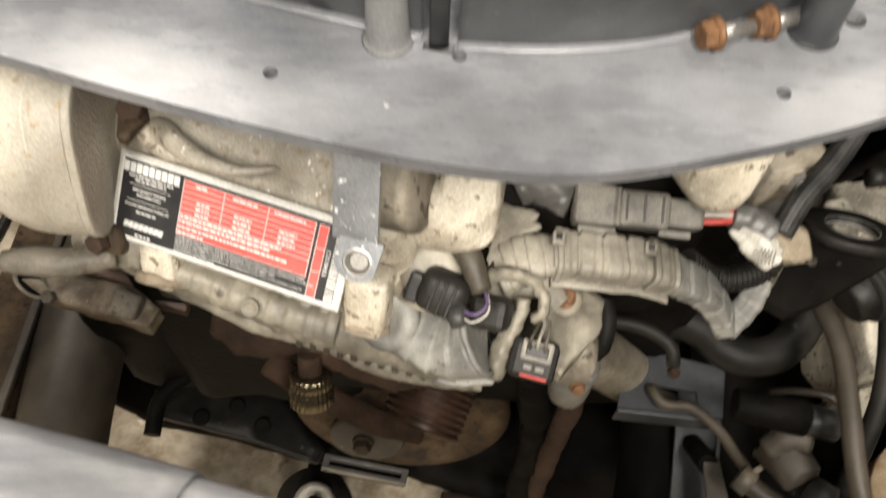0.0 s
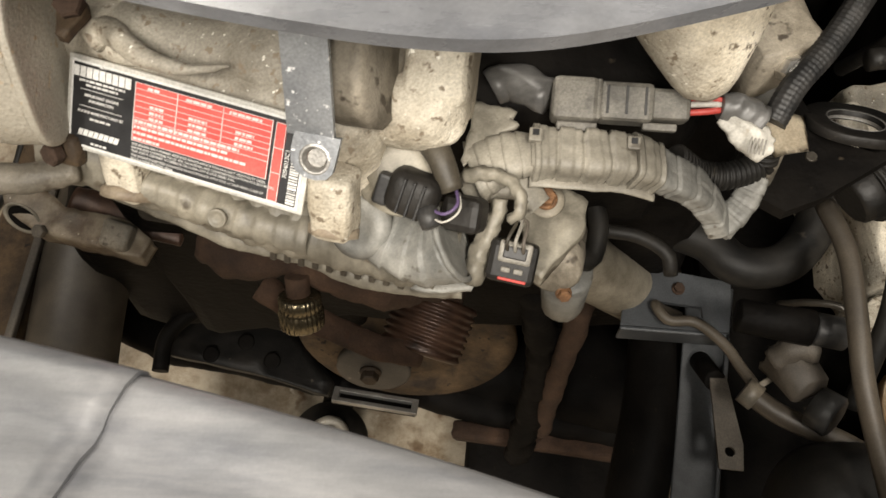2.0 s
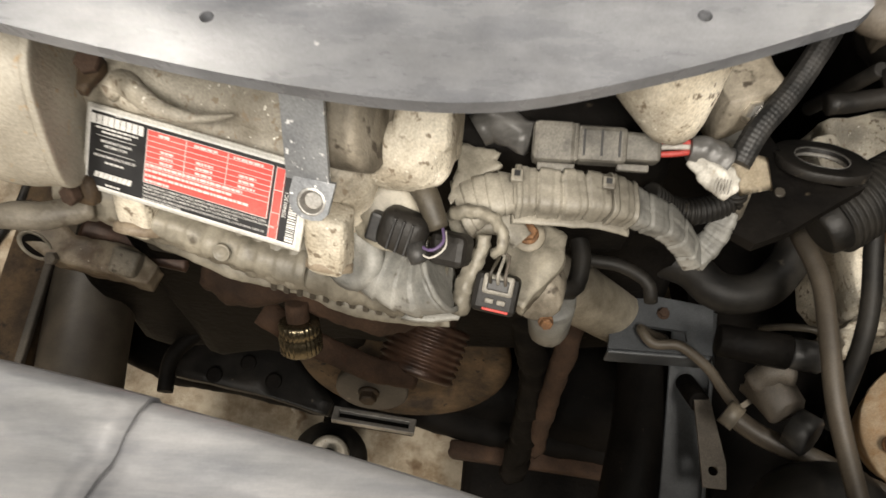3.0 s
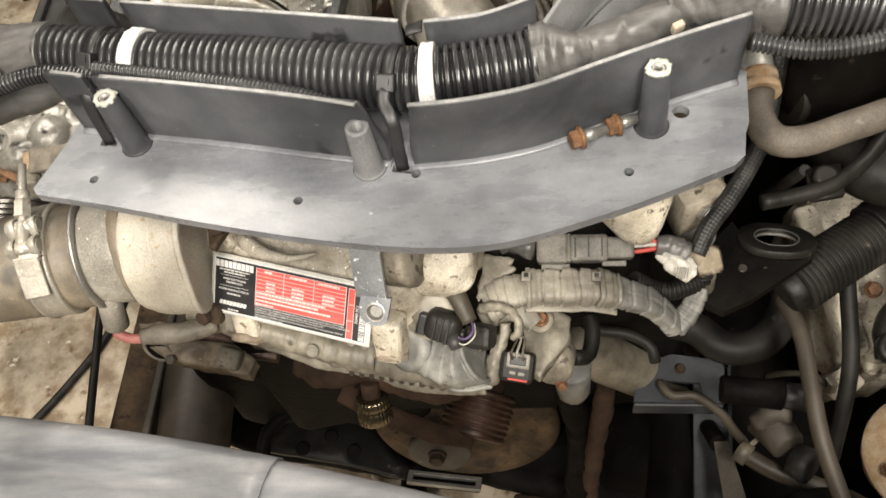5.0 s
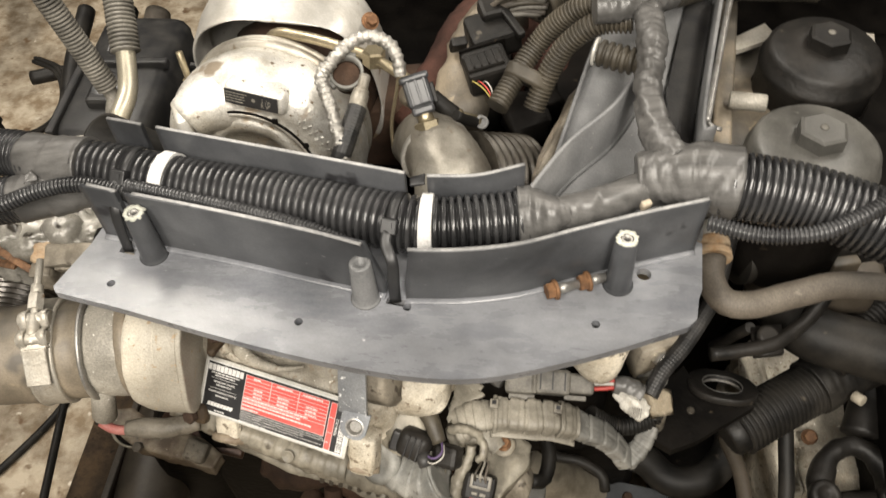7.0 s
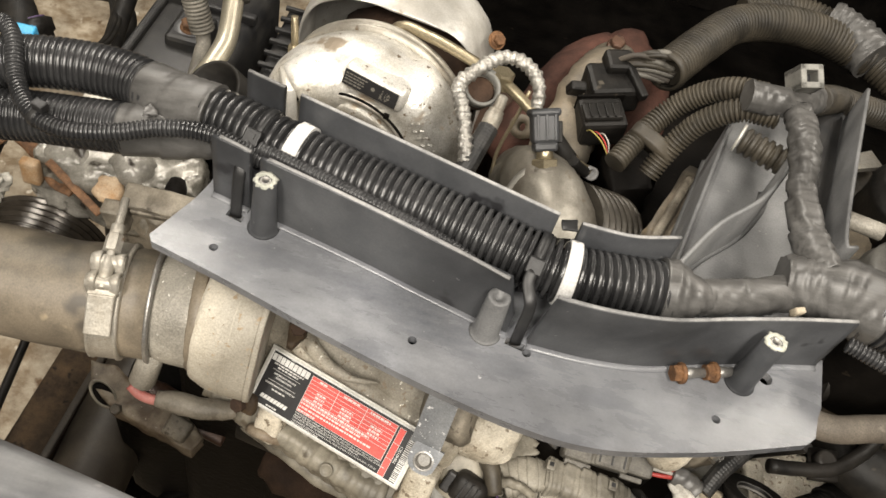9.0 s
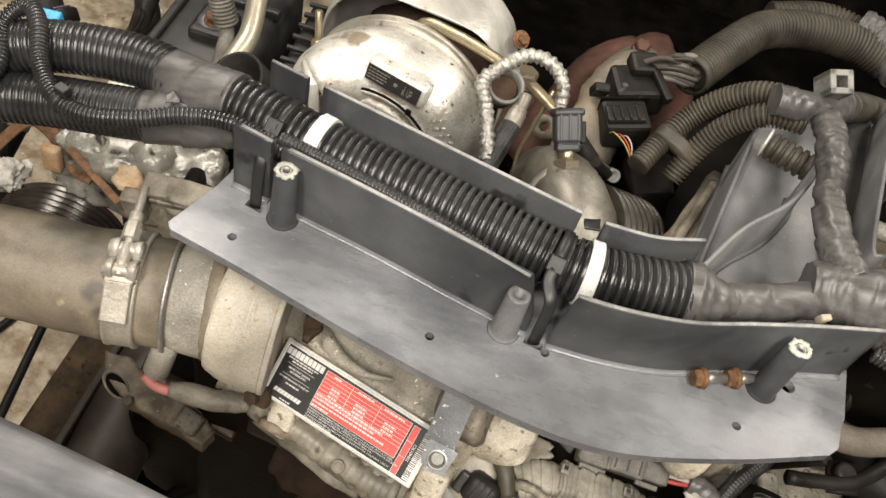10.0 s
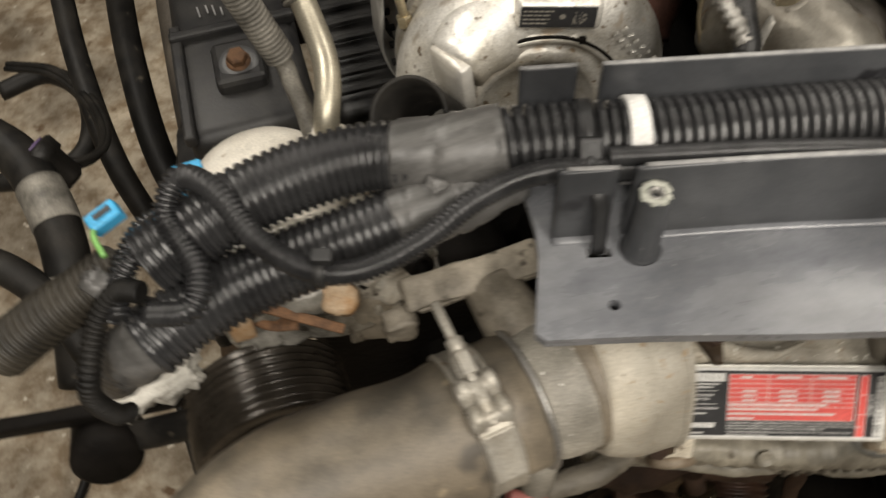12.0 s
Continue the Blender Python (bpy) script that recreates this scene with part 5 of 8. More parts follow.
    part("feed", rough_up(sweep([(0.0798, 0.4029, 1.2846), (0.0936, 0.4061, 1.2888), (0.1181, 0.3901, 1.2931)], 0.0125, 0.005, 16), 0.003, 80), tape_grey, g)
    # paper flag on the wiring
    f = thing("paper_flag", (0.2605, 0.3785, 1.2598), "soiled paper flag with a bar code folded round the wiring", "label")
    part("roll", rough_up(sweep([(0.228, 0.379, 1.292), (0.237, 0.373, 1.29), (0.245, 0.365, 1.287), (0.255, 0.36, 1.28)], lambda s2, n, a: 0.0062 + 0.0042 * math.sin(min(1.0, s2 / n) * 2.4) + 0.001 * math.sin(5 * a), 0.0018, 26), 0.0024, 95), crumpled_paper, f, "crumpled white paper wrap")
    corner = [Vector(q) for q in [(0.252, 0.39, 1.279), (0.286, 0.387, 1.279), (0.285, 0.36, 1.279), (0.262, 0.355, 1.279)]]
    bm = bmesh.new()
    rows = []
    for i in range(11):
        u = i / 10
        rise = Vector((0, -0.25, 0.9)) * (0.006 * math.sin(math.pi * u) + 0.001 * math.sin(9 * u))
        rows.append([bm.verts.new(corner[0].lerp(corner[1], u).lerp(corner[3].lerp(corner[2], u), v / 5) + rise * (1 - 0.25 * v / 5)) for v in range(6)])
    for r0, r1 in zip(rows, rows[1:]):
        for v in range(5):
            bm.faces.new((r0[v], r0[v + 1], r1[v + 1], r1[v])).smooth = True
    bmesh.ops.solidify(bm, geom=bm.faces[:], thickness=0.0007)
    part("flag", bm, paper_tan, f, "curled soiled paper tab")
    bm = bmesh.new()
    mid = Vector((0.24, 0.352, 1.298))
    for i in range(5):
        block((0.0011, 0.01, 0.0004), axes(mid + Vector((0.0022 * i, -0.0004 * i, 0.0)), (0.97, -0.2, -0.05), (0.12, 0.8, 0.5)), 0, bm=bm)
    part("bar_code", bm, grey_part, f)
    # lower plug and bracket
    b = thing("sensor_bracket", (0.12, 0.31, 1.23), "grimy cast bracket with a rusty washer bolt", "bracket")
    part("arm", rough_up(slab([(0.102, 0.35), (0.128, 0.352), (0.145, 0.336), (0.142, 0.316), (0.126, 0.296), (0.113, 0.28), (0.101, 0.287)], 0.014, 1.252), 0.0022, 70, 1, 4), dusty_sheath, b)
    part("washer_bolt", lathe([(0, 0.0125), (0.0025, 0.0122), (0.003, 0.0085)], (0.117, 0.3355, 1.252), (0, -0.1, 1), 24), dusty_beige, b)
    flange_bolt("bolt", (0.117, 0.3355, 1.2545), (0, -0.1, 1), 0.0078, rust_bolt, "orange rusty bolt", parent=b)
    part("boss", rough_up(rod((0.128, 0.325, 1.2), (0.126, 0.3, 1.216), 0.022, 0.018), 0.001, 60), grimy_cast, b)
    flange_bolt("bolt", (0.133, 0.292, 1.2), (0.1, -0.8, 0.5), 0.006, rust_bolt, "small rusty bolt", parent=b)
    p = thing("lower_plug", (0.095, 0.286, 1.245), "dark grey square plug with a red seal and wires", "connector")
    pm = axes((0.0955, 0.2885, 1.263), (0.97, -0.22, 0), (0.2, 0.8, 0.55))
    part("housing", block((0.031, 0.027, 0.018), pm @ pose(-0.001, -0.003, 0), 0.004, 2), greasy_black, p)
    part("window_frame", block((0.021, 0.014, 0.004), pm @ pose(0, 0.004, 0.0095), 0.0018), grey_part, p)
    part("window_core", block((0.015, 0.008, 0.002), pm @ pose(0, 0.004, 0.0112), 0.001), black_part, p)
    for dx in (-0.004, 0.004):
        part("latch", block((0.006, 0.0034, 0.004), pm @ pose(dx, -0.0075, 0.0088), 0.0008), grey_part, p)
    part("seal", block((0.018, 0.0018, 0.005), pm @ pose(0.001, -0.0135, 0.0075), 0.0006), wire_red, p, "thin red seal")
    for k in range(3):
        part("wire", sweep([pm @ Vector((-0.005 + k * 0.005, 0.004, 0.01)), pm @ Vector((-0.006 + k * 0.005, 0.012, 0.018)), (0.096 + k * 0.003, 0.304, 1.283), (0.092, 0.305, 1.282)], 0.0012, 0.004, 8), (loom_dusty, grey_part, rubber_brown)[k], p)
    w = thing("taped_lead", (0.08, 0.3, 1.26), "tan taped lead arching between the plugs", "wiring loom")
    part("sleeve", wrapped([(0.069, 0.279, 1.244), (0.072, 0.29, 1.256), (0.078, 0.302, 1.268), (0.084, 0.313, 1.277), (0.085, 0.32, 1.282)], lambda s2, n, a: 0.0058 + 0.0009 * math.sin(s2 * 90), 18, 0.0014), dusty_sheath, w, "tan taped sleeve")
    part("lead", wrapped([(0.063, 0.336, 1.283), (0.077, 0.334, 1.289), (0.09, 0.327, 1.293), (0.097, 0.316, 1.293), (0.097, 0.307, 1.288), (0.092, 0.305, 1.282)], lambda s2, n, a: 0.0044 - 0.001 * s2 / n, 16, 0.001), dusty_sheath, w, "tan taped loop")


front_wiring()


# ---- the turbocharger and the parts behind the trough ----
HOSE = [Vector(v) for v in ((-0.027, 0.617, 1.492), (-0.033, 0.585, 1.478), (-0.045, 0.541, 1.46), (-0.053, 0.537, 1.44))]


def turbo():
    t = thing("turbocharger", (-0.165, 0.68, 1.22), "stained bright aluminium turbocharger compressor housing", "turbocharger")
    n = Vector((-0.15, -0.983, 0.1)).normalized()
    c = Vector((-0.1575, 0.7125, 1.343))

    # the scroll, whose tube grows towards its outlet on the left
    def scroll(a, i, r):
        grow = 0.965 + 0.06 * (((a + 2.0) / (2 * math.pi)) % 1.0)
        return r * grow if 2 < i < 15 else r
    prof = [(-0.006, 0.085), (0.002, 0.1), (0.006, 0.108), (0.012, 0.1105), (0.02, 0.114), (0.032, 0.1185), (0.044, 0.12), (0.056, 0.1185), (0.066, 0.1145), (0.074, 0.108), (0.08, 0.1), (0.084, 0.0925), (0.086, 0.087), (0.0865, 0.0825), (0.087, 0.078),
            (0.0905, 0.0765), (0.0915, 0.0745), (0.0905, 0.0715), (0.087, 0.0705), (0.0865, 0.064), (0.089, 0.0635), (0.089, 0.05), (0.07, 0.045), (0.068, 0.01)]
    part("scroll", rough_up(lathe(prof, c, n, 72, scroll), 0.0016, 20, 3.0), alu, t, "stained rounded compressor scroll")
    part("band", lathe([(-0.014, 0.104), (-0.01, 0.1125), (-0.006, 0.114), (-0.004, 0.1125), (-0.003, 0.111), (-0.001, 0.111), (0.0, 0.1125), (0.003, 0.1135), (0.006, 0.1125), (0.009, 0.106)], c, n, 72), dull_alu, t, "worn double band round the housing")
    part("back_plate", lathe([(-0.05, 0.05), (-0.04, 0.075), (-0.016, 0.095), (0.0, 0.1)], c, n, 40), rust, t)
    part("inlet_clip", lathe([(0.0884, 0.0765), (0.0888, 0.0785), (0.0904, 0.0787), (0.0912, 0.0765), (0.0884, 0.0765)], c, n, 56, caps=False), dark_iron, t, "dark retaining ring")
    for a in (0.55, 1.1, 2.05, 2.6):
        x = n.cross(Vector((0, 0, 1))).normalized()
        o = c + n * 0.0895 + (x * math.cos(a) + n.cross(x) * -math.sin(a)) * 0.0785
        part("clip_tooth", block((0.006, 0.004, 0.006), axes(o, x, n), 0.001), dark_iron, t)
    # outlet on the left with its machined face
    part("outlet", rough_up(sweep([c + Vector((-0.03, -0.045, 0.075)), c + Vector((-0.06, -0.06, 0.076)), c + Vector((-0.078, -0.072, 0.068))], lambda s, L, a: 0.035 - 0.008 * s / L, 0.006, 26), 0.0016, 34), alu, t)
    part("outlet_flange", rough_up(block((0.014, 0.042, 0.052), axes(c + Vector((-0.082, -0.076, 0.06)), (-0.9, -0.42, -0.1), (-0.4, 0.9, 0)), 0.005, 2), 0.0006, 60, 1, 2), cast_bright, t, "bright machined outlet flange")
    # name plate on the upright front of its raised pad
    m = axes((-0.1553, 0.6298, 1.4478), (0.0585, -0.0122, -0.006), (0.0, 0.16, 0.98))
    part("plate_pad", rough_up(block((0.069, 0.026, 0.05), m @ pose(0.002, -0.001, -0.0262), 0.006, 3), 0.0008, 60, 1, 2), alu, t, "raised cast pad")
    pl = part("name_plate", block((0.06, 0.0178, 0.0012), m @ pose(0, 0, 0.0004), 0.0004), label_black, t, "small dark printed name plate")
    rnd = random.Random(3)
    bm = bmesh.new()
    for row in range(4):
        x = -0.028
        while x < -0.006 - 0.004 * (row % 2):
            w = rnd.uniform(0.002, 0.005)
            block((w, 0.0012, 0.0003), m @ pose(x + w / 2, 0.0055 - row * 0.0035, 0.0012), 0, bm=bm)
            x += w + 0.0009
    for k in range(34):
        block((0.0011, 0.0011, 0.0003), m @ pose(0.012 + rnd.randrange(9) * 0.0012, -0.0052 + rnd.randrange(9) * 0.0012, 0.0012), 0, bm=bm)
    part("print", bm, grey_part, pl)
    part("plate_mark", lathe([(0, 0.0022), (0.0004, 0.0022)], m @ Vector((0.003, 0.001, 0.001)), m.to_3x3() @ Vector((0, 0, 1)), 14), grey_part, pl)
    # raised cast marks that run down beside the plate
    for row in range(2):
        for k in range(7):
            o = Vector((-0.1 + 0.0055 * k - 0.007 * row, 0.6215 - 0.0012 * k + 0.001 * row, 1.4265 - 0.0068 * k - 0.004 * row))
            part("cast_mark", block((0.0052, 0.0022, 0.003), axes(o, (0.75, -0.2, 0.6), (0.3, 0.2, -0.8)) @ pose(0, 0, 0, 0, 0, (-18, 24, 0, 40, -30, 12, -8)[k]), 0.0008), alu, t)
    part("stud", rod((-0.2575, 0.72, 1.385), (-0.2635, 0.731, 1.432), 0.0042), brass, t, "yellow stud")
    part("stud_nut", hexagon((-0.2585, 0.722, 1.39), (-0.12, 0.22, 0.95), 0.013, 0.01), brass, t)
    # heat shield over the second stage, open towards the compressor
    h = thing("heat_shield", (-0.12, 0.85, 1.3), "bright stained sheet metal heat shield with a rusty bolt", "heat shield")

    def wavy(a, i, r):
        boxy = (abs(math.cos(a)) ** 3 + abs(math.sin(a)) ** 3) ** (-1 / 3)
        return 0.93 * r * boxy * (1 + 0.015 * math.sin(3 * a + 0.6) + 0.02 * noise.noise(Vector((math.cos(a) * 2, math.sin(a) * 2, i * 0.3))))
    prof = [(0.05, 0.116), (0.0, 0.1215), (-0.0015, 0.1235), (0.0, 0.125), (0.012, 0.1265), (0.04, 0.128), (0.075, 0.124), (0.105, 0.108), (0.125, 0.08), (0.13, 0.03)]
    part("shell", rough_up(lathe(prof, (-0.158, 0.775, 1.336), (0.05, 0.98, 0.1), 88, wavy, caps=False), 0.0025, 16, 6.0), cast_bright, h, "pale stained shell with an uneven rim")
    part("turbine_core", rough_up(lathe([(-0.02, 0.05), (-0.01, 0.085), (0.04, 0.1), (0.06, 0.05)], (-0.14, 0.775, 1.33), (0.05, 0.98, 0.1), 40), 0.005, 40, 2), rust, h, "rusty turbine housing inside")
    flange_bolt("shield_bolt", (-0.043, 0.7755, 1.442), (0.45, -0.55, 0.7), 0.0085, rust_bolt, "rusty bolt", washer=0.0105, parent=h)
    # oil pipe
    o = thing("oil_pipe", (-0.06, 0.7, 1.4), "yellow zinc oil pipe with a banjo and a dark sleeve", "pipe")
    part("pipe", sweep([(-0.165, 0.728, 1.42), (-0.155, 0.738, 1.445), (-0.1415, 0.7385, 1.453), (-0.12, 0.731, 1.455), (-0.0967, 0.7218, 1.4566), (-0.06, 0.705, 1.457), (-0.028, 0.69, 1.455), (0.006, 0.668, 1.448), (0.03, 0.65, 1.44)], 0.0062, 0.006, 14), brass, o)
    part("sleeve", sweep([(0.036, 0.646, 1.44), (0.05, 0.64, 1.43), (0.06, 0.638, 1.422)], 0.0092, 0.004, 14), rubber, o)
    part("ferrule", rod((0.058, 0.6385, 1.424), (0.066, 0.639, 1.418), 0.0082), brass, o)
    part("pipe_end", rod((0.062, 0.6385, 1.42), (0.086, 0.652, 1.4), 0.006), brass, o)
    part("union", hexagon((-0.03, 0.692, 1.447), (0.1, 0.1, 1), 0.022, 0.018), brass, o)
    part("wire_rod", sweep([(0.002, 0.68, 1.46), (-0.004, 0.668, 1.43), (-0.012, 0.655, 1.39), (-0.01, 0.64, 1.36)], 0.0022, 0.006, 8), brass, o)
    part("bush", lathe([(0, 0.005), (0, 0.0135), (0.02, 0.0135), (0.021, 0.005), (0.002, 0.0045)], (0.012, 0.705, 1.39), (-0.25, -0.7, 0.6), 22, caps=False), rubber_tan, o, "dusty tan bush")
    # silver sleeve
    s = thing("sleeved_hose", (-0.05, 0.62, 1.47), "crinkled silver sleeved oil hose bent into a loop", "hose")
    loop = [(-0.043, 0.53, 1.45), (-0.047, 0.548, 1.468), (-0.058, 0.578, 1.488), (-0.069, 0.606, 1.494), (-0.067, 0.624, 1.496), (-0.054, 0.638, 1.504), (-0.04, 0.652, 1.509), (-0.022, 0.657, 1.51), (-0.004, 0.648, 1.507), (0.005, 0.634, 1.5), (0.008, 0.624, 1.486)]

    def crinkle(s2, L, a):
        w = noise.noise(Vector((s2 * 190, math.cos(a) * 1.7, math.sin(a) * 1.7)))
        return 0.0066 + 0.0017 * w + 0.0007 * math.sin(s2 * 900)
    part("hose", sweep(loop, crinkle, 0.0012, 18), foil, s)
    k = thing("ring_clamp", (-0.05, 0.63, 1.47), "dark ring clamp with two ears", "clamp")
    rn = Vector((0.1, -0.55, 0.82)).normalized()
    rc = Vector((-0.0485, 0.6305, 1.4845))
    part("ring", lathe([(-0.008, 0.0148), (-0.008, 0.0172), (0.006, 0.0182), (0.007, 0.0172), (0.006, 0.0148), (-0.008, 0.0148)], rc, rn, 36, caps=False), dirty_grey, k)
    part("ring_core", rod(rc - rn * 0.03, rc - rn * 0.006, 0.0146), rust, k)
    for ang in (0.6, 2.4, 4.3, 5.4):
        rx = rn.cross(Vector((0, 0, 1))).normalized()
        ry = rn.cross(rx)
        w = (rx * math.cos(ang) + ry * math.sin(ang))
        part("ear", block((0.006, 0.009, 0.009), axes(rc + w * 0.0185, w, rn.cross(w)), 0.0015), dirty_grey, k)
    b = thing("braided_hose", (-0.03, 0.58, 1.45), "black braided hose with a pale steel fitting", "hose")
    f0, f1, f2, f3 = HOSE
    part("fitting", sweep([f0, f0.lerp(f1, 0.5) + Vector((0.0008, 0, 0.001)), f1], 0.0056, 0.004, 14), clamp_steel, b)
    part("collar", lathe([(0, 0.0056), (0.001, 0.0078), (0.006, 0.0078), (0.007, 0.0056)], f0.lerp(f1, 0.42), f1 - f0, 18), clamp_steel, b)
    part("ferrule", rod(f0.lerp(f1, 0.55), f1 + (f2 - f1) * 0.08, 0.0088), clamp_steel, b, "crimped pale ferrule")
    part("hose", sweep([f1, f1.lerp(f2, 0.5), f2, f3], lambda s2, n2, a: 0.0096 + 0.0006 * math.sin(6 * a + s2 * 900) * math.sin(6 * a - s2 * 900), 0.0011, 40), braid_black, b)


def hot_pipe():
    t = thing("charge_pipe", (0.06, 0.57, 1.35), "dull silver charge pipe elbow with a grey sensor plug", "pipe")
    e = sweep([(0.02, 0.655, 1.36), (0.034, 0.622, 1.392), (0.052, 0.585, 1.398), (0.064, 0.553, 1.385), (0.072, 0.52, 1.36)], lambda s, n, a: 0.034 + 0.0095 * min(s / n * 1.35, 1), 0.006, 36)
    part("elbow", rough_up(e, 0.003, 34, 2.0), dull_alu, t)
    part("cast_flange", rough_up(lathe([(-0.004, 0.036), (-0.0035, 0.0405), (0.0035, 0.0405), (0.004, 0.036)], (0.041, 0.607, 1.396), (0.4, -0.85, 0.05), 36), 0.0012, 60), alu, t, "stained cast flange edge")
    part("clamp_ring", lathe([(-0.005, 0.0455), (-0.004, 0.048), (0.004, 0.048), (0.005, 0.0455)], (0.066, 0.543, 1.383), (0.2, -0.85, -0.5), 40), dark_iron, t, "dark clamp ring")
    part("rim", lathe([(0.005, 0.045), (0.012, 0.0455), (0.016, 0.044)], (0.066, 0.543, 1.383), (0.2, -0.85, -0.5), 40), alu_clean, t)
    d = Vector((-0.3, 0.62, 0.72)).normalized()
    o = Vector((0.036, 0.606, 1.4265))
    part("boss", rough_up(lathe([(-0.012, 0.02), (0.0, 0.017), (0.003, 0.015)], o, d, 26), 0.0006, 90), dull_alu, t)
    part("hexagon", hexagon(o + d * 0.003, d, 0.025, 0.009), brass, t)
    part("neck", lathe([(0.01, 0.0095), (0.016, 0.0085), (0.022, 0.0085), (0.024, 0.006)], o, d, 18), brass, t)
    m = axes(o + d * 0.044, Vector((0.9, 0.3, 0.12)), d)
    plug = part("plug", block((0.027, 0.034, 0.021), m, 0.004, 2), wall_plastic, t, "dark grey sensor plug")
    part("collar", block((0.031, 0.008, 0.025), m @ pose(0, 0.014, 0), 0.003, 2), wall_plastic, plug)
    part("collar", block((0.024, 0.01, 0.019), m @ pose(0, -0.02, 0), 0.003, 2), wall_plastic, plug)
    for k in (-0.009, 0.0, 0.009):
        part("rib", block((0.0026, 0.026, 0.0024), m @ pose(k, -0.001, 0.011), 0.0006), wall_plastic, plug)
    part("latch", block((0.005, 0.022, 0.007), m @ pose(0.0155, -0.006, 0.002), 0.0012), greasy_black, plug)
    part("wire_end", sweep([(0.062, 0.628, 1.43), (0.07, 0.633, 1.42), (0.082, 0.643, 1.406)], 0.006, 0.005, 12), rubber, t)
    part("cap", lathe([(0, 0.0078), (0.013, 0.0074), (0.0135, 0.005), (0.006, 0.0045)], (0.087, 0.653, 1.398), (0.25, -0.75, 0.6), 18), worn_plastic, t, "pale open plastic tip")
    r = thing("ribbed_coupling", (0.12, 0.62, 1.3), "dull ribbed flexible steel coupling beside the elbow", "pipe")
    part("bellows", lathe([(d2, 0.05 + 0.0028 * math.cos(d2 * 2 * math.pi / 0.011)) for d2 in [i * 0.0011 for i in range(70)]], (0.075, 0.6, 1.362), (0.75, 0.45, -0.48), 40), dull_iron, r, "rings of dull brown steel")


def manifold():
    t = thing("exhaust_manifold", (0.09, 0.88, 1.2), "reddish rusty manifold with a pale cast outlet", "engine casting")
    part("limb", rough_up(sweep([(0.0, 0.78, 1.26), (0.04, 0.83, 1.31), (0.07, 0.89, 1.33), (0.11, 0.95, 1.33), (0.16, 0.98, 1.3)], 0.04, 0.012, 24), 0.006, 22), red_iron, t)
    part("limb", rough_up(sweep([(0.13, 0.98, 1.34), (0.16, 0.92, 1.33), (0.17, 0.85, 1.29), (0.18, 0.8, 1.22)], 0.04, 0.012, 22), 0.006, 22, 4), red_iron, t)
    part("pale_casting", rough_up(sweep([(0.058, 0.7, 1.34), (0.068, 0.76, 1.368), (0.08, 0.82, 1.378), (0.115, 0.885, 1.375)], lambda s, n, a: 0.032 + 0.004 * math.sin(s * 40), 0.006, 30), 0.0045, 40), rubber_tan, t, "dusty tan cast outlet")
    flange_bolt("bolt", (0.105, 0.885, 1.405), (0, -0.3, 1), 0.012, rust_groove, "rusty bolt", parent=t)
    part("collector", rough_up(block((0.16, 0.1, 0.14), axes((-0.02, 0.83, 1.24), (1, 0.1, 0), (0, 1, 0)), 0.03, 3), 0.006, 24, 3, 2), rust, t)
    # black connector block on the harness
    c = thing("connector_block", (0.11, 0.73, 1.38), "black multi-way connector block with a grey tie", "connector")
    m = axes((0.094, 0.737, 1.402), (0.9, 0.28, 0.12), (-0.22, 0.88, 0.1))
    part("shell", block((0.052, 0.044, 0.036), m, 0.005), greasy_black, c)
    part("shell", block((0.06, 0.05, 0.036), m @ pose(0.022, 0.046, 0.006), 0.006), greasy_black, c)
    part("shell", block((0.034, 0.03, 0.02), m @ pose(0.03, 0.064, 0.026, 6, 4, 0), 0.005), greasy_black, c)
    part("seam", block((0.056, 0.003, 0.04), m @ pose(0.002, 0.021, 0.001), 0.001), dark_iron, c)
    cover = part("cover", block((0.044, 0.024, 0.008), m @ pose(-0.003, -0.004, 0.02), 0.003), greasy_black, c)
    for k in range(4):
        part("rib", block((0.0024, 0.02, 0.003), m @ pose(-0.017 + k * 0.009, -0.005, 0.0245), 0.0008), greasy_black, cover)
    part("lever", block((0.01, 0.05, 0.012), m @ pose(0.044, 0.036, 0.026, 8, 0, 12), 0.003), greasy_black, c)
    part("clip", block((0.02, 0.012, 0.02), m @ pose(-0.022, 0.04, 0.012, 20, 10, 0), 0.003), greasy_black, c)
    for k in range(16):
        a = k * 2.4
        off = Vector((0.017 * math.cos(a), 0.004 * math.sin(a), 0.017 * math.sin(a))) * (0.35 + 0.65 * (k % 4) / 3)
        root = m @ Vector((0.014 + 0.0026 * k, 0.068, 0.018 + 0.004 * math.sin(a)))
        mouth = Vector((0.156, 0.802, 1.448)) + off
        bow = root.lerp(mouth, 0.5) + Vector((0.004 * math.cos(a * 1.7), -0.006, 0.012 + 0.006 * math.sin(a)))
        part("strand", sweep([root, bow, mouth], 0.0034, 0.004, 8), (loom_dusty, rubber_brown, grey_part)[k % 3], c)
    part("lower_shell", rough_up(block((0.05, 0.06, 0.05), m @ pose(0.03, -0.05, -0.05), 0.008), 0.006, 40, 2, 3), dark_iron, c)
    part("lower_shell", rough_up(block((0.045, 0.04, 0.05), m @ pose(0.06, -0.02, -0.07), 0.008), 0.006, 40, 5, 3), dark_iron, c)
    for k, mm in enumerate((wire_yellow, wire_red, wire_white)):
        part("wire", sweep([(0.078 + 0.006 * k, 0.702, 1.412), (0.08 + 0.007 * k, 0.688, 1.425), (0.092 + 0.004 * k, 0.675, 1.425), (0.102, 0.66, 1.42)], 0.0008, 0.004, 8), mm, c)
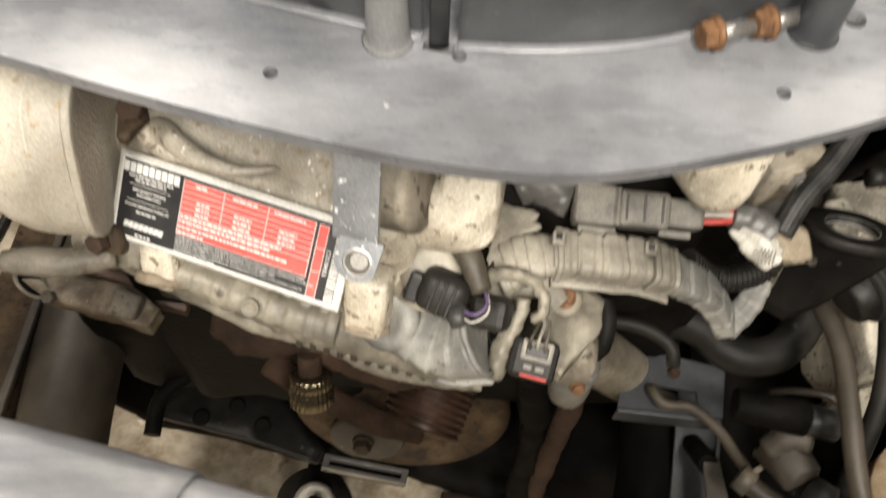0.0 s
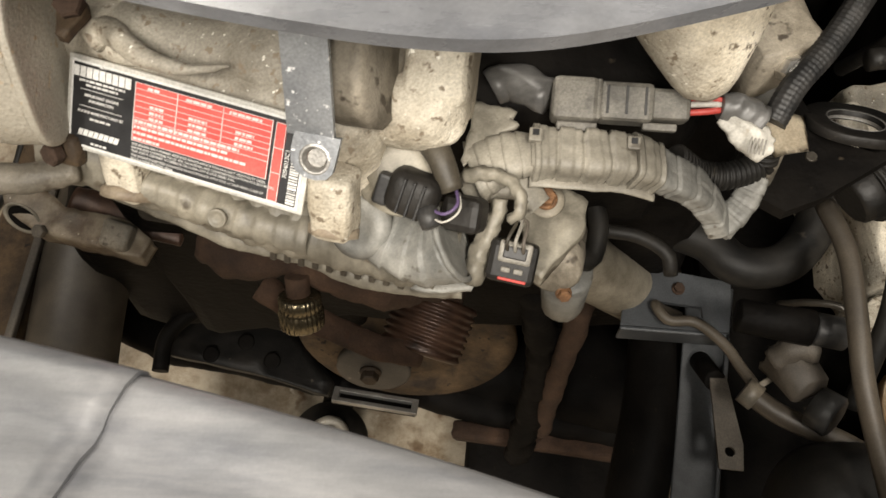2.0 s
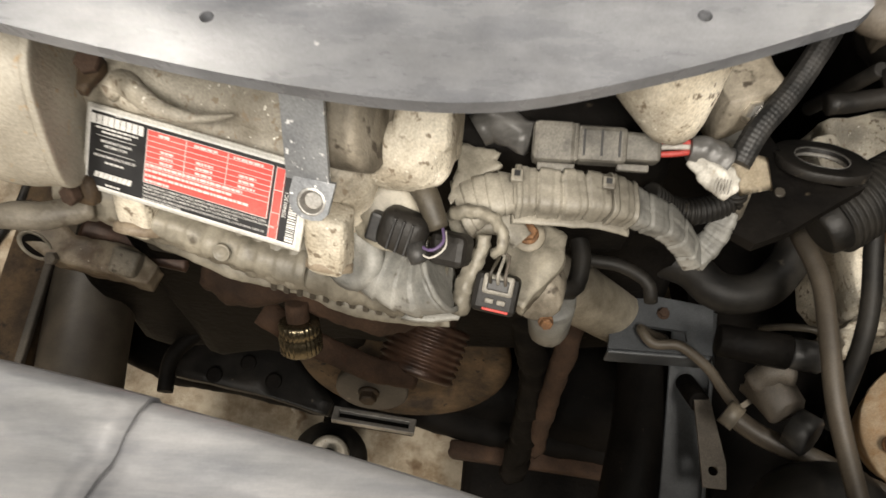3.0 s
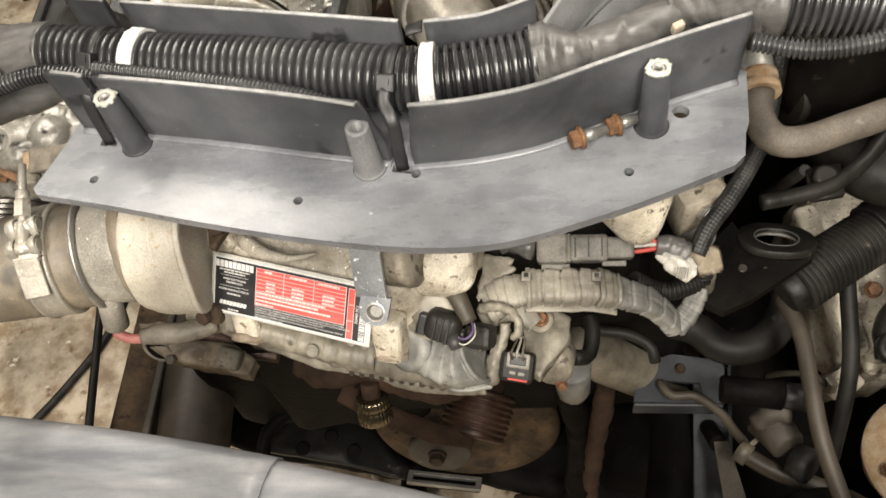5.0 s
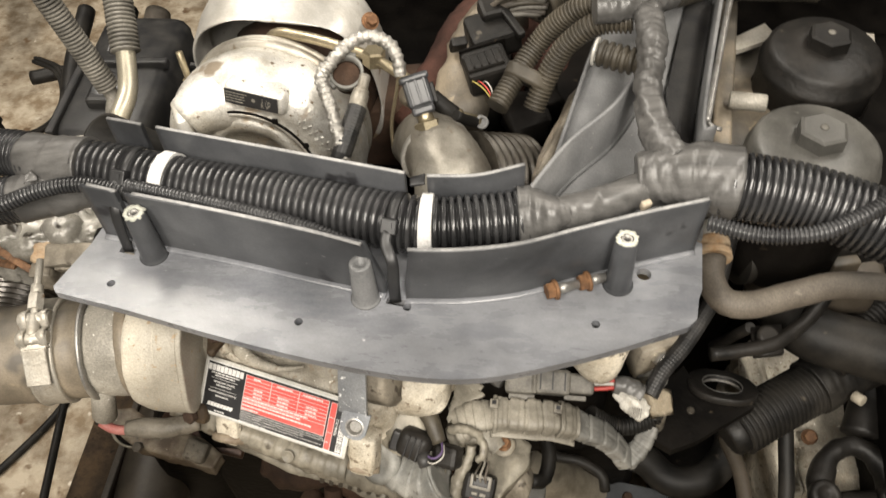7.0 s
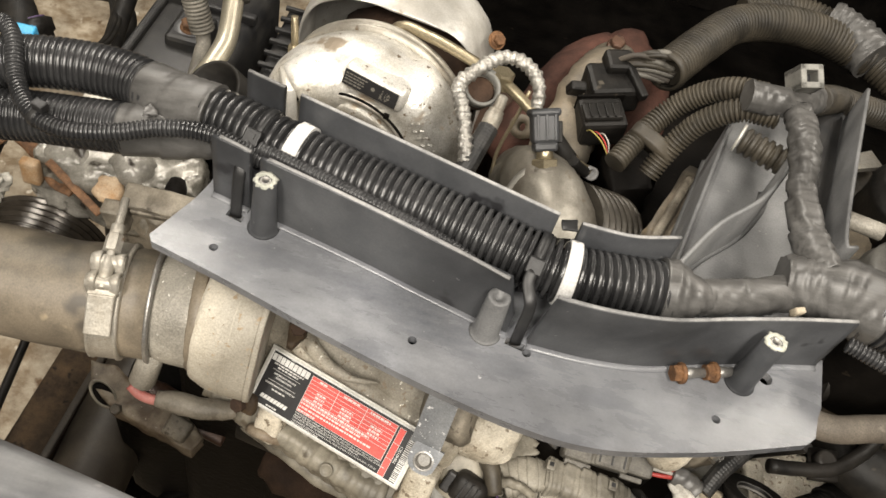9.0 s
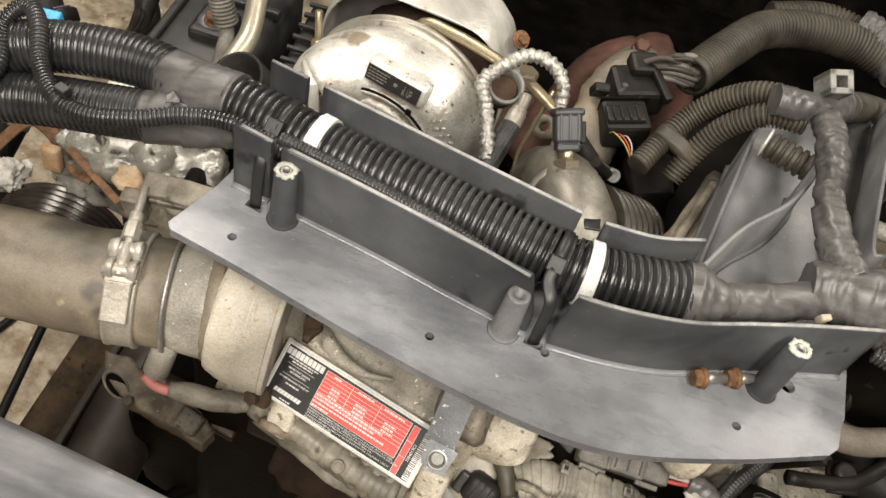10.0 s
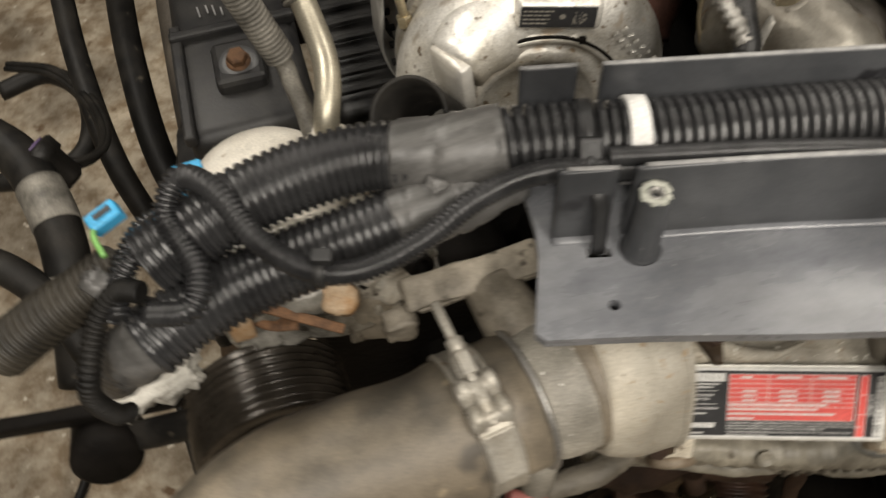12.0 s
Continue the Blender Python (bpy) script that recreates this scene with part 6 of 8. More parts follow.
    part("tie_band", rough_up(sweep([(0.1365, 0.662, 1.445), (0.1395, 0.667, 1.4485), (0.1425, 0.672, 1.452)], 0.0138, 0.003, 26, flat=1.95, up=(0.85, -0.4, -0.3)), 0.001, 60), loom_dusty, c, "grey strap round the conduits")
    u = thing("upper_loom", (0.28, 0.93, 1.4), "dusty grey corrugated loom arching behind the manifold", "wiring loom")
    part("conduit", conduit([(0.158, 0.805, 1.448), (0.195, 0.864, 1.452), (0.24, 0.925, 1.455), (0.3, 0.957, 1.455), (0.36, 0.97, 1.45), (0.43, 0.96, 1.44)], 0.0238, 0.0026, 0.0056, 22), loom_dusty, u)
    part("mouth", lathe([(0, 0.019), (0, 0.0225), (0.008, 0.0245), (0.012, 0.02), (0.004, 0.018)], (0.1525, 0.7955, 1.448), (0.5, 0.86, 0.0), 28, caps=False), loom_dusty, u)
    part("conduit", conduit([(0.27, 1.02, 1.42), (0.35, 1.04, 1.43), (0.42, 1.0, 1.43), (0.5, 0.94, 1.42)], 0.024, 0.002, 0.006, 18), loom_dusty, u)
    part("tape_wrap", wrapped([(0.37, 1.0, 1.45), (0.4, 0.985, 1.45), (0.43, 0.95, 1.445)], 0.03, 18, 0.004), tape_grey, u)
    # loose coil and square clip on the harness
    s = thing("loom_stub", (0.22, 0.62, 1.5), "short worn end of corrugated conduit", "wiring loom")
    part("conduit", conduit([(0.204, 0.629, 1.512), (0.224, 0.62, 1.512), (0.245, 0.612, 1.512)], 0.0135, 0.0028, 0.0075, 18), loom_dusty, s)
    part("cut_edge", lathe([(0, 0.009), (0, 0.0142), (0.0025, 0.0142), (0.0025, 0.009), (0, 0.009)], (0.2025, 0.6297, 1.512), (-0.9, 0.35, 0), 20, caps=False), label_silver, s, "pale frayed cut edge")
    q = thing("square_clip", (0.247, 0.683, 1.53), "worn square plastic clip standing on the loom", "clip")
    qm = axes((0.247, 0.683, 1.558), (0.9, 0.25, 0.1), (-0.2, 0.7, 0.5))
    bm = bmesh.new()
    for x, y, w, d in ((-0.0085, 0, 0.006, 0.023), (0.0085, 0, 0.006, 0.023), (0, 0.0085, 0.023, 0.006), (0, -0.0085, 0.023, 0.006)):
        block((w, d, 0.03), qm @ pose(x, y, 0), 0.001, bm=bm)
    part("frame", bm, dirty_grey, q)
    part("core", block((0.013, 0.013, 0.014), qm @ pose(0, 0, -0.006), 0), label_black, q)


turbo()
hot_pipe()
manifold()


def filter_caps():
    for name, o, r, lab, flats in (("oil_filter_cap", Vector((0.4085, 0.549, 1.47)), 0.0605, "dusty grey screw cap with a hexagon top", 0.041), ("fuel_filter_cap", Vector((0.4535, 0.7, 1.463)), 0.0605, "black screw cap with a hexagon and a ribbed skirt", 0.039)):
        t = thing(name, o - Vector((0, 0, 0.06)), lab, "filter cap", "filter caps")
        prof = [(-0.06, r * 1.02), (-0.03, r * 1.02), (-0.027, r * 1.05), (-0.02, r * 1.05), (-0.018, r), (-0.006, r * 0.98), (0.0, r * 0.88), (0.003, r * 0.5), (0.0035, r * 0.45)]
        part("skirt", lathe(prof, o, (0.0, 0, 1), 48), (greasy_black, dusty_cap)[name[0] == "o"], t)
        part("hexagon", hexagon(o + Vector((0, 0, 0.002)), (0, 0, 1), flats, 0.017, turn=0.3, dome=0.1), (greasy_black, dusty_cap)[name[0] == "o"], t)
        part("pip", lathe([(0, 0.004), (0.001, 0.004), (0.0012, 0.002)], o + Vector((0, 0, 0.019)), (0, 0, 1), 12), grey_part, t)
        part("pedestal", rough_up(rod(o - Vector((0, 0, 0.16)), o - Vector((0, 0, 0.055)), r * 1.06), 0.001, 40), dark_iron, t)
    t = thing("valve_cover", (0.36, 0.68, 1.36), "dusty tan and grey metal rail beside the filter caps", "engine casting")
    part("rail", rough_up(block((0.02, 0.3, 0.1), axes((0.345, 0.66, 1.4), (1, -0.2, 0), (0.22, 0.97, 0)), 0.004), 0.0008, 40), rubber_tan, t)
    part("deck", rough_up(block((0.075, 0.2, 0.05), axes((0.383, 0.7, 1.375), (1, -0.2, 0), (0.2, 1, 0)), 0.012, 2), 0.009, 34, 3, 5), rubber_tan, t, "grimy tan cast deck")
    part("metal_edge", sweep([(0.361, 0.767, 1.49), (0.349, 0.726, 1.49), (0.306, 0.57, 1.49), (0.303, 0.558, 1.489), (0.3065, 0.551, 1.488), (0.315, 0.5485, 1.486)], 0.0036, 0.004, 12, flat=0.6), steel, t, "bright worn steel edge with a rounded corner")
    part("stub", rod((0.34, 0.62, 1.46), (0.375, 0.612, 1.462), 0.009), grey_cast, t)
    part("bracket", slab([(0.36, 0.76), (0.38, 0.75), (0.43, 0.775), (0.42, 0.8)], 0.006, 1.42), clamp_steel, t)
    part("bracket", slab([(0.47, 0.74), (0.53, 0.73), (0.54, 0.78), (0.48, 0.79)], 0.006, 1.42, [circle(0.51, 0.76, 0.006)]), clamp_steel, t)


filter_caps()


def rocker_cover():
    t = thing("rocker_cover", (0.15, 0.6, 1.37), "dusty tan rocker cover edge under the trough leg", "engine casting")
    part("deck", rough_up(slab([(0.217, 0.679), (0.177, 0.554), (0.141, 0.547), (0.15, 0.582), (0.193, 0.684)], 0.05, 1.42), 0.004, 40, 2, 5), rubber_tan, t)
    part("gasket", rough_up(sweep([(0.191, 0.657, 1.424), (0.15, 0.547, 1.424)], 0.005, 0.004, 10), 0.001, 60), grimy_cast, t, "pale gasket line")


rocker_cover()


# ---- left side, under the looms ----
def left_side():
    t = thing("open_hose", (-0.285, 0.575, 1.4), "black rubber hose with an open dark mouth", "hose")
    part("hose", tube((-0.2, 0.685, 1.23), (-0.293, 0.561, 1.455), 0.029, 0.0035, 32), rubber, t)
    a = thing("coolant_pipe", (-0.34, 0.7, 1.33), "bent bright aluminium pipe beside a coil-wrapped hose", "pipe")
    part("pipe", sweep([(-0.349, 0.655, 1.335), (-0.347, 0.66, 1.362), (-0.338, 0.685, 1.378), (-0.335, 0.715, 1.387), (-0.34, 0.75, 1.408), (-0.348, 0.79, 1.44)], 0.0115, 0.006, 20), pipe_metal, a)
    part("pipe_foot", lathe([(0, 0.022), (0.006, 0.022), (0.008, 0.014), (0.02, 0.013)], (-0.349, 0.655, 1.335), (0, 0, 1), 24), cream, a)
    part("sleeve", conduit([(-0.3405, 0.755, 1.412), (-0.348, 0.79, 1.44), (-0.358, 0.84, 1.48), (-0.37, 0.9, 1.52)], 0.0178, 0.0045, 0.0052, 18), grey_part, a)
    h = thing("coil_hose", (-0.38, 0.72, 1.33), "grey coil-guarded hose beside the pipe", "hose")
    part("hose", sweep([(-0.362, 0.668, 1.33), (-0.363, 0.69, 1.345), (-0.368, 0.722, 1.352), (-0.371, 0.738, 1.365), (-0.39, 0.748, 1.43), (-0.42, 0.76, 1.53)], 0.0085, 0.006, 16), grey_part, h)
    part("coil", conduit([(-0.372, 0.74, 1.37), (-0.39, 0.748, 1.43), (-0.42, 0.76, 1.53)], 0.0142, 0.004, 0.0046, 18), grey_part, h)
    c = thing("thermostat_housing", (-0.41, 0.66, 1.22), "cream dusty round housing under the looms", "engine casting")
    part("dome", rough_up(lathe([(0, 0.07), (0.05, 0.075), (0.08, 0.074), (0.1, 0.066), (0.108, 0.05), (0.11, 0.02)], (-0.415, 0.66, 1.205), (0, -0.05, 1), 40), 0.0012, 30), cream, c)
    part("bridge", rough_up(block((0.09, 0.045, 0.04), axes((-0.36, 0.655, 1.3), (1, 0, 0), (0, 1, 0)), 0.01), 0.001, 50), cream, c)
    k = thing("ac_compressor", (-0.42, 0.86, 1.1), "black compressor body with a rusty orange bolt", "compressor")
    part("body", rough_up(block((0.13, 0.26, 0.2), axes((-0.415, 0.86, 1.2), (1, 0, 0), (0, 1, 0.0)), 0.02, 3), 0.002, 30, 1, 1), black_part, k)
    part("drum", rough_up(lathe([(0, 0.04), (0.004, 0.052), (0.03, 0.054), (0.034, 0.057), (0.1, 0.057), (0.104, 0.05), (0.106, 0.02)], (-0.5, 0.77, 1.205), (1, 0, 0), 40), 0.0008, 40), black_part, k, "rounded black drum")
    for i in range(5):
        part("fin", block((0.004, 0.05, 0.006), axes((-0.44 + i * 0.012, 0.77, 1.2625), (1, 0, 0), (0, 1, 0)), 0.001), black_part, k)
    part("worn_ear", lathe([(0, 0.02), (0.004, 0.0195), (0.005, 0.014)], (-0.414, 0.804, 1.3128), (0, -0.2, 1), 24), leg_plastic, k, "scuffed ear round the bolt")
    part("lug", block((0.05, 0.06, 0.03), axes((-0.415, 0.81, 1.3), (1, 0, 0), (0, 1, 0)), 0.006), black_part, k)
    flange_bolt("bolt", (-0.414, 0.804, 1.316), (0, -0.2, 1), 0.0125, rust_bolt, "orange rusty bolt", washer=0.016, parent=k)
    bm = bmesh.new()
    for i, at in enumerate([(-0.446, 0.905, 1.303), (-0.437, 0.907, 1.303), (-0.43, 0.903, 1.303), (-0.422, 0.899, 1.303)]):
        block((0.0018, 0.016 - 0.003 * (i % 2), 0.0008), axes(at, (0.98, 0.1, 0), (-0.1, 0.98, 0)), 0, bm=bm)
    part("print", bm, worn_plastic, k, "worn white print drawn as bars")
    part("top_frame", block((0.13, 0.012, 0.014), axes((-0.415, 0.87, 1.303), (1, 0, 0), (0, 1, 0)), 0.003), black_part, k, "raised rim on the body")
    part("side_frame", block((0.012, 0.16, 0.014), axes((-0.474, 0.81, 1.298), (1, 0, 0), (0, 1, 0)), 0.003), black_part, k, "raised rim on the body")
    part("ribbed_cover", block((0.08, 0.2, 0.14), axes((-0.29, 0.86, 1.2), (1, 0, 0), (0, 1, 0.1)), 0.008), black_part, k)
    for i in range(8):
        part("rib", block((0.084, 0.006, 0.006), axes((-0.29, 0.775 + i * 0.024, 1.272 + i * 0.0015), (1, 0, 0), (0, 1, 0.1)), 0.001), black_part, k)
    part("port", rod((-0.50, 0.80, 1.2), (-0.455, 0.81, 1.2), 0.032), black_part, k)
    # hoses that drop past the floor
    for pts, r, m, lab in (([(-0.66, 1.25, 1.12), (-0.645, 1.1, 1.1), (-0.62, 0.95, 1.05), (-0.58, 0.85, 0.95), (-0.56, 0.8, 0.8)], 0.016, rubber, "black hose dropping behind the engine"),
                           ([(-0.58, 1.25, 1.12), (-0.575, 1.08, 1.1), (-0.56, 0.93, 1.05), (-0.52, 0.84, 0.95), (-0.5, 0.8, 0.8)], 0.019, rubber, "black hose dropping behind the engine"),
                           ([(-0.5, 1.2, 1.15), (-0.505, 1.1, 1.12), (-0.515, 1.0, 1.05), (-0.525, 0.93, 0.95)], 0.022, rubber_brown, "dusty brown hose dropping beside the engine"),
                           ([(-0.47, 1.1, 1.2), (-0.48, 0.95, 1.2), (-0.5, 0.85, 1.19), (-0.53, 0.77, 1.15), (-0.55, 0.7, 1.05)], 0.006, rubber, "thin black cable hanging beside the engine"),
                           ([(-0.8, 1.2, 1.0), (-0.73, 1.215, 1.0), (-0.675, 1.15, 1.0), (-0.68, 1.06, 0.99), (-0.74, 1.03, 0.98), (-0.82, 1.05, 0.97)], 0.014, rubber, "black hose bent into a ring"),
                           ([(-0.72, 0.9, 1.22), (-0.675, 0.85, 1.21), (-0.645, 0.77, 1.2), (-0.64, 0.7, 1.17), (-0.66, 0.62, 1.1)], 0.024, rubber, "black hose with pale tape bands"),
                           ([(-0.75, 0.75, 1.2), (-0.7, 0.72, 1.2), (-0.66, 0.68, 1.18), (-0.63, 0.62, 1.15)], 0.017, rubber, "black hose under the looms")):
        g = thing("coolant_hose", pts[len(pts) // 2], lab, "hose", "hoses by the floor")
        part("hose", sweep(pts, r, 0.01, 18), m, g)
        if "bands" in lab:
            for a0, b0 in ((0.35, 0.5), (0.66, 0.75)):
                part("tape_band", sweep(stretch(pts, a0, b0), r + 0.0012, 0.006, 18), grey_part, g)
    g = thing("harness_plug", (-0.66, 0.86, 1.15), "black round plug with a violet seal", "connector")
    part("shell", lathe([(0, 0.014), (0.006, 0.02), (0.034, 0.022), (0.036, 0.026), (0.052, 0.027), (0.055, 0.023)], (-0.632, 0.826, 1.175), (-0.55, 0.45, 0.7), 28, lambda a, i, r: r * (1 + 0.08 * math.cos(4 * a))), greasy_black, g)
    part("seal", lathe([(0, 0.02), (0.002, 0.021), (0.003, 0.014)], (-0.6625, 0.851, 1.2135), (-0.55, 0.45, 0.7), 24), wire_violet, g, "violet seal")
    for d in (-0.004, 0.0, 0.004):
        part("lead", sweep([Vector(v) + Vector((d, d, -abs(d))) for v in [(-0.64, 0.849, 1.19), (-0.623, 0.854, 1.18), (-0.605, 0.884, 1.16), (-0.611, 0.953, 1.13), (-0.642, 1.047, 1.1), (-0.692, 1.131, 1.08), (-0.761, 1.185, 1.06)]], 0.0042, 0.008, 10), rubber, g)
    # grooved pulley, cream casting and clutter below the fork
    p = thing("grooved_pulley", (-0.43, 0.5, 1.2), "dark glossy multi-groove belt pulley", "pulley")
    prof = [(-0.034, 0.05), (-0.032, 0.066)]
    for i in range(8):
        prof += [(-0.03 + i * 0.0076, 0.07), (-0.0284 + i * 0.0076, 0.0706), (-0.027 + i * 0.0076, 0.07), (-0.0254 + i * 0.0076, 0.0645), (-0.0238 + i * 0.0076, 0.0645)]
    prof += [(0.031, 0.07), (0.034, 0.066), (0.035, 0.05), (0.02, 0.046), (0.02, 0.02)]
    part("rim", lathe(prof, (-0.453, 0.466, 1.231), (0.1, -0.985, 0.1), 64), oily_iron, p, "oily dark grooved rim")
    part("hub", lathe([(0.018, 0.03), (0.03, 0.028), (0.032, 0.012)], (-0.453, 0.466, 1.231), (0.1, -0.985, 0.1), 30), dark_iron, p)
    w = thing("water_pump", (-0.42, 0.53, 1.28), "cream casting streaked with orange rust behind the pulley", "engine casting")
    part("casting", rough_up(block((0.13, 0.075, 0.09), axes((-0.4, 0.533, 1.322), (1, 0.02, 0), (0, 1, 0.1)), 0.02, 4), 0.011, 30, 2, 6), wet_cast, w, "oily lumpy casting")
    for o, r in (((-0.36, 0.52, 1.36), 0.022), ((-0.425, 0.515, 1.352), 0.024), ((-0.455, 0.55, 1.34), 0.028), ((-0.33, 0.55, 1.35), 0.026)):
        part("lobe", rough_up(lathe([(-0.02, r), (0, r), (0.008, r * 0.9), (0.014, r * 0.6), (0.015, r * 0.2)], o, (0.1, -0.5, 0.85), 26), 0.005, 55, r * 90), wet_cast, w)
    part("grey_lobe", rough_up(block((0.07, 0.06, 0.09), axes((-0.325, 0.535, 1.316), (1, 0.1, 0), (0, 1, 0.1)), 0.02, 3), 0.009, 34, 6, 5), wet_cast, w, "grey lumpy cast lobe")
    part("stub_pipe", tube((-0.316, 0.52, 1.352), (-0.306, 0.492, 1.362), 0.0105, 0.003, 24), dark_iron, w)
    part("rusty_boss", rough_up(lathe([(-0.006, 0.016), (0.003, 0.014), (0.006, 0.011), (0.004, 0.006)], (-0.372, 0.492, 1.352), (0.1, -0.6, 0.75), 24), 0.004, 90), orange_dirt, w)
    part("stay", block((0.07, 0.008, 0.004), axes((-0.405, 0.487, 1.348), (0.85, -0.35, -0.4), (0.4, 0.8, 0.3)), 0.001), rust_bolt, w, "rusty stay")
    part("side", rough_up(block((0.04, 0.05, 0.07), axes((-0.352, 0.525, 1.29), (1, 0, 0), (0, 1, 0)), 0.006), 0.007, 60, 1, 4), grimy_cast, w)
    part("rusty_tab", rough_up(block((0.018, 0.012, 0.03), axes((-0.448, 0.49, 1.352), (1, 0, 0), (0, 1, 0)), 0.003), 0.001, 90), orange_dirt, w)
    part("bent_stay", sweep([(-0.506, 0.486, 1.345), (-0.497, 0.514, 1.352), (-0.485, 0.526, 1.355), (-0.468, 0.522, 1.352), (-0.449, 0.511, 1.346), (-0.428, 0.494, 1.34), (-0.407, 0.488, 1.34)], 0.007, 0.005, 12, flat=0.3), rust_bolt, w, "bent orange rusty strap")
    b = thing("pump_bolt", (-0.356, 0.52, 1.32), "large dark hexagon plug on the casting", "bolt")
    part("body", rod((-0.362, 0.54, 1.33), (-0.352, 0.515, 1.345), 0.015), dark_iron, b)
    part("head", hexagon((-0.352, 0.515, 1.345), (0.3, -0.75, 0.5), 0.022, 0.012), dark_iron, b)
    s = thing("clamp_arm", (-0.29, 0.45, 1.4), "grey cast arm behind the band clamp", "bracket")
    am = axes((-0.282, 0.449, 1.412), (0.995, 0.02, 0.06), (0.0, 0.94, 0.34))
    part("arm", rough_up(block((0.096, 0.024, 0.009), am @ pose(0, -0.003, 0.004), 0.003), 0.003, 60, 1, 4), grimy_cast, s)
    part("lower_band", rough_up(block((0.088, 0.018, 0.011), am @ pose(0.004, -0.006, -0.006), 0.002), 0.0014, 60, 2, 4), grimy_cast, s)
    part("foot", rough_up(block((0.022, 0.016, 0.032), axes((-0.336, 0.438, 1.388), (1, 0, 0), (0, 1, 0.2)), 0.003), 0.0024, 90, 3, 3), grimy_cast, s)
    part("neck", rough_up(rod((-0.27, 0.446, 1.404), (-0.258, 0.404, 1.388), 0.02, 0.024), 0.0018, 50), grimy_cast, s, "cast neck joining the elbow")
    x = thing("crumpled_foil", (-0.525, 0.485, 1.25), "crumpled pale scrap wedged below the looms", "scrap")
    part("scrap", rough_up(block((0.07, 0.03, 0.025), axes((-0.53, 0.497, 1.29), (1, 0.1, 0.1), (0, 1, 0.3)), 0.008, 2), 0.014, 80, 3, 6), crumpled_paper, x)
    r = thing("lower_rail", (-0.55, 0.46, 1.2), "dark greasy rail and belts below the pulley", "engine bracket")
    part("rail", rough_up(block((0.2, 0.014, 0.02), axes((-0.6, 0.508, 1.245), (0.99, -0.1, 0), (0.1, 1, 0)), 0.004), 0.002, 40, 2, 2), dark_iron, r)
    part("hub", rough_up(lathe([(-0.03, 0.024), (-0.026, 0.03), (0.012, 0.03), (0.018, 0.024)], (-0.598, 0.487, 1.215), (0.1, -0.8, 0.4), 32), 0.001, 40), dark_iron, r)
    part("belt", sweep([(-0.62, 0.5, 1.2), (-0.55, 0.48, 1.235), (-0.49, 0.465, 1.262), (-0.45, 0.455, 1.28)], 0.014, 0.01, 10, flat=0.25, up=(0.3, -0.6, 0.8)), rubber, r)


left_side()


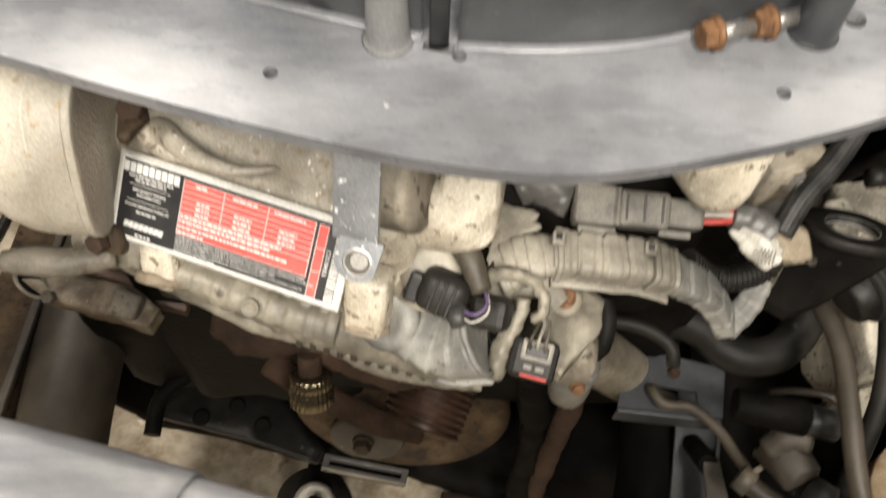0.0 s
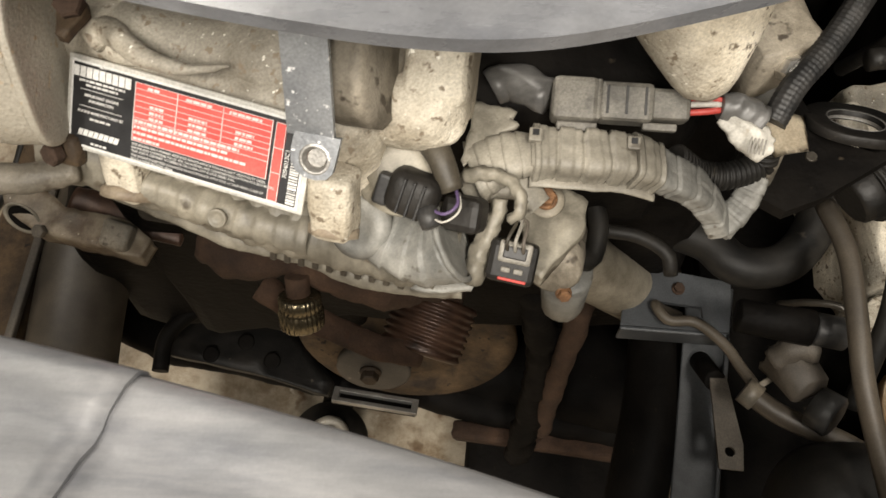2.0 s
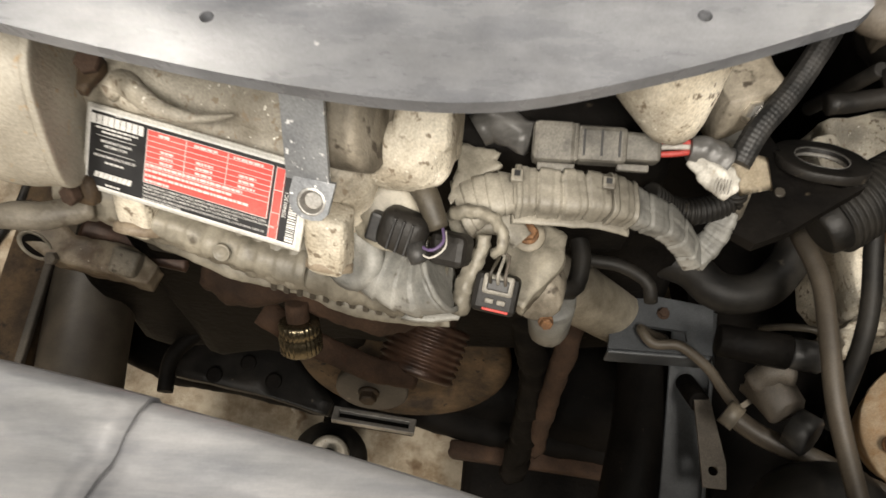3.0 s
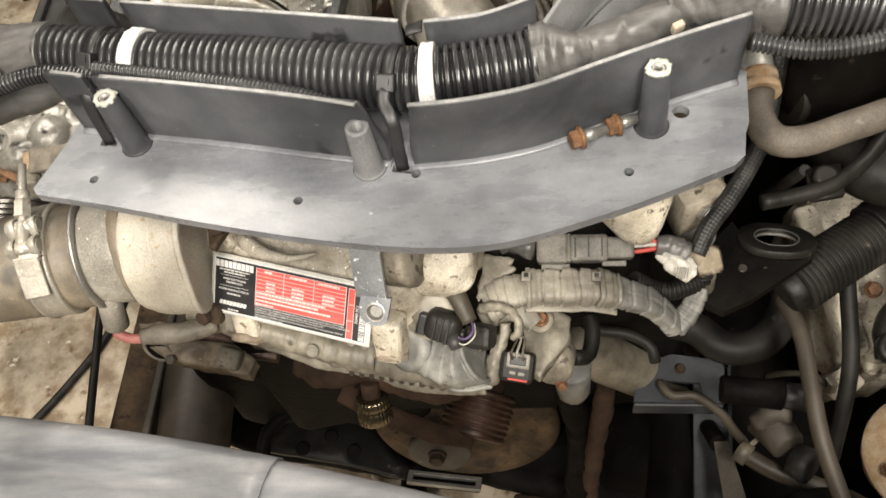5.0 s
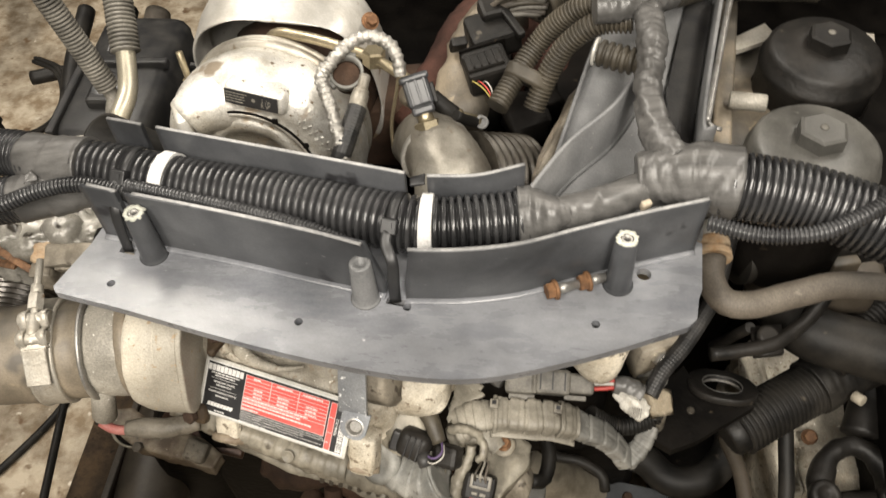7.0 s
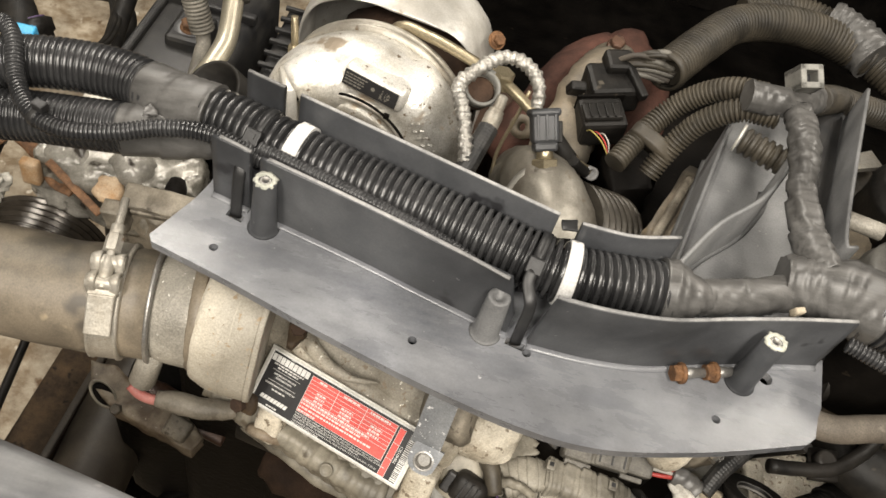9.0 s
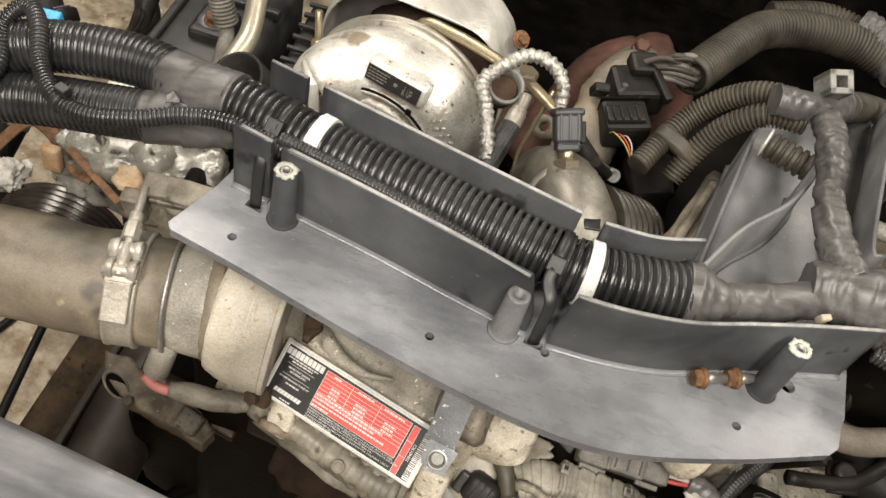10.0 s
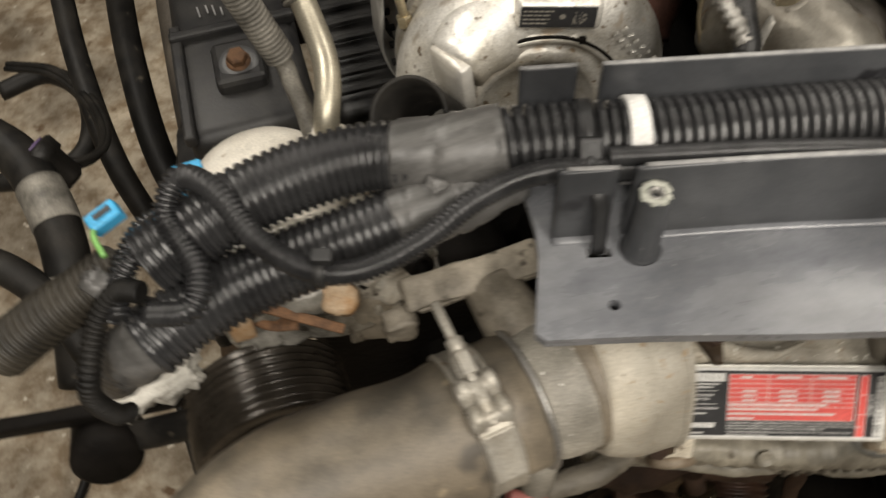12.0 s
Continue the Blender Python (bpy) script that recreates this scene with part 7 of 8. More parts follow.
# ---- right side ----
def right_side():
    e = thing("lifting_eye", (0.32, 0.4, 1.17), "black steel lifting eye bracket with a worn oval hole", "bracket")
    n = Vector((0.08, 0.52, 0.85)).normalized()
    o = Vector((0.3615, 0.437, 1.2))
    part("eye", lathe([(-0.004, 0.019), (-0.004, 0.034), (-0.0035, 0.0346), (0.003, 0.0346), (0.0038, 0.0342), (0.004, 0.0335), (0.004, 0.0205), (0.0036, 0.0192), (0.003, 0.019), (-0.004, 0.019)], o, n, 52, lambda a, i, r: r * (1 + 0.12 * abs(math.cos(a))), caps=False), greasy_black, e)
    part("worn_edge", lathe([(0.0036, 0.0188), (0.0043, 0.0198), (-0.003, 0.0186)], o, n, 52, lambda a, i, r: r * (1 + 0.12 * abs(math.cos(a))), caps=False), steel, e, "bright worn inner edge")
    part("arm", slab([(0.322, 0.462), (0.3, 0.44), (0.276, 0.395), (0.278, 0.37), (0.296, 0.358), (0.325, 0.37), (0.392, 0.412), (0.37, 0.41), (0.34, 0.42)], 0.012, 1.203), dark_iron, e)
    part("rivet", lathe([(0, 0.005), (0.0016, 0.004)], (0.322, 0.405, 1.2032), (0, 0, 1), 14), dull_iron, e)
    c = thing("ribbed_air_hose", (0.45, 0.45, 1.1), "thick black ribbed air hose", "hose")
    part("hose", conduit([(0.386, 0.411, 1.146), (0.418, 0.43, 1.15), (0.455, 0.451, 1.152), (0.482, 0.466, 1.154)], 0.031, 0.003, 0.0062, 28), rubber, c)
    part("cuff", rod((0.374, 0.404, 1.142), (0.39, 0.413, 1.147), 0.024, 0.0275), greasy_black, c)
    part("end_sleeve", wrapped([(0.478, 0.464, 1.154), (0.505, 0.48, 1.158), (0.54, 0.497, 1.16), (0.6, 0.53, 1.16)], 0.0335, 28, 0.0016, turns=14), rubber, c, "smooth dusty hose sleeve")
    part("end_knob", rod((0.517, 0.446, 1.172), (0.524, 0.436, 1.176), 0.0065), dusty_beige, c, "pale clamp screw")
    b = thing("brown_hose", (0.38, 0.44, 1.36), "dusty brown rubber hose with a rusty union", "hose")
    part("hose", sweep([(0.318, 0.478, 1.385), (0.313, 0.452, 1.382), (0.322, 0.428, 1.38), (0.347, 0.424, 1.38), (0.39, 0.437, 1.38), (0.445, 0.449, 1.38), (0.55, 0.44, 1.375), (0.68, 0.43, 1.36)], 0.0132, 0.007, 20), rubber_brown, b)
    part("union", lathe([(0, 0.0175), (0.008, 0.0175), (0.009, 0.013), (0.014, 0.013), (0.0145, 0.0165), (0.02, 0.0165)], (0.3185, 0.474, 1.385), (0.05, 0.9, 0.15), 24), orange_dirt, b)
    part("fitting", rod((0.319, 0.492, 1.388), (0.32, 0.512, 1.392), 0.0145), label_silver, b)
    h = thing("braided_line", (0.28, 0.4, 1.3), "black braided sleeve line running under the trough", "hose")
    part("sleeve", sweep([(0.262, 0.378, 1.285), (0.276, 0.4, 1.296), (0.296, 0.422, 1.304), (0.314, 0.446, 1.312), (0.332, 0.475, 1.33), (0.342, 0.515, 1.39)], lambda s2, n2, a: 0.0086 + 0.0006 * math.sin(6 * a + s2 * 900) * math.sin(6 * a - s2 * 900), 0.0011, 40), braid_black, h)
    for pts, r, m2, lab in (([(0.425, 0.55, 1.235), (0.432, 0.51, 1.248), (0.455, 0.478, 1.25), (0.51, 0.458, 1.25), (0.6, 0.43, 1.24), (0.7, 0.4, 1.2)], 0.031, rubber, "wide black rubber hose beside the engine"),
                            ([(0.4, 0.452, 1.05), (0.412, 0.4, 1.05), (0.411, 0.34, 1.045), (0.413, 0.28, 1.03), (0.43, 0.21, 1.0), (0.46, 0.12, 0.95)], 0.0095, greasy_brown, "dusty brown heater hose"),
                            ([(0.27, 0.48, 0.95), (0.317, 0.461, 0.95), (0.339, 0.438, 0.95), (0.362, 0.43, 0.95), (0.396, 0.438, 0.95), (0.425, 0.467, 0.95), (0.44, 0.5, 0.95), (0.45, 0.56, 0.94)], 0.0215, rubber, "black rubber elbow hose"),
                            ([(0.15, 0.42, 1.1), (0.178, 0.396, 1.1), (0.211, 0.389, 1.1), (0.235, 0.374, 1.098), (0.24, 0.36, 1.085)], 0.0062, rubber, "thin black fuel line by the bracket"),
                            ([(0.168, 0.4, 1.14), (0.172, 0.378, 1.135), (0.165, 0.352, 1.13), (0.148, 0.346, 1.14)], 0.0085, rubber, "thin dark hose end"),
                            ([(0.49, 0.53, 1.05), (0.487, 0.46, 1.02), (0.48, 0.38, 0.98), (0.46, 0.3, 0.9)], 0.01, rubber, "black hose dropping beside the engine"),
                            ([(0.6, 0.55, 1.2), (0.59, 0.48, 1.15), (0.6, 0.4, 1.05), (0.6, 0.3, 0.95)], 0.004, rust, "thin reddish brown cable"),
                            ([(0.615, 0.55, 1.2), (0.605, 0.48, 1.15), (0.615, 0.4, 1.05), (0.615, 0.3, 0.95)], 0.004, rubber, "thin black cable hanging beside the engine")):
        g = thing("engine_hose", pts[len(pts) // 2], lab, "hose", "engine side hoses")
        part("hose", sweep(pts, r, 0.008, 18), m2, g)
    l = thing("steel_line", (0.3, 0.35, 0.95), "dark steel line clamped to a thicker brown hose", "pipe")
    part("line", sweep([(0.31, 0.42, 0.84), (0.285, 0.414, 0.872), (0.27, 0.408, 0.9), (0.282, 0.39, 0.902), (0.311, 0.388, 0.902), (0.338, 0.364, 0.902), (0.35, 0.34, 0.905), (0.36, 0.318, 0.911)], 0.0058, 0.006, 14), greasy_brown, l)
    part("hose", sweep([(0.350, 0.312, 0.911), (0.384, 0.286, 0.911), (0.437, 0.262, 0.911), (0.479, 0.241, 0.905), (0.574, 0.201, 0.895)], 0.0108, 0.008, 16), greasy_brown, l)
    part("clamp", lathe([(-0.008, 0.0142), (0.008, 0.0142)], (0.355, 0.308, 0.911), (0.75, -0.65, 0), 20), rubber_tan, l)
    part("clamp_tab", block((0.016, 0.006, 0.006), axes((0.370, 0.319, 0.918), (0.8, 0.5, 0.2), (-0.5, 0.8, 0)), 0.001), rubber_tan, l)
    p = thing("cooler_tube", (0.18, 0.36, 1.05), "pale beige pipe clamped by a blue-grey steel plate", "pipe")
    part("pipe", rough_up(sweep([(0.137, 0.455, 0.998), (0.171, 0.444, 0.964), (0.204, 0.439, 0.919), (0.266, 0.444, 0.841)], 0.035, 0.01, 30), 0.0012, 24), dusty_beige, p)
    part("plate", slab([(0.246, 0.461), (0.298, 0.453), (0.358, 0.441), (0.349, 0.382), (0.31, 0.384), (0.233, 0.389)], 0.006, 0.889, [[(0.271, 0.418), (0.323, 0.411), (0.323, 0.398), (0.273, 0.402)]]), blue_steel, p, "blue-grey steel plate with a slot")
    part("plate_lip", block((0.115, 0.005, 0.03), axes((0.29, 0.3835, 0.872), (1, -0.06, 0), (0.06, 1, 0)), 0.002), blue_steel, p)
    flange_bolt("bolt", (0.299, 0.432, 0.89), (0, -0.1, 1), 0.0072, rust, "rusty bolt", parent=p)
    k = thing("steering_joint", (0.56, 0.42, 0.95), "greasy black steering shaft with a universal joint", "steering shaft")
    part("shaft", rough_up(sweep([(0.635, 0.6, 1.08), (0.612, 0.54, 1.03), (0.59, 0.48, 1.005)], lambda s2, n2, a: 0.0185 + 0.006 * (s2 / n2) ** 3, 0.006, 22), 0.0012, 50), greasy_black, k)
    part("upper_yoke", rough_up(sweep([(0.53, 0.393, 0.985), (0.531, 0.42, 0.992), (0.545, 0.45, 1.0), (0.574, 0.464, 1.004), (0.6, 0.454, 1.002), (0.616, 0.428, 0.994), (0.618, 0.4, 0.986)], lambda s2, n2, a: 0.0155 + 0.003 * math.cos(2 * math.pi * s2 / n2), 0.004, 20), 0.0022, 60, 1), greasy_black, k, "forged upper fork")
    part("cross", rough_up(rod((0.535, 0.397, 0.988), (0.612, 0.402, 0.988), 0.0105), 0.001, 60), dark_iron, k)
    for x2 in (0.527, 0.613):
        part("bearing_cap", rough_up(lathe([(-0.004, 0.019), (0.008, 0.0195), (0.011, 0.017), (0.0115, 0.011), (0.009, 0.01), (0.009, 0.003)], (x2, 0.398, 0.998), (0.1, -0.25, 0.95), 26), 0.001, 80, x2), greasy_black, k, "round bearing cap")
    part("lower_yoke", rough_up(sweep([(0.556, 0.405, 0.965), (0.552, 0.375, 0.962), (0.562, 0.348, 0.958), (0.58, 0.342, 0.956), (0.595, 0.354, 0.958), (0.6, 0.38, 0.962), (0.596, 0.405, 0.965)], 0.0145, 0.004, 18), 0.0022, 60, 5), greasy_black, k, "forged lower fork")
    part("lower_shaft", rough_up(rod((0.576, 0.345, 0.956), (0.555, 0.18, 0.85), 0.021), 0.001, 40), greasy_black, k)
    q = thing("pump_housing", (0.57, 0.33, 0.85), "tan cast pump housing with a bolted round flange", "engine casting")
    part("housing", rough_up(lathe([(-0.08, 0.06), (-0.01, 0.07), (0, 0.078), (0.01, 0.078), (0.012, 0.06), (0.03, 0.045)], (0.59, 0.31, 0.86), (-0.1, -0.2, 0.95), 36), 0.0015, 40), orange_dirt, q)
    flange_bolt("bolt", (0.535, 0.29, 0.872), (-0.1, -0.2, 0.95), 0.01, rust_bolt, "rusty bolt", parent=q)
    s = thing("hose_connector", (0.39, 0.34, 0.95), "grey pipe union with a ribbed black cap and pale fittings", "pipe fitting")
    part("union", rough_up(rod((0.325, 0.362, 0.99), (0.395, 0.35, 0.99), 0.016, 0.018), 0.002, 60), dark_iron, s)
    part("cap", rod((0.395, 0.35, 0.99), (0.425, 0.344, 0.99), 0.016), black_part, s)
    part("pale_body", rough_up(rod((0.38, 0.345, 0.94), (0.4, 0.3, 0.95), 0.024, 0.02), 0.005, 60, 1), rubber_brown, s)
    part("elbow", rough_up(sweep([(0.37, 0.33, 0.95), (0.385, 0.338, 0.968), (0.405, 0.335, 0.972)], 0.013, 0.005, 16), 0.003, 70), rubber_brown, s, "worn pipe elbow")
    part("knob", lathe([(0, 0.02), (0.022, 0.021), (0.024, 0.016)], (0.405, 0.29, 0.94), (0.6, -0.6, 0.3), 26, lambda a, i, r: r * (1 + 0.05 * math.cos(14 * a))), black_part, s)
    x = thing("engine_mount", (0.62, 0.5, 0.75), "tan dusty casting in the depth of the engine bay", "engine casting")
    part("casting", rough_up(block((0.16, 0.26, 0.2), axes((0.58, 0.56, 0.85), (1, 0.2, 0), (-0.2, 1, 0.1)), 0.03, 3), 0.014, 22, 4, 4), sand_cast, x)
    part("web", rough_up(block((0.03, 0.2, 0.14), axes((0.5, 0.53, 0.9), (1, 0.15, 0.1), (-0.1, 1, 0.2)), 0.008, 2), 0.008, 34, 2, 4), sand_cast, x, "dusty tan cast web")
    part("web", rough_up(block((0.045, 0.15, 0.07), axes((0.548, 0.49, 0.885), (1, 0.1, 0.05), (-0.1, 1, 0.2)), 0.012, 3), 0.009, 40, 5, 5), sand_cast, x, "dusty tan cast web")
    flange_bolt("bolt", (0.545, 0.5, 0.955), (-0.1, -0.4, 0.9), 0.011, rust_bolt, "rusty bolt", parent=x)
    y = thing("side_bracket", (0.27, 0.43, 1.27), "pale cast bracket with a bright hexagon bolt", "bracket")
    part("web", rough_up(block((0.05, 0.06, 0.06), axes((0.268, 0.448, 1.278), (0.9, 0.3, 0), (-0.3, 0.9, 0)), 0.008), 0.003, 50, 2, 2), grimy_cast, y)
    part("bolt", hexagon((0.272, 0.428, 1.285), (0.25, -0.75, 0.55), 0.016, 0.022), alu_clean, y)
    part("collar", rod((0.268, 0.442, 1.278), (0.272, 0.428, 1.287), 0.012), clamp_steel, y)
    z = thing("breather_hose", (0.45, 0.62, 1.3), "black rubber pipework behind the filter caps", "hose")
    part("hose", sweep([(0.36, 0.52, 1.33), (0.43, 0.54, 1.32), (0.5, 0.56, 1.3), (0.62, 0.56, 1.28)], 0.03, 0.012, 20), rubber, z)


right_side()


# ---- the depth of the engine bay and the front bar ----
def depth():
    b = thing("engine_block", (0.05, 0.8, 0.25), "greasy engine block below the looms, its shade coloured near-black", "engine block")
    # coarse filler blocks; their colour holds the shade of the depth
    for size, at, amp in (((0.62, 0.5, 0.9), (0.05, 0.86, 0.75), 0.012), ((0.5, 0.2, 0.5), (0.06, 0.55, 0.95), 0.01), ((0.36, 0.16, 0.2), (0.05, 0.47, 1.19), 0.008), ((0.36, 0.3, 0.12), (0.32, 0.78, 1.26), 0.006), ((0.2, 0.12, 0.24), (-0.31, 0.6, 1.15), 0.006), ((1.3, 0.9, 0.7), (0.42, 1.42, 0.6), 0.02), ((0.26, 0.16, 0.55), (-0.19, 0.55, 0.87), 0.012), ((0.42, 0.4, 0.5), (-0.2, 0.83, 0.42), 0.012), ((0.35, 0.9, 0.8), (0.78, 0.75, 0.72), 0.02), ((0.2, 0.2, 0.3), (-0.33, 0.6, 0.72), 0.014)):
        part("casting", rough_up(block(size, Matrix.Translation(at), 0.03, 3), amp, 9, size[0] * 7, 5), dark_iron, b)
    d = thing("crank_damper", (-0.03, 0.46, 0.44), "rusty crank damper disc with a bolted hub", "pulley")
    n = Vector((-0.05, -0.965, 0.24)).normalized()
    c = Vector((-0.02, 0.466, 0.612))
    part("disc", lathe([(-0.03, 0.13), (-0.025, 0.157), (-0.004, 0.16), (0.0, 0.156), (0.002, 0.122), (-0.003, 0.12), (-0.003, 0.085), (0.004, 0.08), (0.006, 0.02)], c, n, 60), brown_iron, d)
    hub = part("hub", lathe([(0, 0.054), (0.012, 0.054), (0.014, 0.05), (0.014, 0.016)], (-0.066, 0.439, 0.585), n, 36), rubber_brown, d)
    flange_bolt("hub_bolt", (-0.071, 0.425, 0.588), n, 0.016, brown_iron, "", parent=hub)
    p = thing("belt_pulley", (0.02, 0.4, 0.85), "rusty multi-groove belt pulley", "pulley")
    prof = [(-0.004, 0.03), (-0.003, 0.042)]
    for i in range(7):
        prof += [(i * 0.0068, 0.044), (i * 0.0068 + 0.0026, 0.044), (i * 0.0068 + 0.0038, 0.0412), (i * 0.0068 + 0.0056, 0.0412)]
    prof += [(0.05, 0.044), (0.053, 0.04), (0.055, 0.016)]
    part("rim", lathe([(d2 * 1.15, r2 * 1.05) for d2, r2 in prof], (0.034, 0.416, 0.883), (-0.33, -0.88, -0.34), 52), rust_groove, p)
    part("hub", rod((0.05, 0.47, 0.905), (0.032, 0.418, 0.883), 0.03), rust, p)
    m = thing("front_mount", (-0.07, 0.36, 1.05), "brown rusty mounting plate behind a ribbed steel idler", "bracket")
    part("plate", rough_up(sweep([(-0.17, 0.392, 1.07), (-0.11, 0.38, 1.07), (-0.05, 0.37, 1.065), (0.0, 0.365, 1.055), (0.04, 0.37, 1.03)], lambda s, L, a: 0.024 + 0.006 * math.sin(s * 50), 0.006, 20, flat=0.7), 0.006, 40), rust, m)
    part("link_plate", rough_up(sweep([(-0.14, 0.385, 0.985), (-0.09, 0.362, 0.96), (-0.03, 0.348, 0.92), (0.015, 0.352, 0.885)], 0.014, 0.008, 18, flat=0.5), 0.002, 40), rust, m, "brown rusty link plate")
    part("dark_pipe", sweep([(-0.2, 0.4, 1.14), (-0.1, 0.38, 1.145), (-0.02, 0.362, 1.13), (0.03, 0.366, 1.1)], 0.022, 0.01, 18), rubber, m)
    i = thing("ribbed_idler", (-0.085, 0.32, 1.0), "bright ribbed metal idler shaft end", "pulley")
    part("rim", lathe([(0, 0.015), (0.002, 0.0185), (0.013, 0.0185), (0.014, 0.0175), (0.016, 0.0195), (0.031, 0.0195), (0.033, 0.017)], (-0.083, 0.345, 1.062), (0.02, -0.6, -0.8), 120, lambda a, k, r: r * (1 + 0.045 * (math.cos(26 * a) > 0))), idler_steel, i)
    part("stub", rod((-0.084, 0.357, 1.076), (-0.084, 0.345, 1.06), 0.011), rust, i)
    s = thing("slotted_bar", (-0.074, 0.414, 0.45), "grey steel bar with a long slot", "bracket")
    ba = axes((-0.074, 0.414, 0.472), (0.985, -0.13, -0.05), (0.13, 0.9, -0.2))
    bm = bmesh.new()
    for y, w, dd in ((0.009, 0.13, 0.007), (-0.009, 0.13, 0.007)):
        block((w, dd, 0.01), ba @ pose(0, y, 0), 0.001, bm=bm)
    for x in (-0.062, 0.062):
        block((0.01, 0.025, 0.0104), ba @ pose(x, 0, 0), 0.001, bm=bm)
    part("bar", bm, steel, s)
    part("backing", block((0.13, 0.022, 0.004), ba @ pose(0, 0, -0.008), 0), dark_iron, s)
    x = thing("crossmember", (-0.2, 0.5, 0.36), "black crossmember with bolt holes below the engine", "frame member")
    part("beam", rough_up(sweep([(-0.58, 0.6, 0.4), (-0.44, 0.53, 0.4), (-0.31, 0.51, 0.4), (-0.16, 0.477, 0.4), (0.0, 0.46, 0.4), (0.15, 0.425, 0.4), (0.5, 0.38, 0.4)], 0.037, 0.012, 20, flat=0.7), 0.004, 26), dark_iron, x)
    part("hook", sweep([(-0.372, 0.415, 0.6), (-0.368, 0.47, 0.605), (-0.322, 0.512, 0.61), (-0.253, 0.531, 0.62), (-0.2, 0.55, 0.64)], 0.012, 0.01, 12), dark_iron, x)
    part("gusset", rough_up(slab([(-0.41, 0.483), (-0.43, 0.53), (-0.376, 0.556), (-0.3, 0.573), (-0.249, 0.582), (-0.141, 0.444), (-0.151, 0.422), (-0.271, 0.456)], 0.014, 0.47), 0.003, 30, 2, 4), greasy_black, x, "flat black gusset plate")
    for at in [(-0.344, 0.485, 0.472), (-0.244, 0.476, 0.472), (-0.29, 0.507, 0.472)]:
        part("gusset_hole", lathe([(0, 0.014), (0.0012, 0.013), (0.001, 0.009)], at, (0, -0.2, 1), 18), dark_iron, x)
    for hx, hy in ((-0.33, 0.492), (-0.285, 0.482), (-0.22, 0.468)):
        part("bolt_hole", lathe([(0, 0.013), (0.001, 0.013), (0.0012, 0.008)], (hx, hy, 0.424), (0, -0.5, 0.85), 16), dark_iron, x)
    h = thing("charge_hose", (-0.4, 0.4, 0.5), "wide dusty brown charge air hose beside the frame", "hose")
    part("hose", sweep([(-0.455, 0.75, 0.7), (-0.462, 0.6, 0.7), (-0.466, 0.5, 0.69), (-0.468, 0.36, 0.66), (-0.46, 0.2, 0.6), (-0.47, 0.05, 0.5)], 0.06, 0.012, 40), greasy_brown, h)
    f = thing("frame_rail", (-0.55, 0.3, 0.6), "brown dusty steel frame rail", "frame member")
    part("web", block((0.074, 1.5, 0.16), axes((-0.5645, 0.45, 0.64), (1, -0.03, 0), (0.03, 1, 0)), 0.008), brown_iron, f)
    part("flange", block((0.012, 1.4, 0.012), axes((-0.5285, 0.45, 0.726), (1, -0.03, 0), (0.03, 1, 0)), 0.003), rubber_brown, f)
    part("brake_line", sweep([(-0.53, -0.2, 0.77), (-0.56, 0.1, 0.77), (-0.6, 0.4, 0.77), (-0.66, 0.8, 0.76)], 0.007, 0.02, 10), rubber, f)
    g = thing("floor_cable", (-0.95, 0.8, 0.0), "thin black cable lying on the concrete floor", "cable")
    part("cable", sweep([(-1.7, 0.4, 0.011), (-1.35, 0.62, 0.011), (-1.15, 0.85, 0.011), (-1.05, 1.1, 0.011), (-1.1, 1.5, 0.011)], 0.011, 0.03, 10), rubber, g)
    v = thing("black_column", (0.27, 0.33, 0.5), "black rubber duct standing beside the damper", "duct")
    part("duct", sweep([(0.31, 0.47, 0.78), (0.307, 0.43, 0.75), (0.291, 0.333, 0.75), (0.269, 0.243, 0.74), (0.24, 0.1, 0.7)], 0.036, 0.012, 24), dark_iron, v)
    w = thing("guard_plate", (0.33, 0.32, 0.6), "grey steel guard plate standing on edge", "bracket")
    part("plate", block((0.05, 0.3, 0.006), axes((0.338, 0.32, 0.78), (0.95, -0.15, 0.15), (0.1, 0.95, 0.25)), 0.002), blue_steel, w)
    part("flange", block((0.005, 0.3, 0.03), axes((0.362, 0.316, 0.784), (0.95, -0.15, 0.15), (0.1, 0.95, 0.25)), 0.001), blue_steel, w)
    t = thing("tab_bracket", (0.345, 0.27, 0.8), "pale steel tab with a bolt hole", "bracket")
    part("tab", slab([(0.333, 0.245), (0.358, 0.243), (0.361, 0.27), (0.352, 0.345), (0.334, 0.345)], 0.004, 0.852, [circle(0.346, 0.2625, 0.0055)]), rubber_brown, t)
    part("stem", rod((0.34, 0.34, 0.85), (0.34, 0.38, 0.8), 0.012), dark_iron, t)
    k = thing("rubber_bellows", (0.43, 0.2, 0.85), "large rounded black rubber boot", "rubber boot")
    part("boot", rough_up(lathe([(-0.06, 0.05), (-0.02, 0.072), (0.02, 0.075), (0.05, 0.06), (0.06, 0.02)], (0.43, 0.19, 0.9), (0.1, -0.3, 0.9), 36), 0.002, 20), rubber, k)
    q = thing("lower_fitting", (-0.18, 0.4, 0.12), "black ball joint boot with a dull steel ring", "rubber boot")
    part("boot", rough_up(lathe([(-0.06, 0.05), (0, 0.072), (0.03, 0.07), (0.06, 0.04)], (-0.185, 0.415, 0.19), (0.1, -0.2, 0.95), 30), 0.002, 30), rubber, q)
    part("joint_arm", rough_up(sweep([(-0.185, 0.42, 0.15), (-0.17, 0.5, 0.2), (-0.1, 0.56, 0.28), (0.1, 0.54, 0.34)], 0.03, 0.012, 14), 0.003, 30), dark_iron, q)
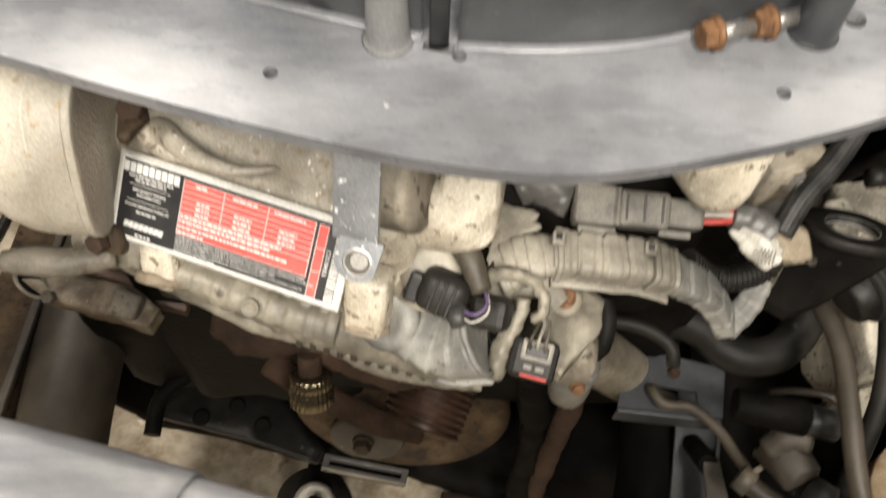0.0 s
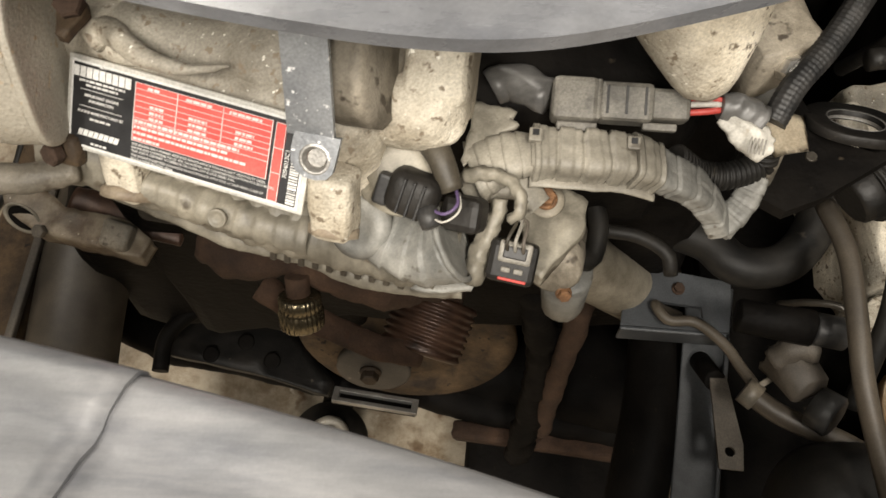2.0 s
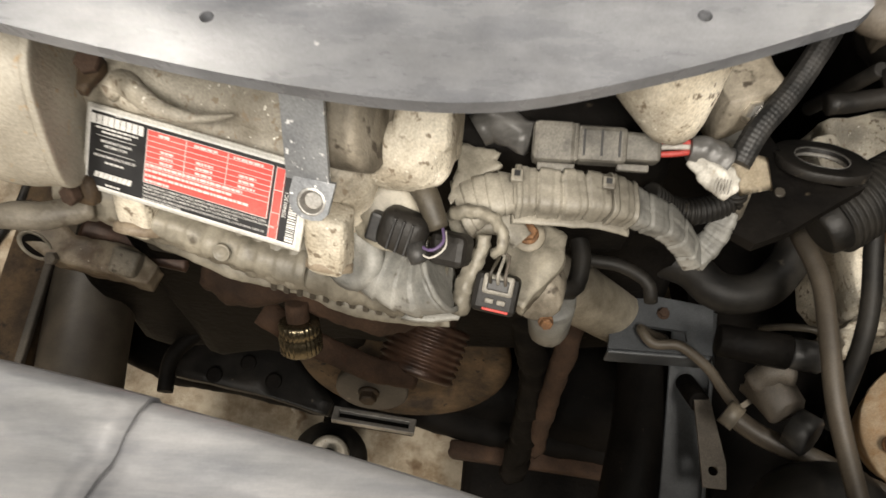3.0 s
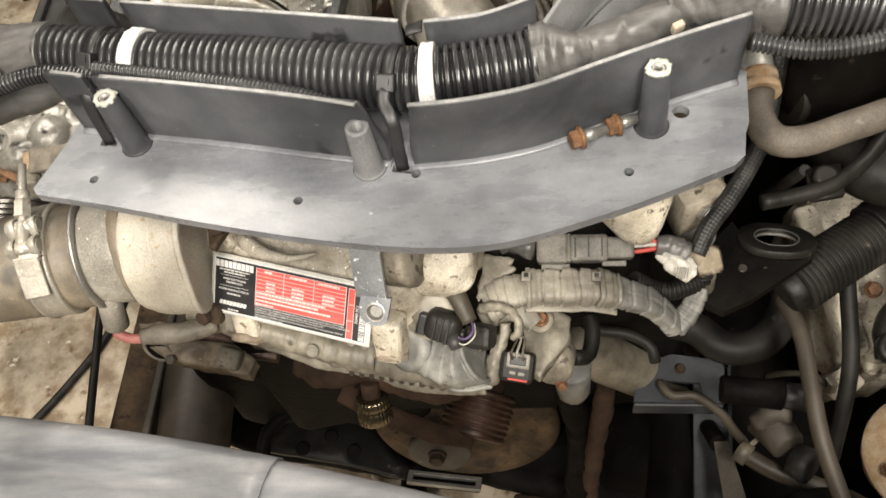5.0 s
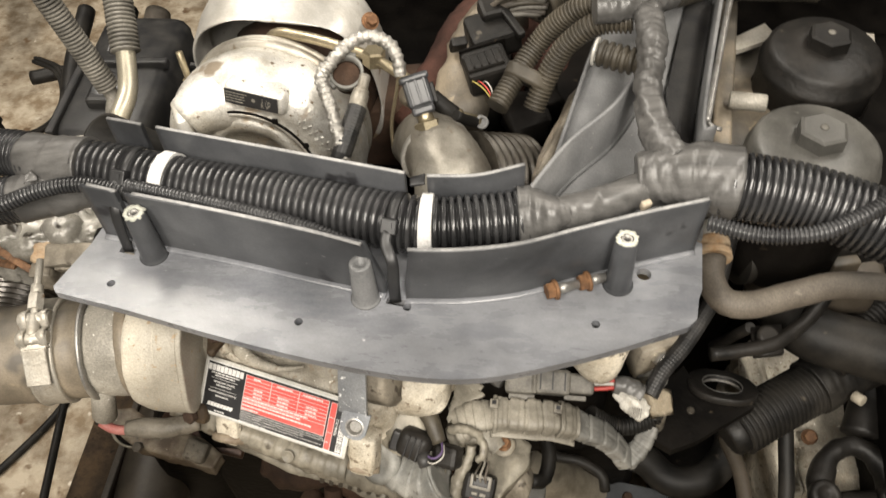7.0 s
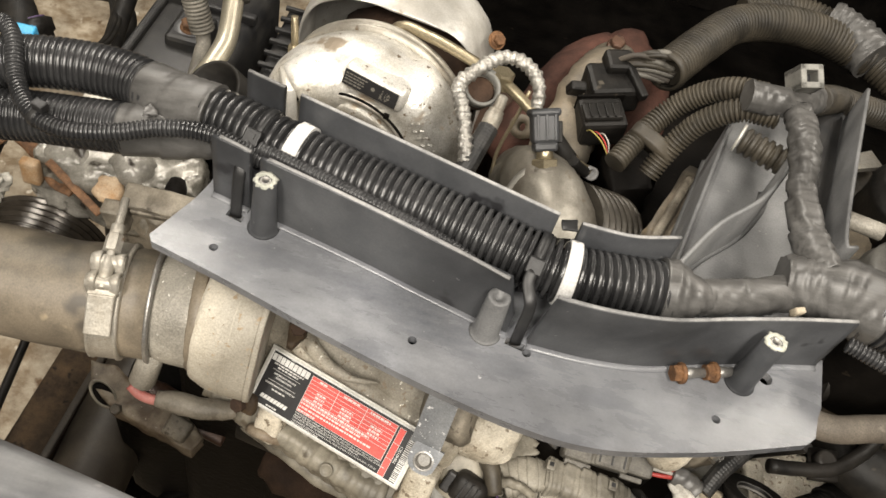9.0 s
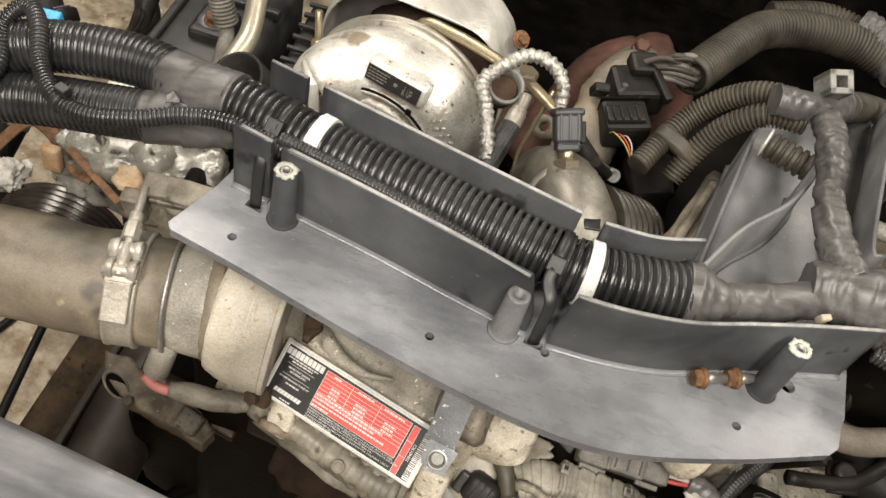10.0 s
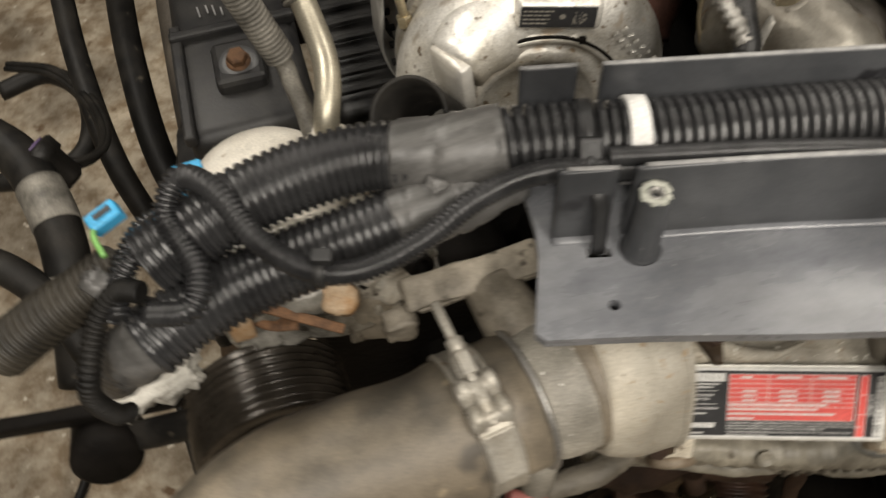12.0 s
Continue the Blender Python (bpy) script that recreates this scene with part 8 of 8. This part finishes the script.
    part("ring", lathe([(0, 0.03), (0.003, 0.036), (0.012, 0.037), (0.014, 0.034), (0.018, 0.034), (0.02, 0.036), (0.028, 0.035), (0.03, 0.028)], (-0.178, 0.41, 0.245), (0.1, -0.2, 0.95), 36), clamp_steel, q, "dull steel ring")
    part("stalk", rod((-0.176, 0.405, 0.255), (-0.172, 0.395, 0.3), 0.015), dark_iron, q)
    j = thing("drop_link", (0.15, 0.4, 0.7), "brown rusty rod and dark levers beside the damper", "linkage")
    part("rod", rough_up(sweep([(0.215, 0.47, 0.86), (0.2, 0.43, 0.76), (0.185, 0.39, 0.62), (0.18, 0.37, 0.5)], 0.015, 0.01, 16), 0.004, 50), rust, j)
    part("lever", rough_up(sweep([(0.13, 0.49, 0.86), (0.15, 0.45, 0.78), (0.165, 0.42, 0.68), (0.16, 0.38, 0.54), (0.15, 0.35, 0.42)], 0.02, 0.008, 18), 0.007, 36), dark_iron, j)
    part("white_boot", rough_up(rod((0.147, 0.345, 1.12), (0.15, 0.34, 1.06), 0.022, 0.018), 0.002, 50), dirty_grey, j, "dusty grey boot")
    # added dark masses that cover the bright floor in place of its shade
    z = thing("depth_shade_masses", (0.2, 0.45, 0.2), "dark filler masses shaped as axle and beams for the shaded depth", "axle")
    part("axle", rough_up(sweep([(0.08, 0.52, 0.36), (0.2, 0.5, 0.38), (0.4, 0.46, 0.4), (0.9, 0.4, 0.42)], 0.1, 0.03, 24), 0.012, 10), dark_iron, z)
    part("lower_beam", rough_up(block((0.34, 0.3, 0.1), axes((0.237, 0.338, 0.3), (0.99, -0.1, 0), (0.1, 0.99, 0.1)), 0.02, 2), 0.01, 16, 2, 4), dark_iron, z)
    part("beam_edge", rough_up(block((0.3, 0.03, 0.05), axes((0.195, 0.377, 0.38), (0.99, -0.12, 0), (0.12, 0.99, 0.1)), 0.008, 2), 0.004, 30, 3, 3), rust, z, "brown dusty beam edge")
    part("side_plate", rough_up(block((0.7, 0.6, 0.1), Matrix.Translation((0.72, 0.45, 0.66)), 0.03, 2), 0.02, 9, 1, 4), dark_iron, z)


depth()


def bay_clutter():
    """Links, hoses and castings between the engine and the frame on the filter side."""
    a = thing("linkage", (0.37, 0.44, 1.29), "dark greasy link rods under the brown hose", "linkage")
    part("rod", rough_up(sweep([(0.325, 0.418, 1.3), (0.36, 0.424, 1.3), (0.394, 0.434, 1.3), (0.436, 0.468, 1.3), (0.47, 0.51, 1.31)], 0.0075, 0.006, 12), 0.001, 60), greasy_black, a)
    part("plate", rough_up(slab([(0.372, 0.456), (0.404, 0.458), (0.4, 0.424), (0.37, 0.42)], 0.006, 1.296), 0.0008, 60), greasy_black, a)
    part("rod_end", lathe([(-0.006, 0.011), (0.006, 0.011), (0.007, 0.008)], (0.385, 0.44, 1.3), (0.1, -0.2, 0.95), 20), greasy_black, a)
    part("upright", rod((0.372, 0.454, 1.296), (0.36, 0.49, 1.2), 0.006), greasy_black, a)
    b = thing("filter_bracket", (0.46, 0.53, 1.22), "black bracket box under the filter caps", "bracket")
    part("box", rough_up(block((0.13, 0.07, 0.07), axes((0.46, 0.545, 1.275), (1, 0, 0), (0, 1, 0)), 0.008), 0.003, 40, 2, 3), greasy_brown, b)
    part("tab", rough_up(block((0.03, 0.012, 0.02), axes((0.468, 0.51, 1.33), (1, 0.2, 0), (-0.2, 1, 0)), 0.002), 0.001, 80), rubber_tan, b, "dusty tan tab")
    c = thing("corrugated_hose", (0.53, 0.52, 1.2), "black corrugated hose below the brown hose", "hose")
    part("hose", conduit([(0.49, 0.478, 1.2), (0.512, 0.496, 1.215), (0.54, 0.522, 1.222), (0.575, 0.548, 1.225), (0.66, 0.59, 1.22)], 0.022, 0.003, 0.006, 22), rubber, c)
    part("cuff", rod((0.484, 0.472, 1.197), (0.498, 0.485, 1.206), 0.0235), greasy_black, c)
    d = thing("gear_housing", (0.56, 0.6, 0.8), "dusty tan cast housing low beside the engine", "engine casting")
    part("body", rough_up(lathe([(-0.12, 0.05), (-0.04, 0.056), (0.0, 0.05), (0.02, 0.036), (0.05, 0.033)], (0.575, 0.6, 0.9), (-0.1, 0.1, 1), 28), 0.004, 34), sand_cast, d)
    part("web", rough_up(block((0.03, 0.12, 0.16), axes((0.6, 0.53, 0.8), (1, 0.2, 0), (-0.2, 1, 0)), 0.01), 0.006, 30, 3, 3), sand_cast, d)
    flange_bolt("bolt", (0.545, 0.585, 0.945), (-0.3, -0.4, 0.85), 0.01, rust_bolt, "rusty bolt", parent=d)
    e = thing("pipe_fitting", (0.49, 0.4, 0.87), "pale dusty pipe fitting with a thin bent line", "pipe fitting")
    part("body", rough_up(block((0.04, 0.035, 0.04), axes((0.497, 0.4, 0.895), (0.9, 0.4, 0), (-0.4, 0.9, 0.2)), 0.008), 0.004, 60, 1, 3), sand_cast, e)
    part("nut", hexagon((0.478, 0.392, 0.91), (-0.8, -0.3, 0.5), 0.022, 0.014), clamp_steel, e)
    part("line", sweep([(0.47, 0.388, 0.918), (0.455, 0.4, 0.925), (0.43, 0.41, 0.91), (0.41, 0.42, 0.88)], 0.004, 0.005, 12), dull_iron, e)
    part("stem", rod((0.5, 0.405, 0.88), (0.51, 0.43, 0.78), 0.014), rubber_tan, e)


bay_clutter()


def front_bar():
    t = thing("front_bar", (0.0, 0.05, 1.36), "scuffed grey moulded front crossbar with a folded joint", "crossbar")
    f = Vector((-0.25, -0.968, 0.0))

    def bow(s):
        return Vector((s, 0.15 - 0.262 * s - 0.2 * s * s, -0.041))
    prof = [(0.012, 1.33), (0.002, 1.41), (0.0, 1.428), (0.003, 1.437), (0.01, 1.441), (0.022, 1.4415), (0.03, 1.4385), (0.036, 1.4385), (0.044, 1.443), (0.07, 1.449), (0.12, 1.452), (0.19, 1.446), (0.25, 1.425), (0.28, 1.38), (0.285, 1.3)]
    for name, a, b, lift in (("bar", -0.085, 0.9, 0.0), ("bar_end", -0.9, -0.074, 0.0022)):
        bm = bmesh.new()
        rings = []
        n = max(int(abs(b - a) / 0.02), 2)
        for i in range(n + 1):
            s = a + (b - a) * i / n
            rings.append([bm.verts.new(bow(s + (0.35 * p if lift == 0 and i == 0 else 0) * -0.25 + (-0.25 * p * 0.35 if lift and i == n else 0)) + f * (p - lift * 0.6) + Vector((0, 0, z + lift + 0.0012 * noise.noise(Vector((s * 9, p * 20, 0)))))) for p, z in prof])
        for u, w in zip(rings, rings[1:]):
            for k in range(len(prof)):
                j = (k + 1) % len(prof)
                bm.faces.new((u[k], u[j], w[j], w[k])).smooth = j > 0
        bm.faces.new(rings[0]), bm.faces.new(rings[-1])
        bmesh.ops.recalc_face_normals(bm, faces=bm.faces)
        part(name, bm, bar_plastic, t)


front_bar()
